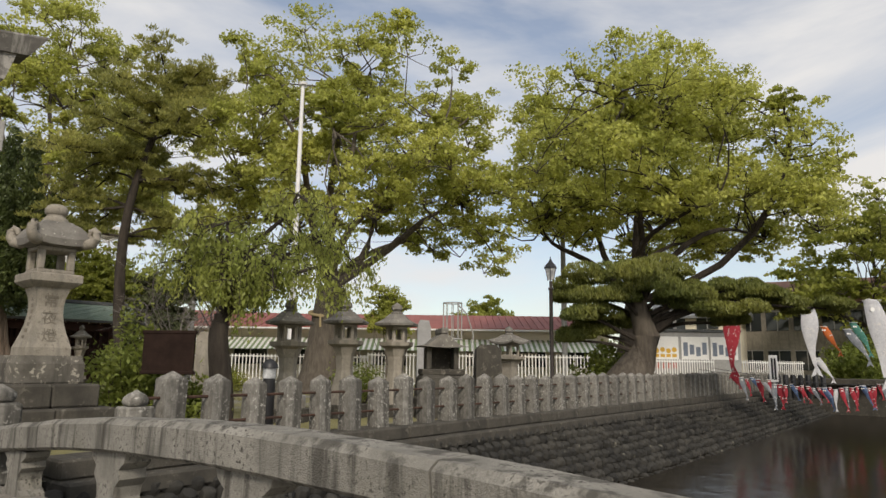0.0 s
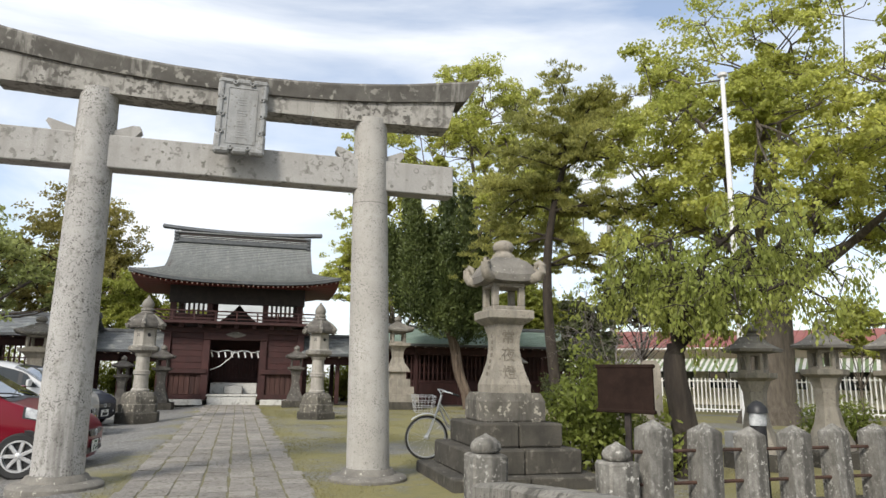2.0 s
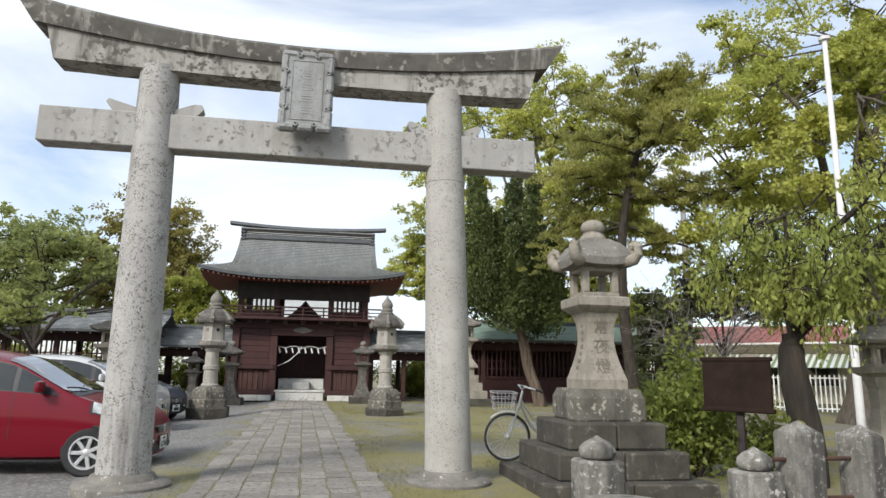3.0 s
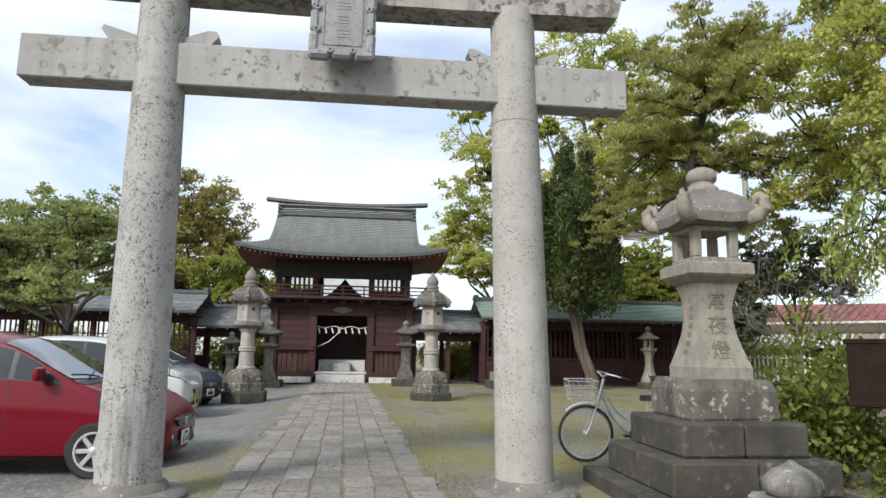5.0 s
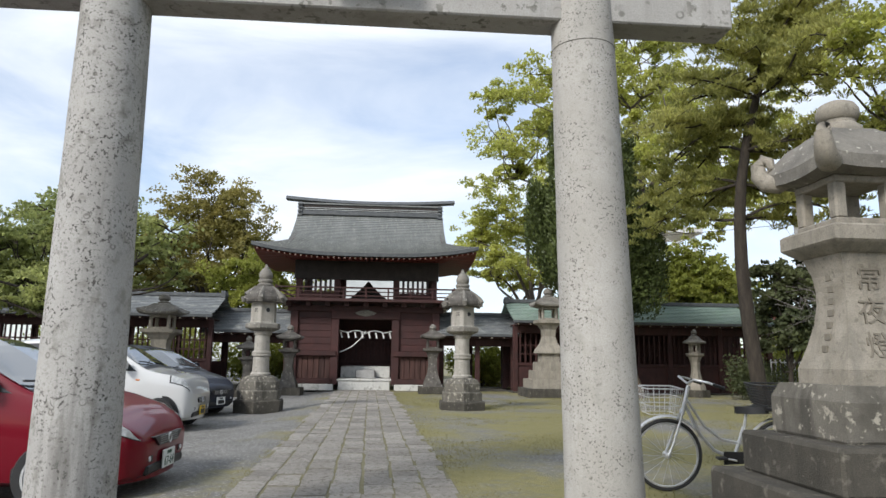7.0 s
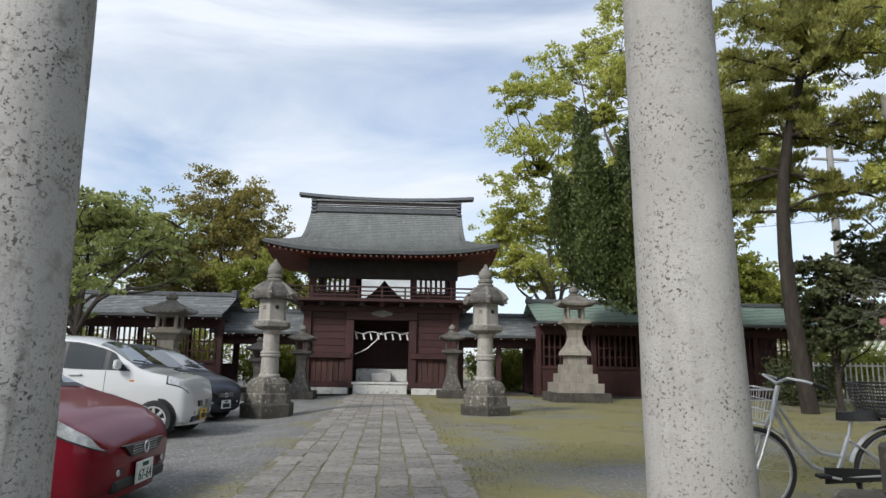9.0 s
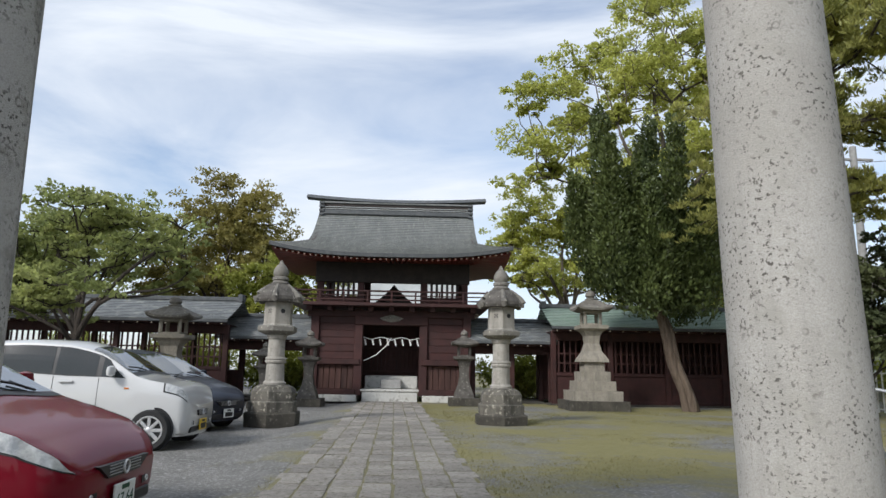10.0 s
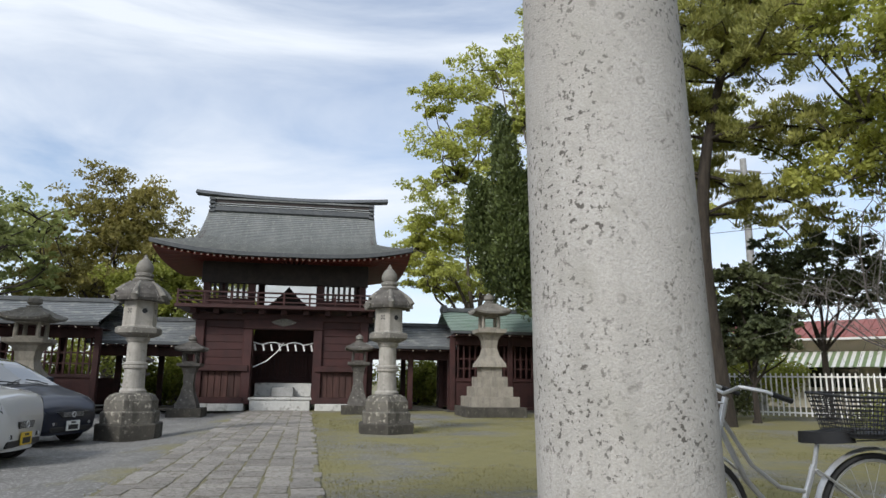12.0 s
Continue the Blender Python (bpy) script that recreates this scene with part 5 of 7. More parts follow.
# ---- stone fence along the pond ----
def build_fence():
    t = thing("stone_fence", "low fence of lichened stone posts with iron rails along the pond", "fence")
    sq = Shape().loft([[(-0.122 * a_, -0.122 * a_, z), (0.122 * a_, -0.122 * a_, z), (0.122 * a_, 0.122 * a_, z), (-0.122 * a_, 0.122 * a_, z)] for a_, z in ((1.05, 0), (1.05, 0.62), (1.0, 0.635), (0.06, 0.705))]).rough_up(0.003, 6)
    post_me = sq.mesh("post", M_POST)
    x, i = 3.66, 0
    rng = random.Random(5)
    while x < 32:
        ob = part("post", post_me, None, t, "")
        k = 0.86 if x < 3.8 else rng.uniform(0.70, 0.80)
        ob.matrix_basis = pose(x, fence_y(x), 0.19 - 0.02 * rng.random(), rng.uniform(-1.5, 1.5), rng.uniform(-1.5, 1.5), rng.uniform(-5, 5)) @ Matrix.Diagonal((k, k, 1.05 if x < 3.8 else rng.uniform(0.93, 1.0), 1))
        x += rng.uniform(0.48, 0.53) if x < 19 else 0.40
    for z in (0.40, 0.66):
        part("iron_rail", Shape().tube([(3.3, fence_y(3.3), z), (32, fence_y(32), z)], 0.017, 6), M_RUST, t, "rusty round iron rail")
    x = 2.6
    while x < 32:
        L = rng.uniform(1.3, 1.9)
        for dy, z0, z1, hw in ((0, 0.02, 0.19, 0.22), (-0.06, -0.14, 0.02, 0.34)):
            s = Shape().box(0.006, L - 0.006, -hw, hw, z0, z1, 0.02).rough_up(0.008, 4)
            ob = part("kerb_stone", s, M_BASE, t)
            ob.matrix_basis = pose(x, fence_y(x) + dy, 0, 0, 0, math.degrees(math.atan(0.055)))
        x += L
    return t


build_fence()


def onion_post(label, x, y, z, hw=0.2, h=0.5):
    t = thing("bridge_post", label, "stone post", pose(x, y, z), "bridge end posts")
    part("shaft", Shape().box(-hw, hw, -hw, hw, 0, h, 0.02).rough_up(0.008, 6), M_POST, t)
    part("cap", Shape().turned([(hw * 0.62, h), (hw * 0.80, h + 0.015), (hw * 0.88, h + 0.045), (hw * 0.82, h + 0.08), (hw * 0.58, h + 0.112), (hw * 0.24, h + 0.134), (0.01, h + 0.152)], 20).rough_up(0.003, 7), M_POST, t, "onion-shaped stone cap", True)
    return t


onion_post("squat stone bridge post with an onion-shaped cap", 2.22, -3.32, 0.0, 0.142, 0.66)
onion_post("squat stone bridge post with an onion-shaped cap", 3.33, -3.38, 0.15, 0.135, 0.44)
onion_post("squat stone bridge post with an onion-shaped cap", -2.15, -3.4, 0.0, 0.142, 0.66)

# ---- trees ----
broad_tree("huge camphor tree in bright yellow-green leaf with straw rope", (15.6, 9.1, 0), 14.2, 2.5, 6.5, 6.4, 140, 105000, 0.122, L_CAMPHOR, M_BARK, 11, 0.62, 0.26, lean=(0.8, -0.5), rc=(0.8, 1.4), gap=0.31, boughs=((4.6, -3.7, 4.4, 1.1), (3.9, -3.1, 5.0, 1.2), (5.2, -4.1, 5.3, 1.1), (3.1, -2.5, 5.2, 1.0), (4.9, -3.3, 6.0, 1.2)))
broad_tree("huge domed camphor tree in yellow-green leaf", (26.4, 2.9, 0), 15.2, 2.8, 9.2, 8.0, 230, 135000, 0.15, L_CAMPHOR, M_BARK_DK, 12, 0.46, 0.24, lean=(1.3, -1.5), rc=(1.0, 1.9), gap=0.14)
broad_tree("tall light green camphor tree behind the corridor", (11.8, 30, 0), 22.5, 4.0, 10.0, 7.5, 150, 90000, 0.17, L_CAMPHOR, M_BARK, 13, 0.5, 0.3, lean=(1.3, 0), rc=(0.9, 1.7), gap=0.38)
broad_tree("light green tree behind the gate corridor", (8.6, 33, 0), 11.0, 3.0, 5.5, 5, 60, 30000, 0.16, L_CAMPHOR, M_BARK, 14, 0.3, 0.3, rc=(0.9, 1.6), gap=0.2)
broad_tree("light green tree closing the view behind the corridor", (15.5, 29, 0), 6.5, 1.0, 5.0, 4, 60, 20000, 0.22, L_CAMPHOR_DK, M_BARK, 24, 0.4, 0.3, rc=(1.0, 1.8), gap=0.2)
broad_tree("spreading green cherry tree by the parked cars", (-8.6, 15.2, 0), 5.8, 0.8, 4.4, 3.4, 90, 15000, 0.13, L_MAPLE, M_BARK_DK, 16, 0.16, 0.3, rc=(0.5, 1.0), flat=0.35, gap=0.5)
broad_tree("spreading green cherry tree by the parked cars", (-13.6, 16.5, 0), 6.3, 0.9, 4.4, 3.4, 90, 15000, 0.13, L_MAPLE, M_BARK_DK, 26, 0.16, 0.3, rc=(0.5, 1.0), flat=0.35, gap=0.5)
broad_tree("tall bronze-leaved tree behind the corridor", (-10.8, 37, 0), 12.4, 1.5, 5.6, 4.5, 90, 40000, 0.18, L_BROWN, M_BARK_DK, 17, 0.3, 0.3, rc=(1.0, 1.8))
broad_tree("green tree behind the corridor", (-17, 33, 0), 10.6, 1.5, 5.5, 4.5, 70, 18000, 0.2, L_MAPLE, M_BARK_DK, 18, 0.3, 0.3, rc=(0.9, 1.6), gap=0.25)
broad_tree("low green tree behind the gate corridor", (-6.3, 31, 0), 7.0, 0.8, 4.0, 3, 50, 26000, 0.15, L_CAMPHOR_DK, M_BARK_DK, 28, 0.2, 0.3, rc=(0.7, 1.3))
broad_tree("dark dense evergreen beside the pine trunk", (12.4, 15.0, 0), 4.9, 0.3, 1.5, 1.5, 46, 15000, 0.12, L_BUSH_DK, M_BARK_DK, 19, 0.08, 0.2, rc=(0.35, 0.6))
broad_tree("small dark-leaved tree with an open crown before the school", (15.6, 16.2, 0), 6.6, 2.2, 2.3, 2.2, 60, 12000, 0.13, L_BUSH_DK, M_BARK_DK, 29, 0.10, 0.3, rc=(0.4, 0.7), gap=0.3)
broad_tree("deep green tree behind the red corridor", (13.6, 24.6, 0), 6.8, 1.0, 2.6, 2.4, 50, 16000, 0.16, L_CAMPHOR_DK, M_BARK_DK, 33, 0.2, 0.3, rc=(0.6, 1.1), gap=0.1)
broad_tree("far green trees beyond the pond", (47, -3.5, 0), 12.0, 1.0, 7.5, 6, 80, 20000, 0.26, L_CAMPHOR_DK, M_BARK_DK, 20, 0.35, 0.25, rc=(1.0, 1.9), gap=0.25)
broad_tree("far green trees beyond the school roof", (58, 34, 0), 8.0, 1.0, 4.5, 4.5, 40, 16000, 0.28, L_CAMPHOR_DK, M_BARK_DK, 21, 0.3, 0.25, rc=(1.0, 1.7))
broad_tree("thin young tree before the school", (15.4, 5.6, 0), 3.6, 1.2, 0.9, 0.9, 22, 2600, 0.10, L_CAMPHOR, M_BARK, 22, 0.035, 0.3, rc=(0.3, 0.6), gap=0.3)


def needle_tree(label, base, height, crown_lo, radius, layers, needles, leaf_m, seed, trunk_r=0.3, lean=(0, 0), size=0.2):
    """An old pine: flat ragged layers of needles on long level limbs."""
    rng = np.random.default_rng(seed)
    t = thing("pine_tree", label, "pine tree", pose(*base))
    wood = Shape()
    top = Vector((lean[0], lean[1], height - 0.4))
    spine = limb(wood, rng, (0, 0, -0.2), top, trunk_r, 0.05, 0.05, 10, 12)
    pts, ways = [], []
    for i in range(layers):
        u = (i + rng.uniform(0, 0.8)) / layers
        z = crown_lo + (height - crown_lo) * u
        k = max(1, min(12, int(12 * z / height)))
        c = spine[k]
        A = rng.uniform(0, 2 * math.pi)
        L = radius * (1.05 - 0.55 * u * u) * rng.uniform(0.55, 1.05)
        tip = Vector((c.x + L * math.cos(A), c.y + L * math.sin(A), z + rng.uniform(-0.2, 0.5)))
        way = limb(wood, rng, c, tip, trunk_r * 0.2, 0.015, 0.08, 6, 8)
        for j in range(2, 9):
            for _ in range(5):
                q = np.array(way[j]) + rng.normal(size=3) * np.array([0.46, 0.46, 0.16]) * (0.4 + 0.6 * j / 8)
                n = needles // (layers * 35)
                o = dome(rng, n, 0.0)
                pts.append(q + o * np.array([0.27, 0.27, 0.17]) * rng.uniform(0.35, 1.0, size=n)[:, None])
                ways.append(o + np.array([0, 0, 0.6]))
                if rng.random() < 0.25:
                    limb(wood, rng, way[j], q, 0.015, 0.006, 0.1, 4, 2)
    v, f = leaf_cloud(rng, np.concatenate(pts), size, 3.4, along=np.concatenate(ways))
    part("trunk", wood, M_BARK_DK, t, smooth=True)
    part("crown", array_mesh("crown", v, f, leaf_m), None, t)
    return t


needle_tree("tall ragged olive-green pine tree", (10.7, 13.6, 0), 12.1, 4.6, 3.9, 46, 82000, L_PINE, 15, 0.22, (0.9, 0.0), 0.15)


def juniper(label, base, seed):
    """A flame-shaped juniper whose crown starts high on a bare twisted trunk."""
    rng = np.random.default_rng(seed)
    t = thing("juniper_tree", label, "juniper", pose(*base))
    wood = Shape()
    for k in range(4):
        ph = k * 1.6
        pts, rad = [], []
        for i in range(12):
            z = 3.6 * i / 11
            tw = ph + 0.5 * z
            rr = 0.10 * (1.5 - 0.5 * min(1, z / 1.2)) * (1 if z < 2.8 else 0.8)
            pts.append((-0.28 * z + rr * math.cos(tw) + 0.05 * math.sin(3 * z), rr * math.sin(tw), z - 0.1))
            rad.append(0.105 * (1.4 - 0.16 * z))
        wood.tube(pts, rad, 9)
    part("trunk", wood, M_BARK_RED, t, "brown twisted furrowed trunk", smooth=True)
    pts, faces, ways = [], [], []
    c0 = Vector((-1.3, 0, 2.8))
    sticks = Shape()
    for i in range(21):
        A, R = 2.4 * i, 1.95 * math.sqrt((i + 0.4) / 21)
        x, y = c0.x + R * math.cos(A), c0.y + R * math.sin(A) * 0.8
        z0 = 3.1 + 0.7 * rng.random() - (0.8 if x < -1.3 else 0.25) * (x + 1.3)
        h = (6.6 - 0.6 * R) * rng.uniform(0.55, 1.06) - (z0 - 3.1) * 0.75
        limb(sticks, rng, (-0.9, 0, 3.0), (x, y, z0 + h * 0.3), 0.06, 0.02, 0.08, 5, 4)
        for k in range(24):
            u = (k + rng.uniform(0, 1)) / 24
            w_ = 0.50 * math.sin(math.pi * (0.22 + 0.78 * u)) * (1.15 - 0.85 * u)
            B = 2.4 * k + i
            c = np.array([x + 0.8 * w_ * math.cos(B) + 0.20 * R * u * math.cos(A), y + 0.8 * w_ * math.sin(B) + 0.20 * R * u * math.sin(A), z0 + h * u])
            axis = np.array([0.45 * math.cos(B), 0.45 * math.sin(B), 1.0]) / 1.1
            n, size_ = 250, rng.uniform(1.1, 1.6) * (1.15 - 0.5 * u)
            v_ = rng.uniform(-1, 1, size=n)
            o = dome(rng, n, -2.0)
            o -= axis * (o @ axis)[:, None]
            o /= np.linalg.norm(o, axis=1)[:, None] + 1e-9
            wide = 0.30 * size_ * np.sqrt(np.clip(1 - v_ ** 2, 0, 1)) * (1 - 0.35 * v_)
            pts.append(c + axis * (v_ * 0.44 * size_)[:, None] + o * (wide * rng.uniform(0.7, 1.05, size=n))[:, None])
            faces.append(o + axis * 0.2)
            ways.append(axis + o * 0.45)
    v, f = leaf_cloud(rng, np.concatenate(pts), 0.125, 2.0, out=np.concatenate(faces), along=np.concatenate(ways))
    part("inner_wood", sticks, M_BARK_DK, t, smooth=True)
    part("crown", array_mesh("crown", v, f, L_CYPRESS), None, t)
    return t


juniper("dark green juniper with flame-like crown and twisted bare trunk", (8.75, 18.0, 0), 31)


def trained_pine(label, base, seed):
    """A trained pine by the pond: thick leaning trunk, cushions of needles on level limbs."""
    rng = np.random.default_rng(seed)
    t = thing("trained_pine", label, "pine tree", pose(*base))
    ux, uy = 0.656, -0.754      # along the pond bank
    P3 = lambda r, z, d=0.0: Vector((ux * r + uy * -d, uy * r + ux * d, z))
    wood = Shape()
    wood.tube([P3(-0.6, -0.2), P3(-0.3, 0.4), P3(0.2, 1.1), P3(0.45, 1.8), P3(0.2, 2.6), P3(0.5, 3.4)], [0.80, 0.56, 0.44, 0.34, 0.24, 0.12], 14)
    wood.tube([P3(0.3, -0.2, 0.3), P3(0.1, 0.5, 0.2), P3(0.35, 1.2)], [0.40, 0.34, 0.28], 10)
    wood.rough_up(0.05, 2.5)
    pads = [(0.4, 3.75, 0.9), (-0.6, 3.35, 1.0), (1.2, 3.45, 0.85), (0.2, 3.2, 1.0), (-1.2, 2.9, 0.9), (1.9, 3.15, 0.8), (2.7, 2.98, 0.7), (-0.3, 2.75, 0.9), (3.5, 2.8, 0.72), (4.3, 2.62, 0.68), (5.1, 2.6, 0.55), (1.3, 2.75, 0.8), (-1.3, 2.35, 0.9), (2.2, 2.45, 0.8), (-0.8, 2.0, 0.7), (0.4, 2.2, 0.8), (3.0, 2.3, 0.7), (-1.4, 1.75, 0.6)]
    pts, arms = [], Shape()
    for r, z, s in pads:
        d = rng.uniform(-0.9, 0.9)
        limb(arms, rng, P3(0.35, max(1.2, z - 0.7)), P3(r, z - 0.08, d), 0.08, 0.02, 0.04, 6, 6)
        for _ in range(5):
            c = np.array(P3(r, z, d)) + rng.normal(size=3) * np.array([0.38, 0.38, 0.09]) * s
            n = 1300
            q = rng.normal(size=(n, 3))
            q /= np.linalg.norm(q, axis=1)[:, None]
            q[:, 2] = np.where(q[:, 2] > -0.25, np.abs(q[:, 2]), -0.12)
            pts.append(c + q * np.array([0.55, 0.55, 0.34]) * s * rng.uniform(0.82, 1.0, size=n)[:, None])
    v, f = leaf_cloud(rng, np.concatenate(pts), 0.12, 4.0, 0.0, droop=-0.9)
    part("trunk", wood, M_BARK, t, "thick furrowed leaning trunk", smooth=True)
    part("inner_wood", arms, M_BARK_DK, t, smooth=True)
    part("crown", array_mesh("crown", v, f, L_PINE_TRIM), None, t)
    return t


trained_pine("trained old pine with level needle cushions beside the pond", (16.95, -1.95, 0), 41)


def weeping_tree(label, base, height, radius, seed):
    rng = np.random.default_rng(seed)
    t = thing("weeping_tree", label, "tree", pose(*base))
    wood = Shape()
    limb(wood, rng, (0, 0, -0.2), (-0.05, 0, 1.7), 0.20, 0.13, 0.04, 10, 8)
    pts = []
    for i in range(12):
        A = 2 * math.pi * (i + rng.uniform(-0.4, 0.4)) / 12
        R = radius * rng.uniform(0.5, 1.15)
        crest = Vector((0.5 + 0.65 * R * math.cos(A), -0.3 + 0.65 * R * math.sin(A), height - rng.uniform(0.1, 1.3)))
        end = Vector((0.5 + R * math.cos(A), -0.3 + R * math.sin(A), crest.z - rng.uniform(0.2, 0.7)))
        way = limb(wood, rng, (-0.05, 0, 1.65), crest, 0.055, 0.022, 0.05, 6, 7)[2:] + limb(wood, rng, crest, end, 0.022, 0.008, 0.05, 5, 4)[1:]
        for p in way:
            for _ in range(3):
                q = p + Vector((rng.normal() * 0.28, rng.normal() * 0.28, rng.normal() * 0.12))
                drop = q + Vector((0.12 * math.cos(A), 0.12 * math.sin(A), -rng.uniform(0.12, 0.5)))
                limb(wood, rng, p, q, 0.009, 0.006, 0.1, 4, 2)
                limb(wood, rng, q, drop, 0.006, 0.003, 0.03, 3, 3)
                n = 42
                u = rng.uniform(0, 1, size=n)[:, None]
                pts.append(np.array(q) + u * np.array(drop - q) + rng.normal(size=(n, 3)) * 0.055)
    v, f = leaf_cloud(rng, np.concatenate(pts), 0.078, 2.4, 0.1, droop=0.8)
    part("trunk", wood, M_BARK_DK, t, smooth=True)
    part("crown", array_mesh("crown", v, f, L_WEEP), None, t)
    return t


weeping_tree("small cherry tree with drooping light green leaves", (5.95, -0.5, 0), 3.75, 1.55, 51)


def bush(label, base, r, h, leaves, size, leaf_m, seed, name="bush"):
    rng = np.random.default_rng(seed)
    t = thing(name, label, "bush", pose(*base))
    wood, pts = Shape(), []
    for i in range(22):
        A, R = rng.uniform(0, 2 * math.pi), r * math.sqrt(rng.uniform(0, 1))
        z = h * rng.uniform(0.3, 0.95) * (1.05 - 0.4 * (R / r) ** 2)
        tip = Vector((R * math.cos(A), R * math.sin(A), z))
        way = limb(wood, rng, (0.1 * math.cos(A), 0.1 * math.sin(A), -0.05), tip, 0.016, 0.005, 0.1, 4, 5)
        for p in way[2:]:
            pts.append(np.array(p) + rng.normal(size=(leaves // 88, 3)) * 0.13 * (0.6 + r * 0.5))
    v, f = leaf_cloud(rng, np.concatenate(pts), size, 1.9, 0.4)
    part("stem", wood, M_BARK_DK, t)
    part("foliage", array_mesh("foliage", v, f, leaf_m), None, t)
    return t


bush("loose green shrub beside the notice board", (4.95, 0.35, 0), 0.62, 1.75, 5200, 0.085, L_BUSH, 61)
bush("loose green shrub beside the notice board", (5.5, -0.35, 0), 0.45, 0.9, 2200, 0.08, L_BUSH, 62)
bush("low clipped yellow-green bush before the white fence", (12.6, 10.6, 0), 1.1, 0.75, 5200, 0.07, L_CAMPHOR_DK, 63)
bush("dark green bush before the red corridor", (12.6, 17.2, 0), 1.1, 1.6, 7000, 0.10, L_BUSH_DK, 64)
bush("green bush by the lantern row", (10.6, 1.6, 0), 0.6, 1.1, 3000, 0.08, L_BUSH, 65)
bush("spiky green bush under the trained pine", (18.2, -0.6, 0), 0.9, 1.7, 5000, 0.14, L_BUSH, 66)
for i, (x, y, r, h) in enumerate(((-5.2, 26.5, 2.2, 2.6), (-9.5, 26, 2.4, 2.6), (-14, 26.5, 2.6, 2.6), (4.6, 27.5, 2.0, 2.2), (8.5, 26.5, 2.4, 2.4), (13.5, 26, 2.4, 2.6), (18, 24, 2.4, 3.0), (-19.5, 23, 2.6, 3.4))):
    bush("yellow-green shrubbery behind the corridor", (x, y, 0), r, h, 9000, 0.16, L_CAMPHOR_DK, 70 + i)

for i, (x, y, r, h) in enumerate(((37.5, -4.6, 2.2, 3.2), (40.5, -5.2, 2.4, 3.8), (43.5, -3.4, 2.4, 3.4))):
    bush("dark green shrubbery beyond the pond", (x, y, -0.3), r, h, 9000, 0.2, L_BUSH, 90 + i)


def bare_tree(base, h, seed):
    rng = np.random.default_rng(seed)
    t = thing("bare_tree", "small bare tree with tangled grey twigs", "tree", pose(*base))
    wood = Shape()
    limb(wood, rng, (0, 0, 0), (0, 0, h * 0.45), 0.07, 0.05, 0.05, 7, 5)
    for i in range(16):
        A = rng.uniform(0, 2 * math.pi)
        tip = Vector((h * 0.42 * math.cos(A), h * 0.42 * math.sin(A), h * rng.uniform(0.6, 1.0)))
        way = limb(wood, rng, (0, 0, h * 0.42), tip, 0.012, 0.004, 0.12, 4, 6)
        for p in way[2:]:
            for _ in range(4):
                q = p + Vector(rng.normal(size=3)) * 0.35 + Vector((0, 0, -0.1))
                limb(wood, rng, p, q, 0.004, 0.0015, 0.2, 3, 3)
    part("branch", wood, L_TWIG, t)
    return t


bare_tree((8.6, 5.9, 0), 3.3, 81)

# ---- parked cars ----
class Body:
    """Half a car body as a grid of stations along its length (x runs back from the nose)."""

    def __init__(self, xs, belt, roof, width, low, tumble):
        X = np.concatenate([np.linspace(0, 0.3, 9)[:-1], np.linspace(0.3, xs[-1], 34)])
        sm = lambda a_: np.interp(X, xs, a_)
        b, r, w_, lo = sm(belt), sm(roof), sm(width), sm(low)
        r = np.maximum(r, b + 0.015)
        for _ in range(2):
            r[1:-1] = (r[:-2] + 2 * r[1:-1] + r[2:]) / 4
            b[1:-1] = (b[:-2] + 2 * b[1:-1] + b[2:]) / 4
            w_[1:-1] = (w_[:-2] + 2 * w_[1:-1] + w_[2:]) / 4
        cab = np.clip((r - b) / 0.5, 0, 1)
        wr = w_ * (0.95 - tumble * cab)
        rows = [(np.zeros_like(X), lo), (w_ * 0.80, lo), (w_ * 0.95, lo + 0.05), (w_ * 1.0, lo + 0.22), (w_ * 0.995, (lo + 0.22) * 0.35 + b * 0.65), (w_ * 0.965, b),
                (w_ * 0.965 * 0.5 + wr * 0.5, b + (r - b) * 0.5), (wr, r - 0.06 * cab - 0.004), (wr * 0.78, r - 0.012), (np.zeros_like(X), r + 0.02)]
        self.X = X
        self.S = np.stack([np.stack([X, y, z], axis=1) for y, z in rows], axis=1)

    def at(self, x, v, side, off=0.0):
        i = np.clip(np.interp(x, self.X, np.arange(len(self.X))), 0, len(self.X) - 1.001)
        i0, j0 = int(i), int(min(v, 8.999))
        a_, b_ = i - i0, v - j0
        S = self.S
        p = (S[i0, j0] * (1 - a_) + S[i0 + 1, j0] * a_) * (1 - b_) + (S[i0, j0 + 1] * (1 - a_) + S[i0 + 1, j0 + 1] * a_) * b_
        du, dv = S[i0 + 1, j0] - S[i0, j0], S[i0, j0 + 1] - S[i0, j0]
        n = np.cross(dv, du)
        n = n / (np.linalg.norm(n) + 1e-9)
        if n[1] < -0.2 or (abs(n[1]) <= 0.2 and n[2] < 0 and v > 4):
            n = -n
        p = p + n * off
        return (p[0], p[1] * side, p[2])

    def shell(self):
        S = self.S
        s = Shape()
        k = S.shape[1]
        rings = []
        for st in S:
            rings.append([tuple(p) for p in st] + [(p[0], -p[1], p[2]) for p in st[-2:0:-1]])
        return s.loft(rings)

    def panel(self, x0, x1, v0, v1, side, off=0.006, n=8, m=5, skew=0.0):
        rows = []
        for j in range(m + 1):
            v = v0 + (v1 - v0) * j / m
            d = skew * j / m
            rows.append([self.at(x0 + d + (x1 - x0 - (d if skew > 0 else 0)) * i / n, v, side, off) for i in range(n + 1)])
        return Shape().loft(rows, cap=False, closed=False)


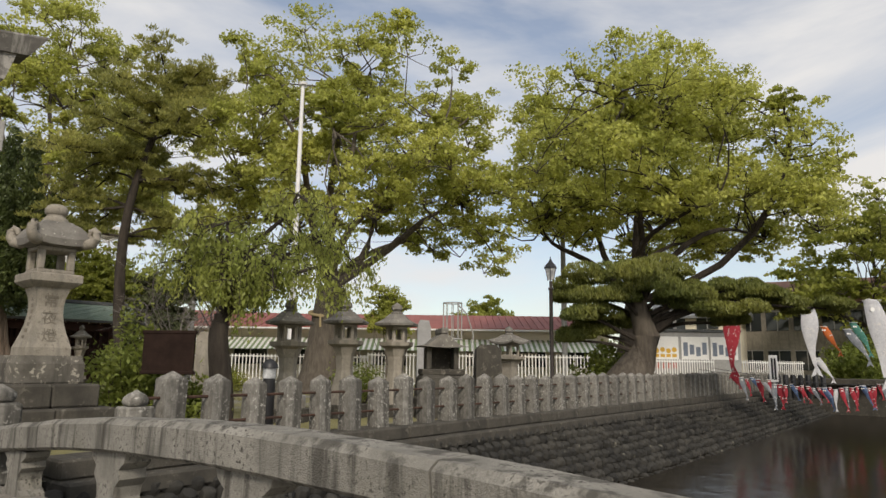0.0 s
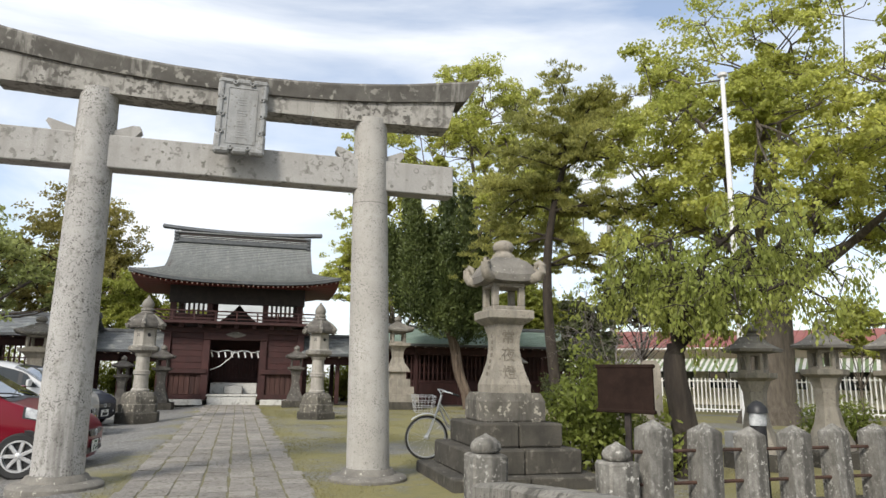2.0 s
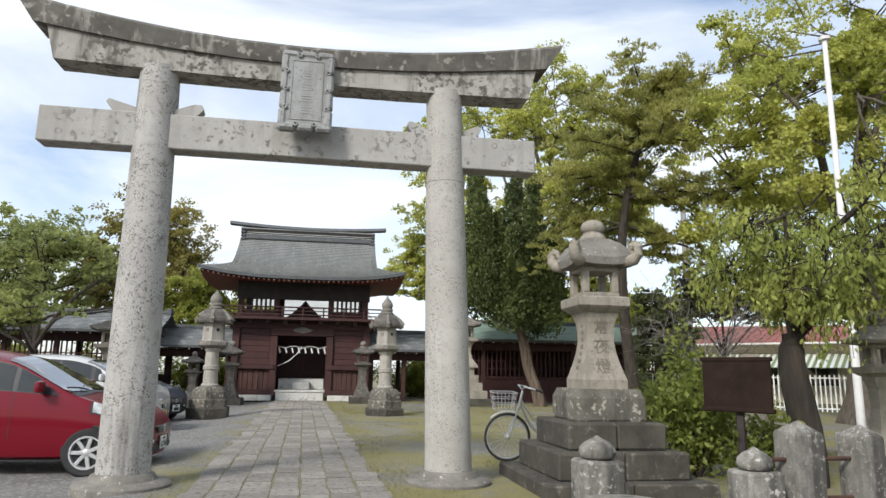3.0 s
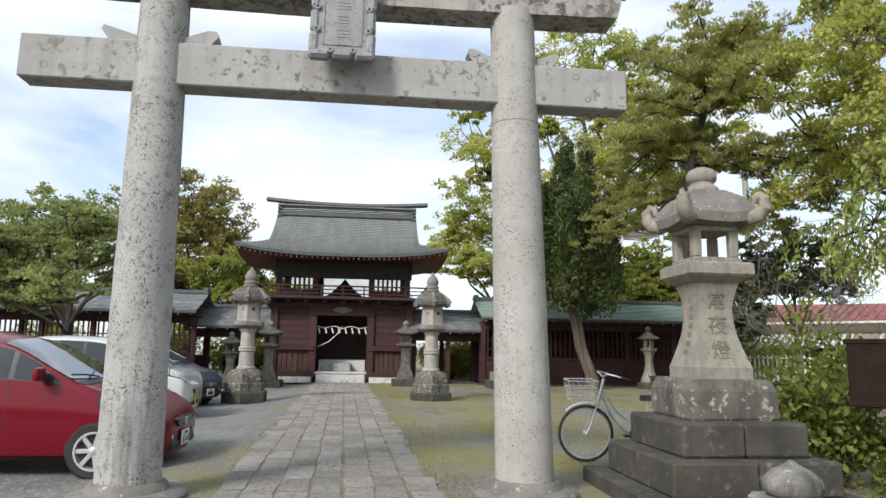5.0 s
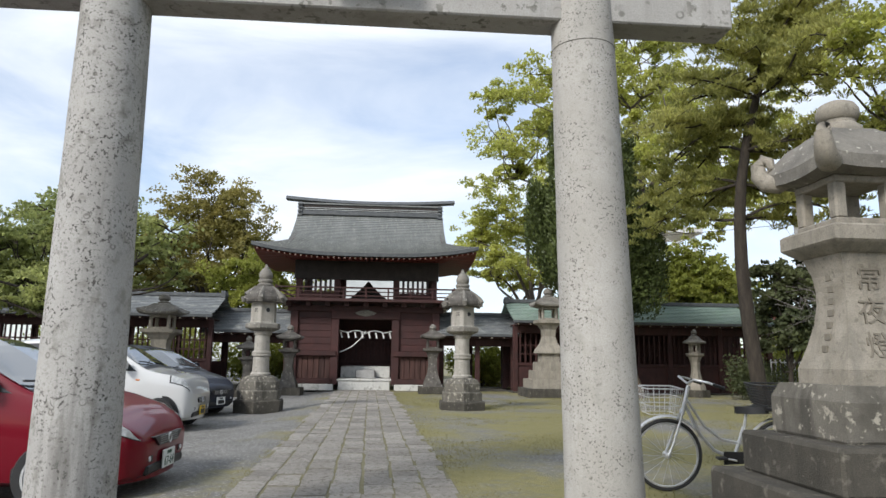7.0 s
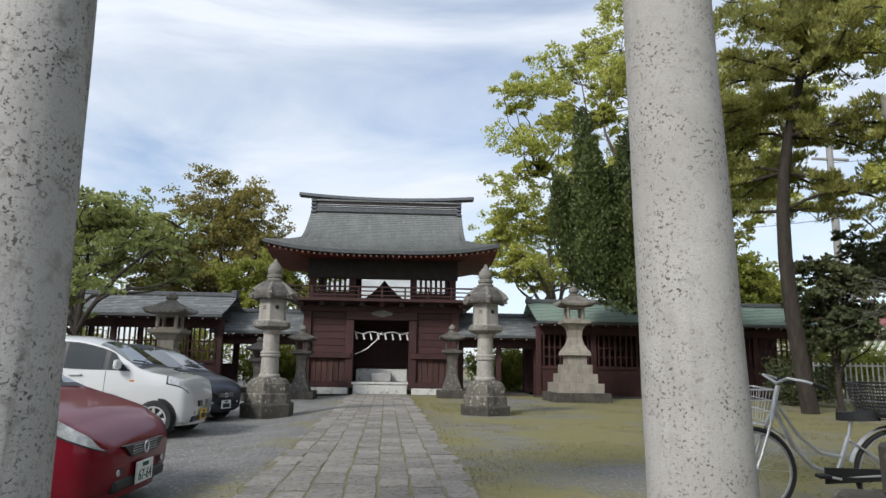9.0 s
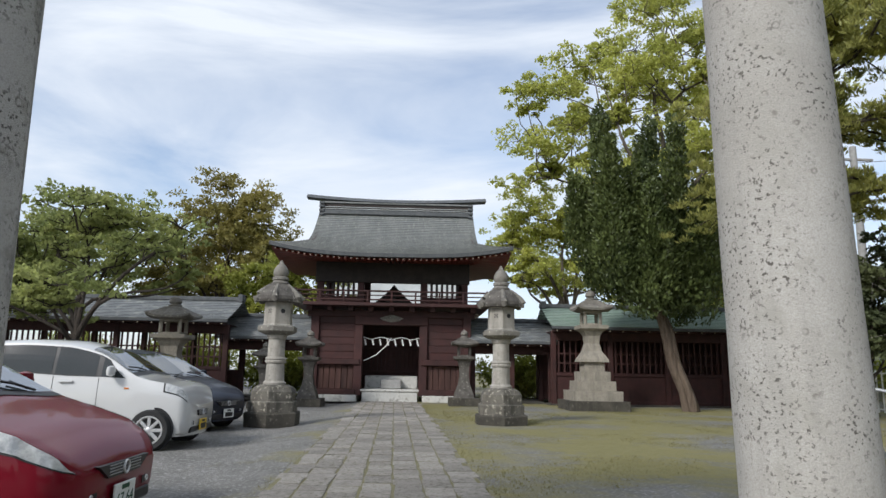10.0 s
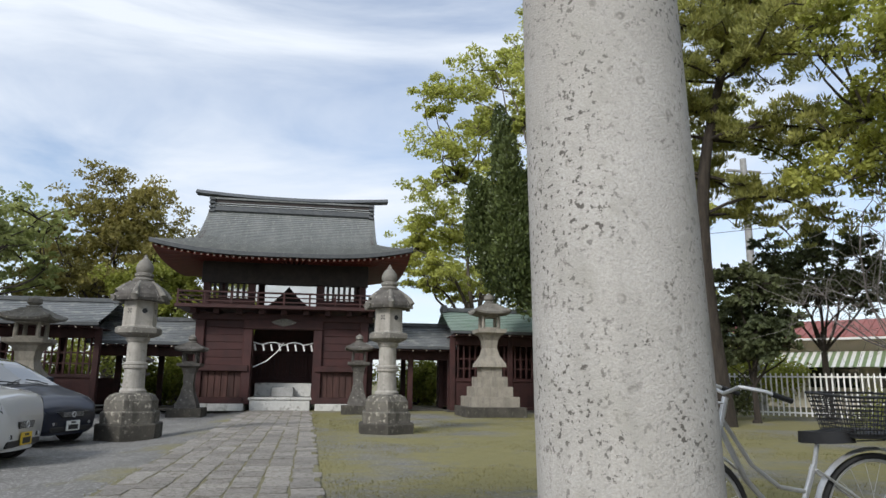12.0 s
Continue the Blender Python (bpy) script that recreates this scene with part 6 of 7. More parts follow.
def wheel(t, x, y, r, side, spokes=7):
    w_ = part("wheel", Shape().turned([(r * 0.66, -0.09), (r * 0.93, -0.095), (r, -0.06), (r, 0.02), (r * 0.93, 0.055), (r * 0.66, 0.05), (r * 0.64, -0.04)], 36), M_RUBBER, t, "black tyre", smooth=True, m=pose(x, y, r, 90 * side))
    part("rim", Shape().turned([(r * 0.70, -0.07), (r * 0.70, 0.054), (r * 0.63, 0.054), (r * 0.61, 0.008), (0.02, 0.004)], 32), M_STEEL, w_, "silver wheel rim", smooth=True)
    part("rim_well", Shape().turned([(r * 0.60, 0.010), (r * 0.60, 0.012)], 28), M_BLACK, w_)
    for i in range(spokes):
        sp = part("spoke", Shape().box(0.03, r * 0.64, -0.024, 0.024, 0.014, 0.046, 0.008), M_STEEL, w_)
        sp.matrix_basis = Matrix.Rotation(2 * math.pi * i / spokes, 4, "Z")
    part("hub", Shape().turned([(0.045, 0.012), (0.045, 0.045), (0.03, 0.052), (0.005, 0.053)], 16), M_STEEL, w_, smooth=True)


def car(label, x, y, paint, kind, turn=0.0, plate="", plate_m=None):
    """A car whose nose points to +x, its middle line at y; x is the nose."""
    if kind == "hatch":
        xs = [0, 0.05, 0.15, 0.38, 0.72, 0.92, 1.66, 2.15, 2.9, 3.5, 3.8, 3.9]
        belt = [0.53, 0.60, 0.68, 0.80, 0.90, 0.945, 1.0, 1.0, 1.03, 1.06, 1.0, 0.9]
        roof = [0.53, 0.60, 0.68, 0.80, 0.90, 0.97, 1.42, 1.515, 1.51, 1.42, 1.18, 0.95]
        width = [0.56, 0.68, 0.77, 0.825, 0.845, 0.847, 0.847, 0.847, 0.845, 0.835, 0.80, 0.72]
        low = [0.30, 0.22, 0.19] + [0.18] * 9
        wb, r, ws = (0.66, 3.20), 0.285, (0.94, 1.74)
    else:
        xs = [0, 0.04, 0.12, 0.35, 0.62, 0.78, 1.30, 1.75, 2.4, 3.0, 3.33, 3.395]
        belt = [0.64, 0.78, 0.88, 0.95, 0.99, 1.01, 1.02, 1.02, 1.06, 1.07, 1.05, 0.95]
        roof = [0.64, 0.78, 0.88, 0.95, 0.99, 1.05, 1.42, 1.55, 1.575, 1.55, 1.40, 1.03]
        width = [0.56, 0.66, 0.705, 0.727, 0.735, 0.737, 0.737, 0.737, 0.737, 0.73, 0.71, 0.66]
        low = [0.30, 0.22, 0.19] + [0.18] * 9
        wb, r, ws = (0.50, 2.92), 0.29, (0.86, 1.48)
    B = Body(xs, belt, roof, width, low, 0.14)
    t = thing("parked_car", label, "car", pose(x, y, LOT, 0, 0, 180 + turn))
    L = xs[-1]
    part("body", B.shell(), paint, t, smooth=True)
    for side in (-1, 1):
        part("windscreen", B.panel(ws[0], ws[1], 7.15, 9.0, side, 0.008, 8, 6), M_SCREEN, t, "sky-reflecting windscreen")
        part("cowl", B.panel(ws[0] - 0.07, ws[0] - 0.005, 7.1, 9.0, side, 0.006, 3, 6), M_BLACK, t, "black cowl under the windscreen")
        wa, wb_ = Vector(B.at(ws[0] + 0.0, 8.7 if side > 0 else 8.2, side, 0.02)), Vector(B.at(ws[0] + 0.10, 7.5 if side > 0 else 8.9, side, 0.03))
        part("wiper", Shape().tube([wa, wa.lerp(wb_, 0.5) + Vector((0, 0, 0.012)), wb_], 0.010, 6), M_BLACK, t, "black wiper")
        edges = [ws[0] + 0.12, ws[0] + 0.62, ws[0] + 0.68, L * 0.585, L * 0.60, L * 0.80] if kind == "hatch" else [ws[0] + 0.08, ws[0] + 0.42, ws[0] + 0.50, L * 0.575, L * 0.59, L * 0.86]
        part("window_surround", B.panel(edges[0] - 0.02, edges[5] + 0.03, 5.06, 6.86, side, 0.003, 14, 5, 0.28), M_BLACK, t, "black window surround")
        for k in range(3):
            part("side_window", B.panel(edges[2 * k], edges[2 * k + 1], 5.12, 6.80, side, 0.006, 8, 5, 0.28 if k == 0 else 0.0), M_GLASS, t, "dark side glass")
        for k, xd in enumerate((edges[1] + 0.03, edges[3] + 0.015)):
            part("door_seam", B.panel(xd - 0.004, xd + 0.004, 2.8, 5.0, side, 0.002, 1, 6), M_BLACK, t)
            hd = Vector(B.at(xd - 0.20 if k else xd + 0.75 * 0, 4.7, side, 0.02))
            part("door_handle", Shape().box(xd - 0.30 if k else L * 0.585 - 0.30, (xd - 0.12) if k else L * 0.585 - 0.12, hd.y - 0.018, hd.y + 0.018, hd.z - 0.014, hd.z + 0.014, 0.008), paint, t)
        # headlight, side marker, mirror
        if kind == "hatch":
            part("headlight_housing", B.panel(0.022, 0.69, 4.2, 5.42, side, 0.005, 12, 4, 0.10), M_BLACK, t, "dark headlight housing")
            part("headlight", B.panel(0.03, 0.66, 4.3, 5.35, side, 0.010, 12, 4, 0.10), M_LIGHT, t, "clear swept-back headlight", smooth=True)
        else:
            part("headlight_housing", B.panel(0.035, 0.365, 4.35, 5.66, side, 0.005, 8, 4, 0.06), M_BLACK, t, "dark headlight housing")
            part("headlight", B.panel(0.045, 0.34, 4.45, 5.6, side, 0.010, 8, 4, 0.06), M_LIGHT, t, "clear rounded headlight", smooth=True)
        mp = Vector(B.at(ws[0] + (0.32 if kind == "hatch" else 0.24), 5.3, side, 0.02))
        mir = part("mirror", Shape().turned([(0.02, -0.075), (0.075, -0.06), (0.085, 0.0), (0.07, 0.06), (0.02, 0.075)], 16, sx=0.65, sy=1.2), paint, t, "wing mirror", smooth=True, m=pose(mp.x, mp.y + side * 0.10, mp.z + 0.06))
        for wx in wb:
            arch = Vector(B.at(wx, 3.3, side))
            part("wheel_arch", Shape().turned([(r + 0.035, -0.02), (r + 0.035, 0.010), (r + 0.02, 0.014), (0.05, 0.014)], 32), M_BLACK, t, m=pose(wx, arch.y - side * 0.016, r + 0.01, 90 * -side))
            wheel(t, wx, arch.y + side * 0.022, r, -side, 7 if kind == "hatch" else 8)
    # nose: grille, lower intake, plate
    if kind == "hatch":
        g0, g1, z0, z1 = 0.25, 0.40, 0.47, 0.56
    else:
        g0, g1, z0, z1 = 0.20, 0.24, 0.47, 0.555
    gr = part("grille", Shape().loft([[(-0.022, -g0, z0), (-0.022, g0, z0), (-0.022, g1, z1), (-0.022, -g1, z1)], [(0.05, -g0, z0), (0.05, g0, z0), (0.05, g1, z1), (0.05, -g1, z1)]]), M_BLACK, t, "black mesh grille")
    for i in range(4):
        z = z0 + 0.018 + i * (z1 - z0 - 0.03) / 3
        part("grille_bar", Shape().box(-0.028, -0.020, -g0, g0, z - 0.004, z + 0.004, 0.002), M_CONC, gr)
    part("badge", Shape().ring((-0.03, 0.0, (z0 + z1) / 2), 0.042, 0.008, "x", 16, 6), M_STEEL, t, "chrome badge ring")
    for sgn in (-1, 1):
        fg = part("fog_recess", Shape().loft([[(-0.004, sgn * 0.36, 0.345), (0.002, sgn * 0.49, 0.35), (0.002, sgn * 0.49, 0.40), (-0.004, sgn * 0.36, 0.40)], [(0.10, sgn * 0.36, 0.345), (0.12, sgn * 0.49, 0.35), (0.12, sgn * 0.49, 0.40), (0.10, sgn * 0.36, 0.40)]]), M_BLACK, t, "dark fog lamp recess")
        part("fog_lamp", Shape().ring((-0.002, sgn * 0.44, 0.374), 0.018, 0.007, "x", 14, 6), M_STEEL, fg)
        part("bonnet_seam", B.panel(0.12, ws[0] - 0.08, 6.98, 7.02, sgn, 0.0025, 10, 1), M_BLACK, t)
        if kind == "van":
            part("side_marker", Shape().box(wb[0] + 0.36, wb[0] + 0.43, sgn * (B.at(wb[0] + 0.4, 4.3, 1)[1]) - 0.008, sgn * (B.at(wb[0] + 0.4, 4.3, 1)[1]) + 0.008, B.at(wb[0] + 0.4, 4.3, 1)[2], B.at(wb[0] + 0.4, 4.3, 1)[2] + 0.025, 0.005), M_MARKER, t, "orange side marker lamp")
    part("intake", Shape().box(-0.012, 0.06, -0.50, 0.50, 0.235, 0.33, 0.02), M_BLACK, t, "dark lower air intake")
    pl = part("number_plate", Shape().box(-0.035, -0.02, -0.165, 0.165, 0.25, 0.415, 0.006), plate_m or M_PLATE, t, "number plate")
    if plate:
        fc = bpy.data.curves.new("plate_number", "FONT")
        fc.body, fc.size, fc.align_x, fc.align_y, fc.extrude = plate, 0.115, "CENTER", "CENTER", 0.001
        tmp = bpy.data.objects.new("tmp", fc)
        scene.collection.objects.link(tmp)
        bpy.context.view_layer.update()
        me = bpy.data.meshes.new_from_object(tmp.evaluated_get(bpy.context.evaluated_depsgraph_get()))
        bpy.data.objects.remove(tmp)
        me.materials.clear()
        me.materials.append(M_GREEN)
        part("plate_number", me, None, pl, "green plate figures", m=pose(-0.037, 0, 0.305, 90, 0, -90))
    else:
        part("plate_marking", Shape().box(-0.037, -0.035, -0.12, 0.12, 0.27, 0.35, 0.0005), M_BLACK, pl, "illegible dark plate figures")
    part("plate_marking", Shape().box(-0.037, -0.035, -0.06, 0.06, 0.37, 0.40, 0.0005), M_GREEN if plate else M_BLACK, pl)
    part("bumper_lip", Shape().loft([[(0.0 + 0.25 * (abs(yy) / 0.75) ** 3, yy, 0.19), (0.0 + 0.25 * (abs(yy) / 0.75) ** 3, yy, 0.25), (0.3, yy, 0.25), (0.3, yy, 0.19)] for yy in np.linspace(-0.66, 0.66, 9)]), paint, t)
    for side in (-1, 1):
        part("wiper", Shape().tube([B.at(ws[0] + 0.02, 8.3, side, 0.02), B.at(ws[0] + 0.10, 8.9 if side > 0 else 8.5, side, 0.03)], 0.008, 5), M_BLACK, t)
    return t


car("shiny red hatchback parked beside the torii", -1.77, 2.28, M_CAR_RED, "hatch", 0.0, "67-64")
car("pearl white small van parked on the gravel", -3.06, 8.2, M_CAR_WHITE, "van", 0.0, "", M_PLATE_Y)
car("dark blue hatchback parked by a stone lantern", -3.35, 10.75, M_CAR_BLUE, "hatch", -18.0)


# ---- bicycle leaning by the pedestal ----
def bicycle(x, y, rz):
    t = thing("bicycle", "silver city bicycle with a wire front basket on its stand", "bicycle", pose(x, y, 0, 3, 0, rz))
    R = 0.335
    for wx, lab in ((0.0, "front wheel"), (1.10, "rear wheel")):
        w_ = part("wheel", Shape().ring((0, 0, 0), R - 0.018, 0.018, "y", 40, 8), M_RUBBER, t, lab, smooth=True, m=pose(wx, 0, R))
        part("rim", Shape().ring((0, 0, 0), R - 0.042, 0.011, "y", 40, 6), M_STEEL, w_, smooth=True)
        part("hub", Shape().turned([(0.02, -0.05), (0.03, -0.045), (0.02, 0), (0.03, 0.045), (0.02, 0.05)], 10), M_STEEL, w_, smooth=True, m=pose(0, 0, 0, 90))
        for i in range(18):
            A = 2 * math.pi * i / 18
            part("spoke", Shape().tube([(0.02 * math.cos(A + 0.6), 0.03 * (-1) ** i, 0.02 * math.sin(A + 0.6)), ((R - 0.045) * math.cos(A), 0, (R - 0.045) * math.sin(A))], 0.0016, 4), M_STEEL, w_)
        mud = [((R + 0.03) * math.cos(A), 0, (R + 0.03) * math.sin(A)) for A in np.linspace(0.35 if wx else 0.75, 2.9 if wx else 2.3, 14)]
        part("mudguard", Shape().loft([[(p[0], -0.028, p[2] - 0.012), (p[0] * 1.01, 0, p[2] * 1.01), (p[0], 0.028, p[2] - 0.012), (p[0], 0, p[2] - 0.006)] for p in mud]), M_STEEL, t, smooth=True, m=pose(wx, 0, R))
    tubes = [("fork", [(0.0, 0.05, R), (0.05, 0.05, 0.45), (0.16, 0.03, 0.76)], 0.011), ("fork", [(0.0, -0.05, R), (0.05, -0.05, 0.45), (0.16, -0.03, 0.76)], 0.011),
             ("head_tube", [(0.155, 0, 0.72), (0.22, 0, 0.98)], 0.019), ("down_tube", [(0.18, 0, 0.80), (0.32, 0, 0.52), (0.45, 0, 0.38), (0.63, 0, 0.31)], 0.017),
             ("down_tube", [(0.19, 0, 0.86), (0.36, 0, 0.60), (0.52, 0, 0.48), (0.69, 0, 0.45)], 0.013), ("seat_tube", [(0.63, 0, 0.30), (0.735, 0, 0.60)], 0.017),
             ("seat_post", [(0.735, 0, 0.58), (0.765, 0, 0.73)], 0.013), ("chain_stay", [(0.63, 0.05, 0.31), (1.10, 0.06, R)], 0.009), ("chain_stay", [(0.63, -0.05, 0.31), (1.10, -0.06, R)], 0.009),
             ("seat_stay", [(0.73, 0.03, 0.58), (1.10, 0.06, R)], 0.008), ("seat_stay", [(0.73, -0.03, 0.58), (1.10, -0.06, R)], 0.008),
             ("handlebar", [(0.42, 0.27, 0.99), (0.30, 0.27, 1.03), (0.20, 0.20, 1.05), (0.21, 0.0, 1.00), (0.20, -0.20, 1.05), (0.30, -0.27, 1.03), (0.42, -0.27, 0.99)], 0.011),
             ("stand", [(1.10, 0.08, R), (1.16, 0.10, 0.01)], 0.009), ("stand", [(1.10, -0.08, R), (1.16, -0.10, 0.01)], 0.009)]
    for n_, p_, r_ in tubes:
        part(n_, Shape().tube(p_, r_, 8), M_STEEL, t, smooth=True)
    for sgn in (-1, 1):
        part("grip", Shape().tube([(0.34, sgn * 0.27, 1.017), (0.45, sgn * 0.27, 0.98)], 0.016, 8), M_BLACK, t, "black rubber grip")
    part("saddle", Shape().loft([[(px_, -w_, 0.725 + dz), (px_, w_, 0.725 + dz), (px_, w_ * 0.8, 0.79 + dz), (px_, -w_ * 0.8, 0.79 + dz)] for px_, w_, dz in ((0.66, 0.02, 0.0), (0.72, 0.035, 0.0), (0.80, 0.06, 0.0), (0.88, 0.10, 0.01), (0.94, 0.09, 0.01))]), M_BLACK, t, "black saddle", smooth=True)
    part("chain_case", Shape().loft([[(0.52, -0.06, 0.26), (0.52, -0.06, 0.38), (0.52, -0.04, 0.38), (0.52, -0.04, 0.26)], [(1.14, -0.06, 0.30), (1.14, -0.06, 0.37), (1.14, -0.04, 0.37), (1.14, -0.04, 0.30)]]), M_BLACK, t)
    part("crank", Shape().tube([(0.63, -0.07, 0.30), (0.47, -0.08, 0.33)], 0.010, 6), M_STEEL, t)
    part("pedal", Shape().box(0.42, 0.51, -0.17, -0.09, 0.32, 0.345, 0.005), M_BLACK, t)
    part("rear_rack", Shape().tube([(0.82, 0.06, 0.74), (1.25, 0.06, 0.75), (1.25, -0.06, 0.75), (0.82, -0.06, 0.74)], 0.006, 6), M_STEEL, t)
    rb = part("rear_basket", Shape().box(0.90, 1.22, -0.155, 0.155, 0.765, 0.79, 0.005), M_BLACK, t, "black mesh rear basket")
    for j in range(9):
        z = 0.79 + 0.026 * j
        hx, hy = 0.16 + 0.26 * (z - 0.78), 0.155 + 0.20 * (z - 0.78)
        part("basket_wire", Shape().tube([(1.06 - hx, -hy, z), (1.06 + hx, -hy, z), (1.06 + hx, hy, z), (1.06 - hx, hy, z), (1.06 - hx, -hy, z)], 0.008 if j == 8 else 0.004, 5), M_BLACK, rb)
    for i in range(17):
        f = -1 + i / 8
        for sy in (-1, 1):
            part("basket_wire", Shape().tube([(1.06 + 0.16 * f, 0.155 * sy, 0.78), (1.06 + 0.217 * f, 0.199 * sy, 1.0)], 0.003, 4), M_BLACK, rb)
            part("basket_wire", Shape().tube([(1.06 + 0.16 * sy, 0.155 * f, 0.78), (1.06 + 0.217 * sy, 0.199 * f, 1.0)], 0.003, 4), M_BLACK, rb)
    bk = part("basket", Shape().ring((0, 0, 0), 0.001, 0.0005, "z", 6, 4), M_STEEL, t, "silver wire basket")
    for z, k in ((0.72, 0.78), (0.80, 0.84), (0.88, 0.92), (0.96, 1.0)):
        q = [(-0.06 + sx * 0.17 * k, sy * 0.17 * k, z) for sx, sy in ((-1, -1), (1, -1), (1, 1), (-1, 1), (-1, -1))]
        part("basket_wire", Shape().tube(q, 0.004 if z < 0.95 else 0.006, 5), M_STEEL, bk)
    for i in range(7):
        f = -1 + i / 3
        for sx, sy in ((f, -1), (f, 1), (-1, f), (1, f)):
            part("basket_wire", Shape().tube([(-0.06 + sx * 0.17 * 0.78, sy * 0.17 * 0.78, 0.72), (-0.06 + sx * 0.17, sy * 0.17, 0.96)], 0.0022, 4), M_STEEL, bk)
    return t


bicycle(2.99, 1.80, -4)

# ---- poles, lamps, boards ----
def pole(name, label, category, x, y, h, r0, r1, m_, extra=None):
    t = thing(name, label, category, pose(x, y, 0))
    part("shaft", Shape().tube([(0, 0, -0.1), (0, 0, h * 0.5), (0, 0, h)], [r0, (r0 + r1) / 2, r1], 14), m_, t, smooth=True)
    return t


fp = pole("flagpole", "tall pale flagpole with a round truck on top", "flagpole", 9.6, 2.8, 7.65, 0.075, 0.045, M_POLE)
part("truck", Shape().turned([(0.05, 7.62), (0.10, 7.64), (0.11, 7.70), (0.04, 7.73), (0.01, 7.75)], 16), M_POLE, fp, "flat pole cap", smooth=True)
part("base", Shape().box(-0.3, 0.3, -0.3, 0.3, -0.02, 0.3, 0.02), M_CONC, fp)
up = pole("utility_pole", "tall round concrete utility pole", "utility pole", 18.1, 23.0, 10.5, 0.19, 0.13, M_CONC)
part("crossarm", Shape().box(-0.8, 0.8, -0.05, 0.05, 9.9, 10.0, 0.01), M_CONC, up)
up2 = pole("utility_pole", "slim grey utility pole behind the pond", "utility pole", 26.5, 5.7, 8.0, 0.14, 0.10, M_CONC)
part("collar", Shape().turned([(0.16, 4.0), (0.16, 4.3)], 14), M_CONC, up2)
up3 = pole("utility_pole", "slim grey utility pole with an aerial", "utility pole", 41, 6.5, 7.2, 0.13, 0.09, M_CONC)
part("aerial", Shape().box(-0.5, 0.5, -0.02, 0.02, 6.7, 6.74, 0.005), M_STEEL, up3)
for a_, b_ in (((11.0, 30.0, 7.6), (26.5, 5.7, 6.9)), ((26.5, 5.7, 7.4), (41, 6.5, 6.8)), ((18.1, 23, 9.8), (26.5, 5.7, 7.6))):
    w_ = thing("overhead_wire", "thin dark overhead wire between poles", "wire")
    p, q = Vector(a_), Vector(b_)
    part("cable", Shape().tube([p.lerp(q, i / 10) - Vector((0, 0, 0.5 * math.sin(math.pi * i / 10))) for i in range(11)], 0.012, 4), M_BLACK, w_)

sl = thing("street_lamp", "dark lantern-headed street lamp on a slim post", "street lamp", pose(15.0, -0.75, 0))
part("post", Shape().turned([(0.14, -0.05), (0.14, 0.5), (0.10, 0.55), (0.055, 0.7), (0.045, 2.9), (0.075, 2.95), (0.04, 3.0), (0.04, 3.15)], 16), M_BLACKW, sl, "dark lamp post", smooth=True)
part("lantern_glass", Shape().turned([(0.075, 3.18), (0.13, 3.48)], 6), M_LIGHT, sl, "frosted lamp glass")
part("lantern_cap", Shape().turned([(0.16, 3.48), (0.15, 3.52), (0.06, 3.64), (0.02, 3.72), (0.01, 3.78)], 6), M_BLACK, sl, "black lamp cap")
for i in range(6):
    A = 2 * math.pi * (i + 0.5) / 6
    part("lantern_bar", Shape().tube([(0.085 * math.cos(A), 0.085 * math.sin(A), 3.17), (0.15 * math.cos(A), 0.15 * math.sin(A), 3.49)], 0.010, 5), M_BLACK, sl)

gl = thing("garden_lamp", "short black garden lamp behind the fence", "garden lamp", pose(5.25, -2.75, 0))
part("post", Shape().turned([(0.075, 0), (0.075, 0.82)], 16), M_BLACK, gl, smooth=True)
part("head", Shape().turned([(0.085, 0.82), (0.085, 0.94)], 16), M_LIGHT, gl, "frosted lamp head", smooth=True)
part("cap", Shape().turned([(0.10, 0.94), (0.095, 0.99), (0.05, 1.04), (0.01, 1.06)], 16), M_BLACK, gl, "black cap", smooth=True)

nb = thing("notice_board", "back of a dark brown notice board on a post", "notice board", pose(4.97, -0.72, 0, 0, 0, -56))
part("panel", Shape().box(-0.38, 0.38, -0.025, 0.025, 0.87, 1.41, 0.01), M_BOARD, nb)
part("frame", Shape().box(-0.40, 0.40, -0.035, 0.035, 1.39, 1.44, 0.01), M_BOARD, nb)
part("frame", Shape().box(-0.40, 0.40, -0.035, 0.035, 0.83, 0.88, 0.01), M_BOARD, nb)
part("post", Shape().box(-0.04, 0.04, 0.026, 0.08, 0, 1.38, 0.008), M_BLACKW, nb)


# ---- buildings beyond the pond ----
def rotated(x, y, rz):
    return pose(x, y, 0, 0, 0, rz)


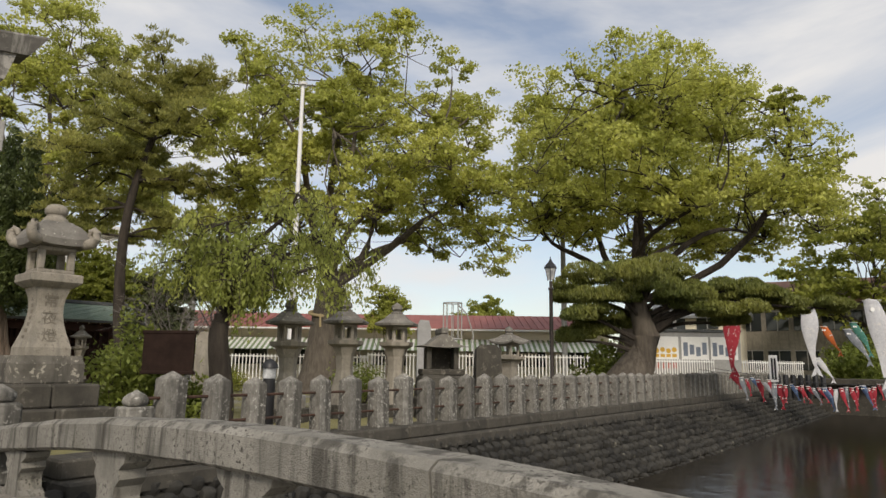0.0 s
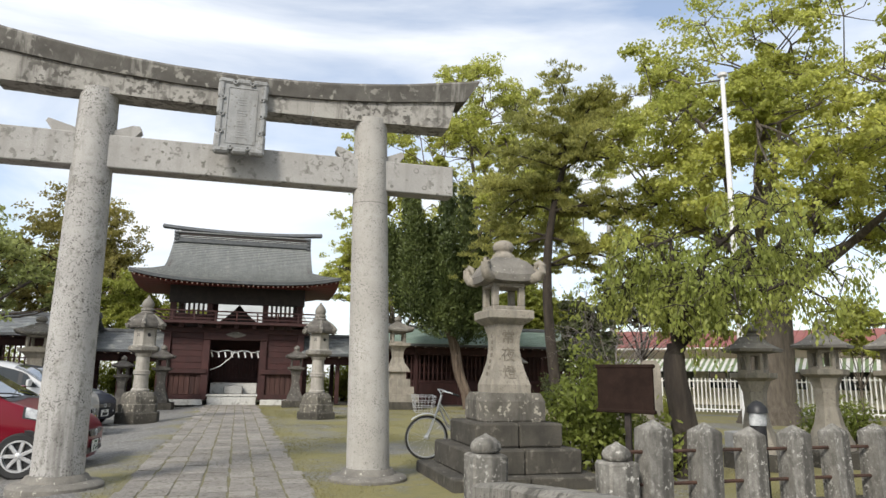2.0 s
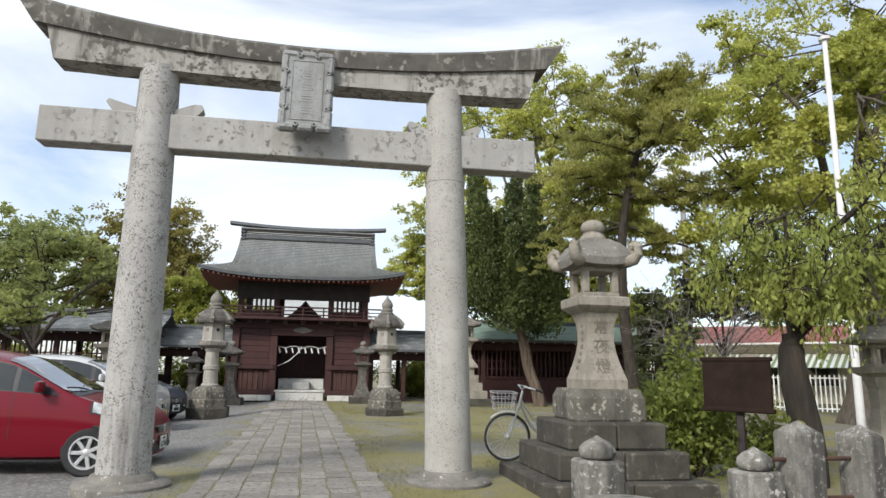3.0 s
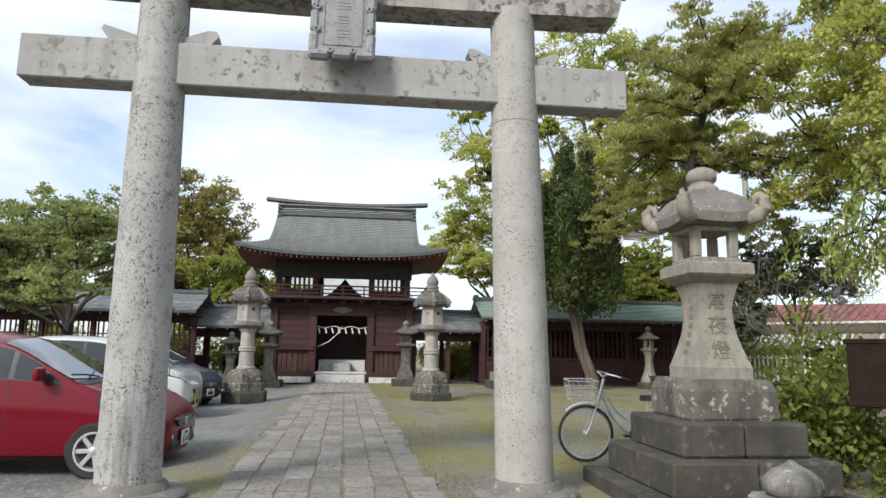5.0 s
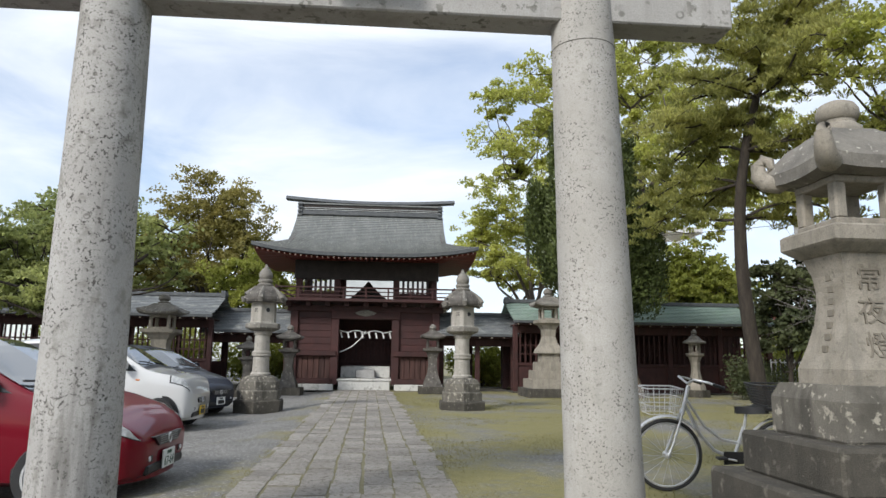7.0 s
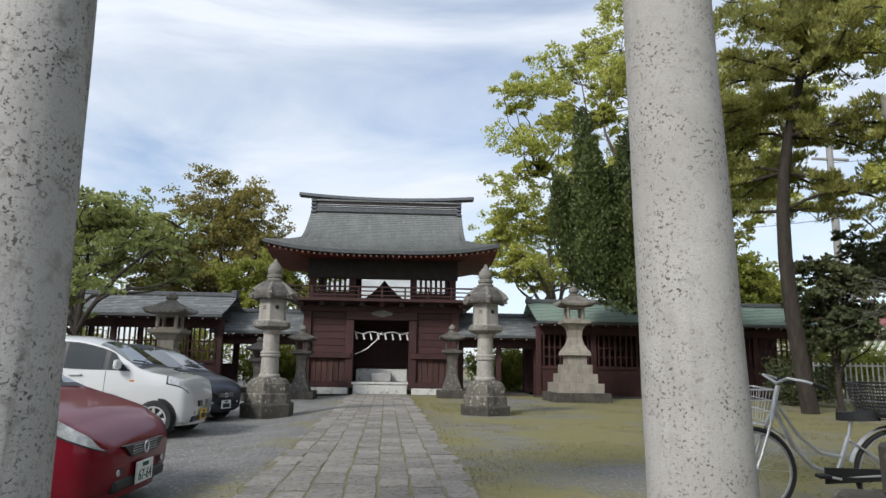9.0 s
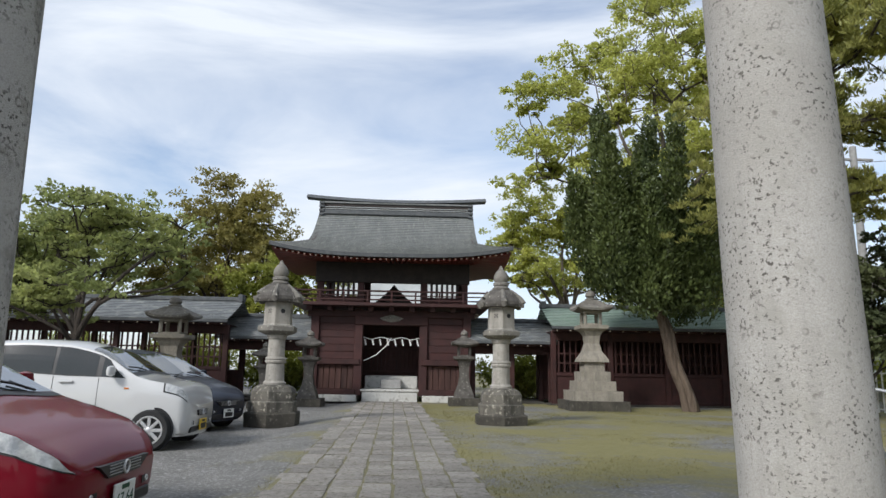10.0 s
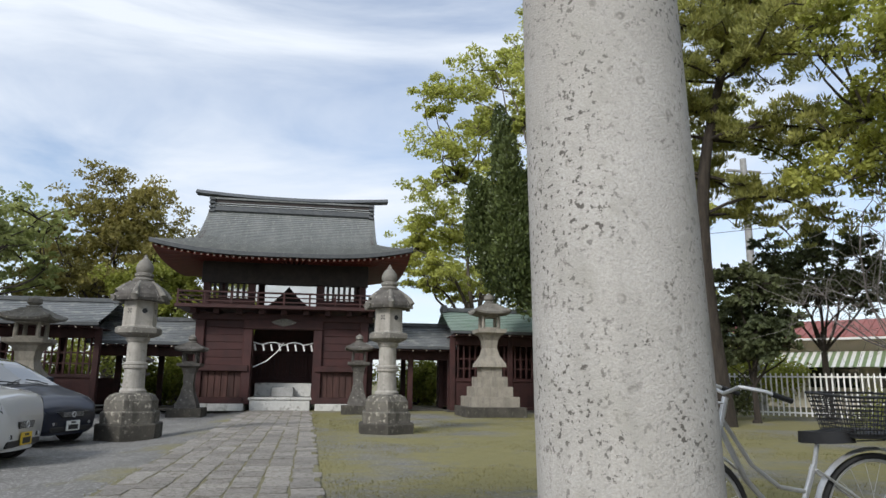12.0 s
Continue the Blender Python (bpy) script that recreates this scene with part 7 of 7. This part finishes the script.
def school():
    t = thing("school_building", "long low cream building with a red tin roof and striped awnings", "building", rotated(20.0, 28.6, -49))
    P = lambda n, s, m_, lab="": part(n, s, m_, t, lab)
    L = 26.0
    P("wall", Shape().box(0, L, 0, 7, 0, 3.0, 0.02), M_PLASTER, "cream plaster wall")
    for sgn in (0, 1):
        ya, yb = (-0.7, 3.5) if not sgn else (7.7, 3.5)
        P("roof", Shape().loft([[(x, ya, 3.0), (x, ya, 3.1), (x, yb, 4.15), (x, yb, 4.05)] for x in np.linspace(-0.5, L + 0.5, 12)]), M_ROOF_RED, "faded red tin roof")
    for i in range(66):
        x = -0.4 + i * 0.41
        P("roof_rib", Shape().loft([[(x, -0.71, 3.10), (x + 0.04, -0.71, 3.10), (x + 0.04, -0.71, 3.14), (x, -0.71, 3.14)], [(x, 3.4, 4.13), (x + 0.04, 3.4, 4.13), (x + 0.04, 3.4, 4.17), (x, 3.4, 4.17)]]), M_ROOF_RED)
    P("gutter", Shape().box(-0.5, L + 0.5, -0.80, -0.70, 2.95, 3.05, 0.01), M_WHITE)
    for i in range(9):
        x = 1.0 + i * 2.75
        w_ = P("window", Shape().box(x, x + 2.0, -0.04, 0.02, 0.9, 2.1, 0.01), M_GLASS, "dark window")
        for q in (x, x + 1.0, x + 2.0):
            part("window_frame", Shape().box(q - 0.03, q + 0.03, -0.07, -0.03, 0.88, 2.12, 0.005), M_WHITE, w_)
    for i in range(160):
        x = 0.3 + i * 0.156
        P("awning_stripe", Shape().loft([[(x, -0.1, 2.45), (x + 0.153, -0.1, 2.45), (x + 0.153, -0.1, 2.48), (x, -0.1, 2.48)], [(x, -1.8, 1.75), (x + 0.153, -1.8, 1.75), (x + 0.153, -1.8, 1.78), (x, -1.8, 1.78)]]), M_AWN if i % 2 else M_WHITE)
    return t


M_AWN = mat("green_awning", (0.20, 0.27, 0.13), (0.25, 0.32, 0.17), rough=0.7, bump=0)
school()


def picket_fence(label, a_, b_, h):
    t = thing("white_fence", label, "fence")
    a_, b_ = Vector(a_), Vector(b_)
    L = (b_ - a_).length
    d = (b_ - a_).normalized()
    rz = math.degrees(math.atan2(d.y, d.x))
    me = Shape().box(-0.022, 0.022, -0.012, 0.012, 0.12, h, 0.004).mesh("picket", M_WHITE)
    n = int(L / 0.145)
    for i in range(n):
        p = a_ + d * (i * L / n)
        ob = part("picket", me, None, t)
        ob.matrix_basis = pose(p.x, p.y, 0, 0, 0, rz)
    for z in (0.2, h - 0.12):
        r = part("rail", Shape().box(0, L, -0.018, 0.018, z, z + 0.045, 0.004), M_WHITE, t)
        r.matrix_basis = pose(a_.x, a_.y, 0, 0, 0, rz)
    return t


picket_fence("white metal picket fence of the school yard", (13.2, 17.4, 0), (19.4, 10.8, 0), 1.35)
picket_fence("white metal picket fence of the school yard", (19.4, 10.8, 0), (27.0, 2.6, 0), 1.45)
picket_fence("white metal picket fence by the pond road", (27.4, 2.2, 0), (36.5, -1.6, 0), 1.35)


def cage():
    t = thing("climbing_frame", "grey caged playground ladder", "climbing frame", pose(16.5, 3.8, 0) @ Matrix.Diagonal((0.72, 0.72, 0.9, 1)))
    for i in range(10):
        A = 2 * math.pi * i / 10
        part("bar", Shape().tube([(0.42 * math.cos(A), 0.42 * math.sin(A), 2.0), (0.42 * math.cos(A), 0.42 * math.sin(A), 3.25)], 0.02, 6), M_CONC, t)
    for z in (2.0, 3.25):
        part("hoop", Shape().ring((0, 0, z), 0.42, 0.022, "z", 24, 6), M_CONC, t, smooth=True)
    part("arch", Shape().tube([(0.4, 0, 3.2), (0.75, -0.2, 2.9), (0.95, -0.4, 2.2), (1.0, -0.5, 0)], 0.03, 6), M_CONC, t)
    for x in (-0.3, 0.3):
        part("leg", Shape().tube([(x, 0.2, 2.1), (x * 3, 0.4, 0)], 0.03, 6), M_CONC, t)
    return t


cage()


def mural():
    t = thing("mural_wall", "grey boundary wall with painted picture panels", "wall", pose(29.0, 2.9, 0, 0, 0, -49))
    part("wall", Shape().box(0, 4.1, 0, 0.2, 0, 2.55, 0.02), M_CONC, t)
    part("cap", Shape().box(-0.05, 4.15, -0.06, 0.26, 2.55, 2.68, 0.02), M_ROOF_EDGE, t, "dark wall coping")
    y_m = mat("yellow_paint", (0.62, 0.36, 0.05), (0.68, 0.42, 0.07), rough=0.8, bump=0)
    r_m = mat("red_paint", (0.42, 0.10, 0.07), (0.48, 0.13, 0.09), rough=0.8, bump=0)
    b_m = mat("slate_blue_paint", (0.16, 0.19, 0.24), (0.2, 0.23, 0.28), rough=0.8, bump=0)
    for i, x in enumerate((0.12, 1.45, 2.75)):
        pn = part("panel", Shape().box(x, x + 1.2, -0.02, 0.004, 1.35, 2.35, 0.005), M_WHITE, t, "white painted panel")
        for k in range(4):
            if i == 0:
                part("painted_blob", Shape().turned([(0.11, -0.004), (0.11, 0.004)], 14), y_m, pn, m=pose(x + 0.22 + 0.26 * k, -0.025, 1.72 + 0.05 * (k % 2), 90))
                part("painted_bar", Shape().box(x + 0.12 + 0.26 * k, x + 0.32 + 0.26 * k, -0.027, -0.02, 1.44, 1.58, 0.002), y_m, pn)
            else:
                part("painted_bar", Shape().box(x + 0.08 + 0.28 * k, x + 0.28 + 0.28 * k, -0.027, -0.02, 1.5 + 0.07 * (k % 2), 2.1 - 0.1 * (k % 3), 0.002), b_m, pn)
    for k in range(4):
        part("painted_bar", Shape().box(0.3 + 0.25 * k, 0.45 + 0.25 * k, -0.012, -0.002, 0.95, 1.2, 0.002), r_m, t, "red lettering bars")
    return t


mural()


def house(label, x, y, rz, w_, d, h, ridge, wall_m, roof_m, windows=4, flat=False):
    t = thing("house", label, "house", rotated(x, y, rz))
    part("wall", Shape().box(0, w_, 0, d, 0, h, 0.02), wall_m, t)
    part("roof", Shape().prism([(-0.5, h - 0.1), (-0.5, h + 0.06), (d / 2, ridge), (d + 0.5, h + 0.06), (d + 0.5, h - 0.1)], "x", -0.5, w_ + 0.5), roof_m, t)
    for i in range(windows):
        q = 0.5 + i * (w_ - 1) / windows
        for z in ([0.9] if h < 4 else [0.9, 3.4]):
            wn = part("window", Shape().box(q, q + 1.3, -0.05, 0.02, z, z + 1.2, 0.01), M_GLASS, t, "dark window")
            part("window_frame", Shape().box(q - 0.05, q + 1.35, -0.08, -0.04, z + 1.2, z + 1.27, 0.005), M_CONC, wn)
            part("window_frame", Shape().box(q + 0.62, q + 0.68, -0.08, -0.04, z, z + 1.2, 0.005), M_CONC, wn)
    return t


M_TILE = mat("brown_roof_tile", (0.16, 0.085, 0.065), (0.23, 0.125, 0.095), scale=2, rough=0.8, bump=0.3)
house("cream gabled house behind the mural wall", 43.0, 8.5, -80, 5, 6, 4.2, 5.9, M_PLASTER, M_ROOF_GREY, 2)
house("brown-roofed two-storeyed house beyond the pond", 47.0, 5.0, -80, 9, 7, 5.2, 7.0, M_LANT, M_TILE, 5)
house("far low house with a grey roof", 60, 44, -49, 14, 8, 4.5, 6.2, M_PLASTER, M_ROOF_GREY, 5)
house("far low house with a red roof behind the trees", 30, 50, -30, 16, 8, 4.5, 6.0, M_PLASTER, M_ROOF_RED, 5)


def tower():
    t = thing("steel_lattice_tower", "pale steel lattice transmission tower behind the trees", "tower", pose(22.0, 46.0, 0))
    H, w0, w1 = 11.0, 2.2, 1.5
    leg = lambda sx, sy, z: (sx * (w0 + (w1 - w0) * z / H), sy * (w0 + (w1 - w0) * z / H), z)
    c = [(-1, -1), (1, -1), (1, 1), (-1, 1)]
    for sx, sy in c:
        part("leg", Shape().tube([leg(sx, sy, 0), leg(sx, sy, H)], 0.09, 5), M_POLE, t)
    zs = np.linspace(0, H, 8)
    for z0, z1 in zip(zs, zs[1:]):
        for i in range(4):
            a_, b_ = c[i], c[(i + 1) % 4]
            part("brace", Shape().tube([leg(*a_, z0), leg(*b_, z1)], 0.05, 4), M_POLE, t)
            part("brace", Shape().tube([leg(*b_, z0), leg(*a_, z1)], 0.05, 4), M_POLE, t)
            part("strut", Shape().tube([leg(*a_, z1), leg(*b_, z1)], 0.05, 4), M_POLE, t)
    part("platform", Shape().box(-2.0, 2.0, -2.0, 2.0, H, H + 0.5, 0.03), M_POLE, t)
    return t


tower()


# ---- straw rope round the great camphor ----
tr = thing("tree_rope", "thick straw rope round the camphor trunk", "rope", pose(15.6, 9.1, 0))
pts_r = [(0.49 * math.cos(A), 0.49 * math.sin(A), 2.75 + 0.12 * math.sin(A + 0.5)) for A in np.linspace(0, 2 * math.pi, 25)]
part("rope", Shape().tube(pts_r, 0.055, 8), M_ROPE, tr, smooth=True)
for k in range(3):
    part("tassel", Shape().tube([(-0.42 + 0.2 * k, -0.36 - 0.1 * (k == 1), 2.70), (-0.42 + 0.2 * k, -0.38 - 0.1 * (k == 1), 2.25)], [0.03, 0.045], 6), M_ROPE, tr)


# ---- carp streamers over the pond ----
def carp_mat(name, c1, c2):
    return mat(name, c1, c2, scale=9, rough=0.75, bump=0.1, fine=25, spots=(0.75, 0.73, 0.70), spot_scale=12, spot_lo=0.60, spot_hi=0.64, translucent=0.3)


CARP = {"red": carp_mat("red_cloth", (0.42, 0.03, 0.05), (0.50, 0.06, 0.08)), "white": carp_mat("white_cloth", (0.62, 0.62, 0.64), (0.74, 0.74, 0.75)),
        "orange": carp_mat("orange_cloth", (0.60, 0.13, 0.03), (0.68, 0.2, 0.05)), "grey": carp_mat("grey_cloth", (0.20, 0.22, 0.25), (0.32, 0.34, 0.36)),
        "green": carp_mat("green_cloth", (0.06, 0.22, 0.17), (0.1, 0.3, 0.24)), "blue": carp_mat("blue_cloth", (0.10, 0.16, 0.30), (0.16, 0.24, 0.40))}


def carp(colour, x, y, z, length, lean, rz, seed):
    """A limp cloth carp hanging from its mouth ring."""
    rng = np.random.default_rng(seed)
    t = thing("carp_streamer", colour + " cloth carp streamer hanging limp over the pond", "carp streamer", pose(x, y, z, 0, 0, rz), "carp streamers")
    rings = []
    for i in range(11):
        u = i / 10
        w_ = length * (0.10 + 0.05 * math.sin(math.pi * min(1, u * 1.3))) * (1 - 0.72 * max(0, u - 0.35) / 0.65)
        cx, cz = length * u * math.sin(lean) + 0.03 * length * math.sin(5 * u + seed), -length * u * math.cos(lean)
        rings.append([(cx + w_ * math.cos(A), 0.45 * w_ * math.sin(A) * (1.2 - u), cz + 0.25 * w_ * math.sin(2 * A + seed)) for A in np.linspace(0, 2 * math.pi, 13)[:-1]])
    part("body", Shape().loft(rings), CARP[colour], t, smooth=True)
    ex, ez = length * math.sin(lean), -length * math.cos(lean)
    for sgn in (-1, 1):
        part("tail_fin", Shape().prism([(ex, ez + 0.06 * length), (ex + sgn * 0.10 * length, ez - 0.16 * length), (ex + sgn * 0.02 * length, ez - 0.12 * length), (ex - sgn * 0.03 * length, ez - 0.01 * length)], "y", -0.006, 0.006), CARP[colour], t)
    part("mouth_ring", Shape().ring((0, 0, 0), 0.11 * length, 0.008, "z", 16, 5), M_WHITE, t, "white mouth ring")
    for sgn in (-1, 1):
        e_ = Vector((sgn * 0.035 * length, -0.055 * length, -0.12 * length))
        part("eye", Shape().turned([(0.030 * length, -0.004), (0.030 * length, 0.004)], 12), M_WHITE, t, "white round eye", m=pose(e_.x, e_.y, e_.z, 90))
    return t


F2, R2 = Vector((0.754, 0.656, 0)), Vector((0.656, -0.754, 0))


def over_pond(side, depth, z):
    """A place over the pond, by distance along and across the view down the water."""
    p = Vector((0.34, -9.83, 0)) + depth * (F2 + R2 * side)
    return p.x, p.y, z


big = [("red", 0.428, 20, 2.72, 1.75, 0.05), ("white", 0.545, 21, 2.95, 1.9, 0.10), ("orange", 0.568, 21.5, 2.35, 0.95, 0.55), ("white", 0.556, 21.2, 1.35, 0.8, 0.6), ("grey", 0.605, 22, 2.3, 1.2, 0.55), ("green", 0.615, 22.4, 2.55, 1.1, 0.45), ("white", 0.645, 20, 3.05, 2.3, 0.12)]
for i, (c_, s_, d_, z_, L_, lean_) in enumerate(big):
    carp(c_, *over_pond(s_, d_, z_), L_, lean_, -49, i)
cols = ["red", "red", "grey", "red", "blue", "red", "white", "red", "grey", "red", "red", "blue", "red"]
rs = random.Random(9)
for i in range(30):
    f_ = i / 29
    carp(cols[i % 13], *over_pond(0.425 + 0.235 * f_, 19 + 3.5 * rs.random(), 0.78 - 0.40 * math.sin(math.pi * f_) * 0.6 - 0.25 * f_ + 0.1 * rs.random()), 0.42 + 0.22 * rs.random(), rs.uniform(-0.1, 0.75), -49 + rs.uniform(-30, 30), 20 + i)
for z0, z1, s0, s1 in ((3.1, 3.15, 0.30, 0.70), (0.95, 0.55, 0.38, 0.70), (1.0, 0.5, 0.40, 0.70)):
    ln = thing("streamer_line", "thin line from which carp streamers hang", "line")
    a_, b_ = Vector(over_pond(s0, 20, z0)), Vector(over_pond(s1, 21, z1))
    part("cord", Shape().tube([a_.lerp(b_, k / 8) - Vector((0, 0, 0.15 * math.sin(math.pi * k / 8))) for k in range(9)], 0.008, 4), M_BLACK, ln)

sgn_t = thing("warning_sign", "small white sign with dark illegible lines", "sign", pose(*over_pond(0.49, 23, 0.0), 0, 0, -41))
part("panel", Shape().box(-0.16, 0.16, -0.015, 0.015, 0.55, 1.45, 0.005), M_WHITE, sgn_t)
for k in range(2):
    part("writing_bar", Shape().box(-0.09 + 0.11 * k, -0.02 + 0.11 * k, -0.02, -0.014, 0.65, 1.35, 0.002), M_BLACK, sgn_t)
part("post", Shape().box(-0.03, 0.03, 0.015, 0.05, 0, 1.4, 0.005), M_CONC, sgn_t)
for i in range(8):
    bp = thing("black_post", "short black post by the pond", "post", pose(*over_pond(0.485 + 0.011 * i, 23.5, 0.0)), "black posts by the pond")
    part("shaft", Shape().turned([(0.09, 0), (0.09, 0.75), (0.07, 0.80)], 12), M_BLACK, bp, smooth=True)

# ---- flagstones of the path ----
rng_s = random.Random(3)
slab_me = Shape().box(-0.5, 0.5, -0.5, 0.5, 0, 1, 0.03).mesh("flagstone", M_SLAB)
lanes = (-1.02, -0.74, -0.45, -0.155, 0.14, 0.43, 0.72, 1.02)
far_v, far_f = [], []
slab_box = Shape().box(-0.5, 0.5, -0.5, 0.5, 0, 1, 0.03)
for k, (a_, b_) in enumerate(zip(lanes, lanes[1:])):
    y = -3.25 - 0.2 * rng_s.random()
    while y < 20.9:
        d_ = rng_s.uniform(0.26, 0.50)
        edge_in = rng_s.uniform(-0.05, 0.07)
        lo_x, hi_x = a_ + 0.003 + (edge_in if k == 0 else rng_s.uniform(-0.004, 0.022)), b_ - 0.003 - (edge_in if k == 6 else rng_s.uniform(-0.004, 0.022))
        yc = y + d_ / 2
        m = pose(axis_x(yc) + (lo_x + hi_x) / 2, yc, -0.02, rng_s.uniform(-0.4, 0.4), rng_s.uniform(-0.5, 0.5), 1.8 + rng_s.uniform(-2.2, 2.2)) @ Matrix.Diagonal((hi_x - lo_x, d_ - 0.008 - rng_s.uniform(0, 0.012), 0.034 + rng_s.uniform(0, 0.010), 1))
        if yc < 12.0:
            ob = part("flagstone", slab_me, None, path_ob)
            ob.matrix_basis = m
        else:
            n = len(far_v)
            far_v += [tuple(m @ Vector(p)) for p in slab_box.v]
            far_f += [tuple(i + n for i in q) for q in slab_box.f]
        y += d_
far_me = bpy.data.meshes.new("flagstones")
far_me.from_pydata(far_v, [], far_f)
far_me.materials.append(M_SLAB_FAR)
tagged(part("flagstones", far_me, None, path_ob, "worn grey flagstones laid in lanes"), kind="stuff")

# ---- cobbles of the pond bank ----
bank_ob = bpy.data.objects["embankment"]
stones = []
for k in range(3):
    rr = random.Random(k)
    s = Shape()
    rings = [[(0.5 * w_ * math.cos(2 * math.pi * j / 7) * rr.uniform(0.85, 1.1), 0.5 * w_ * math.sin(2 * math.pi * j / 7) * rr.uniform(0.85, 1.1), z) for j in range(7)] for w_, z in ((0.95, -0.25), (1.0, 0.1), (0.72, 0.36), (0.2, 0.47))]
    s.loft(rings)
    stones.append(s)
stone_me = [s.mesh("cobble", M_COBBLE_P, smooth=True) for s in stones]
rest_v, rest_f = [], []
made = 0
for row in range(9):
    x = 2.45 + 0.1 * rng_s.random()
    while x < 32.5:
        big_ = 0.17 + 0.06 * rng_s.random() + 0.003 * x
        yy = fence_y(x) - 0.33 - row * 0.165 + rng_s.uniform(-0.02, 0.02)
        u = (fence_y(x) - 0.25 - yy) / 1.5
        zz = -0.10 + u * (WATER - 0.05) + 0.02 * rng_s.random()
        m = pose(x, yy, zz, 28 + rng_s.uniform(-8, 8), rng_s.uniform(-8, 8), rng_s.uniform(0, 360) * 0 + rng_s.uniform(-20, 20)) @ Matrix.Diagonal((big_, 0.185, rng_s.uniform(0.20, 0.27), 1))
        k = rng_s.randrange(3)
        if 3.0 < x < 9.5 and made < 300:
            ob = part("cobble", stone_me[k], None, bank_ob)
            ob.matrix_basis = m
            made += 1
        else:
            n = len(rest_v)
            rest_v += [tuple(m @ Vector(p)) for p in stones[k].v]
            rest_f += [tuple(i + n for i in q) for q in stones[k].f]
        x += big_ * 0.96
rest = bpy.data.meshes.new("cobbles")
rest.from_pydata(rest_v, [], rest_f)
rest.materials.append(M_COBBLE)
tagged(part("cobbles", rest, None, bank_ob, "dark mossy cobbles set in rows"), kind="stuff")

# ---- short grass and moss tufts along the path and over the courtyard ----
rng_g = np.random.default_rng(77)
n_g = 90000
gx, gy = rng_g.uniform(1.0, 11.0, n_g), rng_g.uniform(-2.6, 19.5, n_g)
edge = rng_g.random(n_g) < 0.07
gx = np.where(edge, 0.05 - 0.031 * gy + np.where(rng_g.random(n_g) < 0.6, 1.04, -1.06) + rng_g.normal(size=n_g) * 0.24, gx)
keep = np.array([edge[i] or noise.noise(Vector((gx[i] * 0.5, gy[i] * 0.5, 3.0))) + 0.5 * noise.noise(Vector((gx[i] * 1.9, gy[i] * 1.9, 8.0))) > 0.10 for i in range(n_g)])
keep &= (np.abs(gx - (0.05 - 0.031 * gy)) > 1.0) & (gy > -2.4) & ((gx > -1.5) | (gy > 1)) & (gx > -2.4)
gp = np.stack([gx, gy, np.zeros(n_g)], axis=1)[keep]
gp[:, 2] = np.where(gp[:, 0] < -1.2, -0.03, 0.012)
gv, gf = leaf_cloud(rng_g, gp, 0.032, 5.0, 0.0, droop=-0.6)
tagged(part("grass", array_mesh("grass", gv, gf, L_GRASS), None, None, "short dry yellow-green grass and moss tufts on gravel"), "", "grass", kind="stuff")
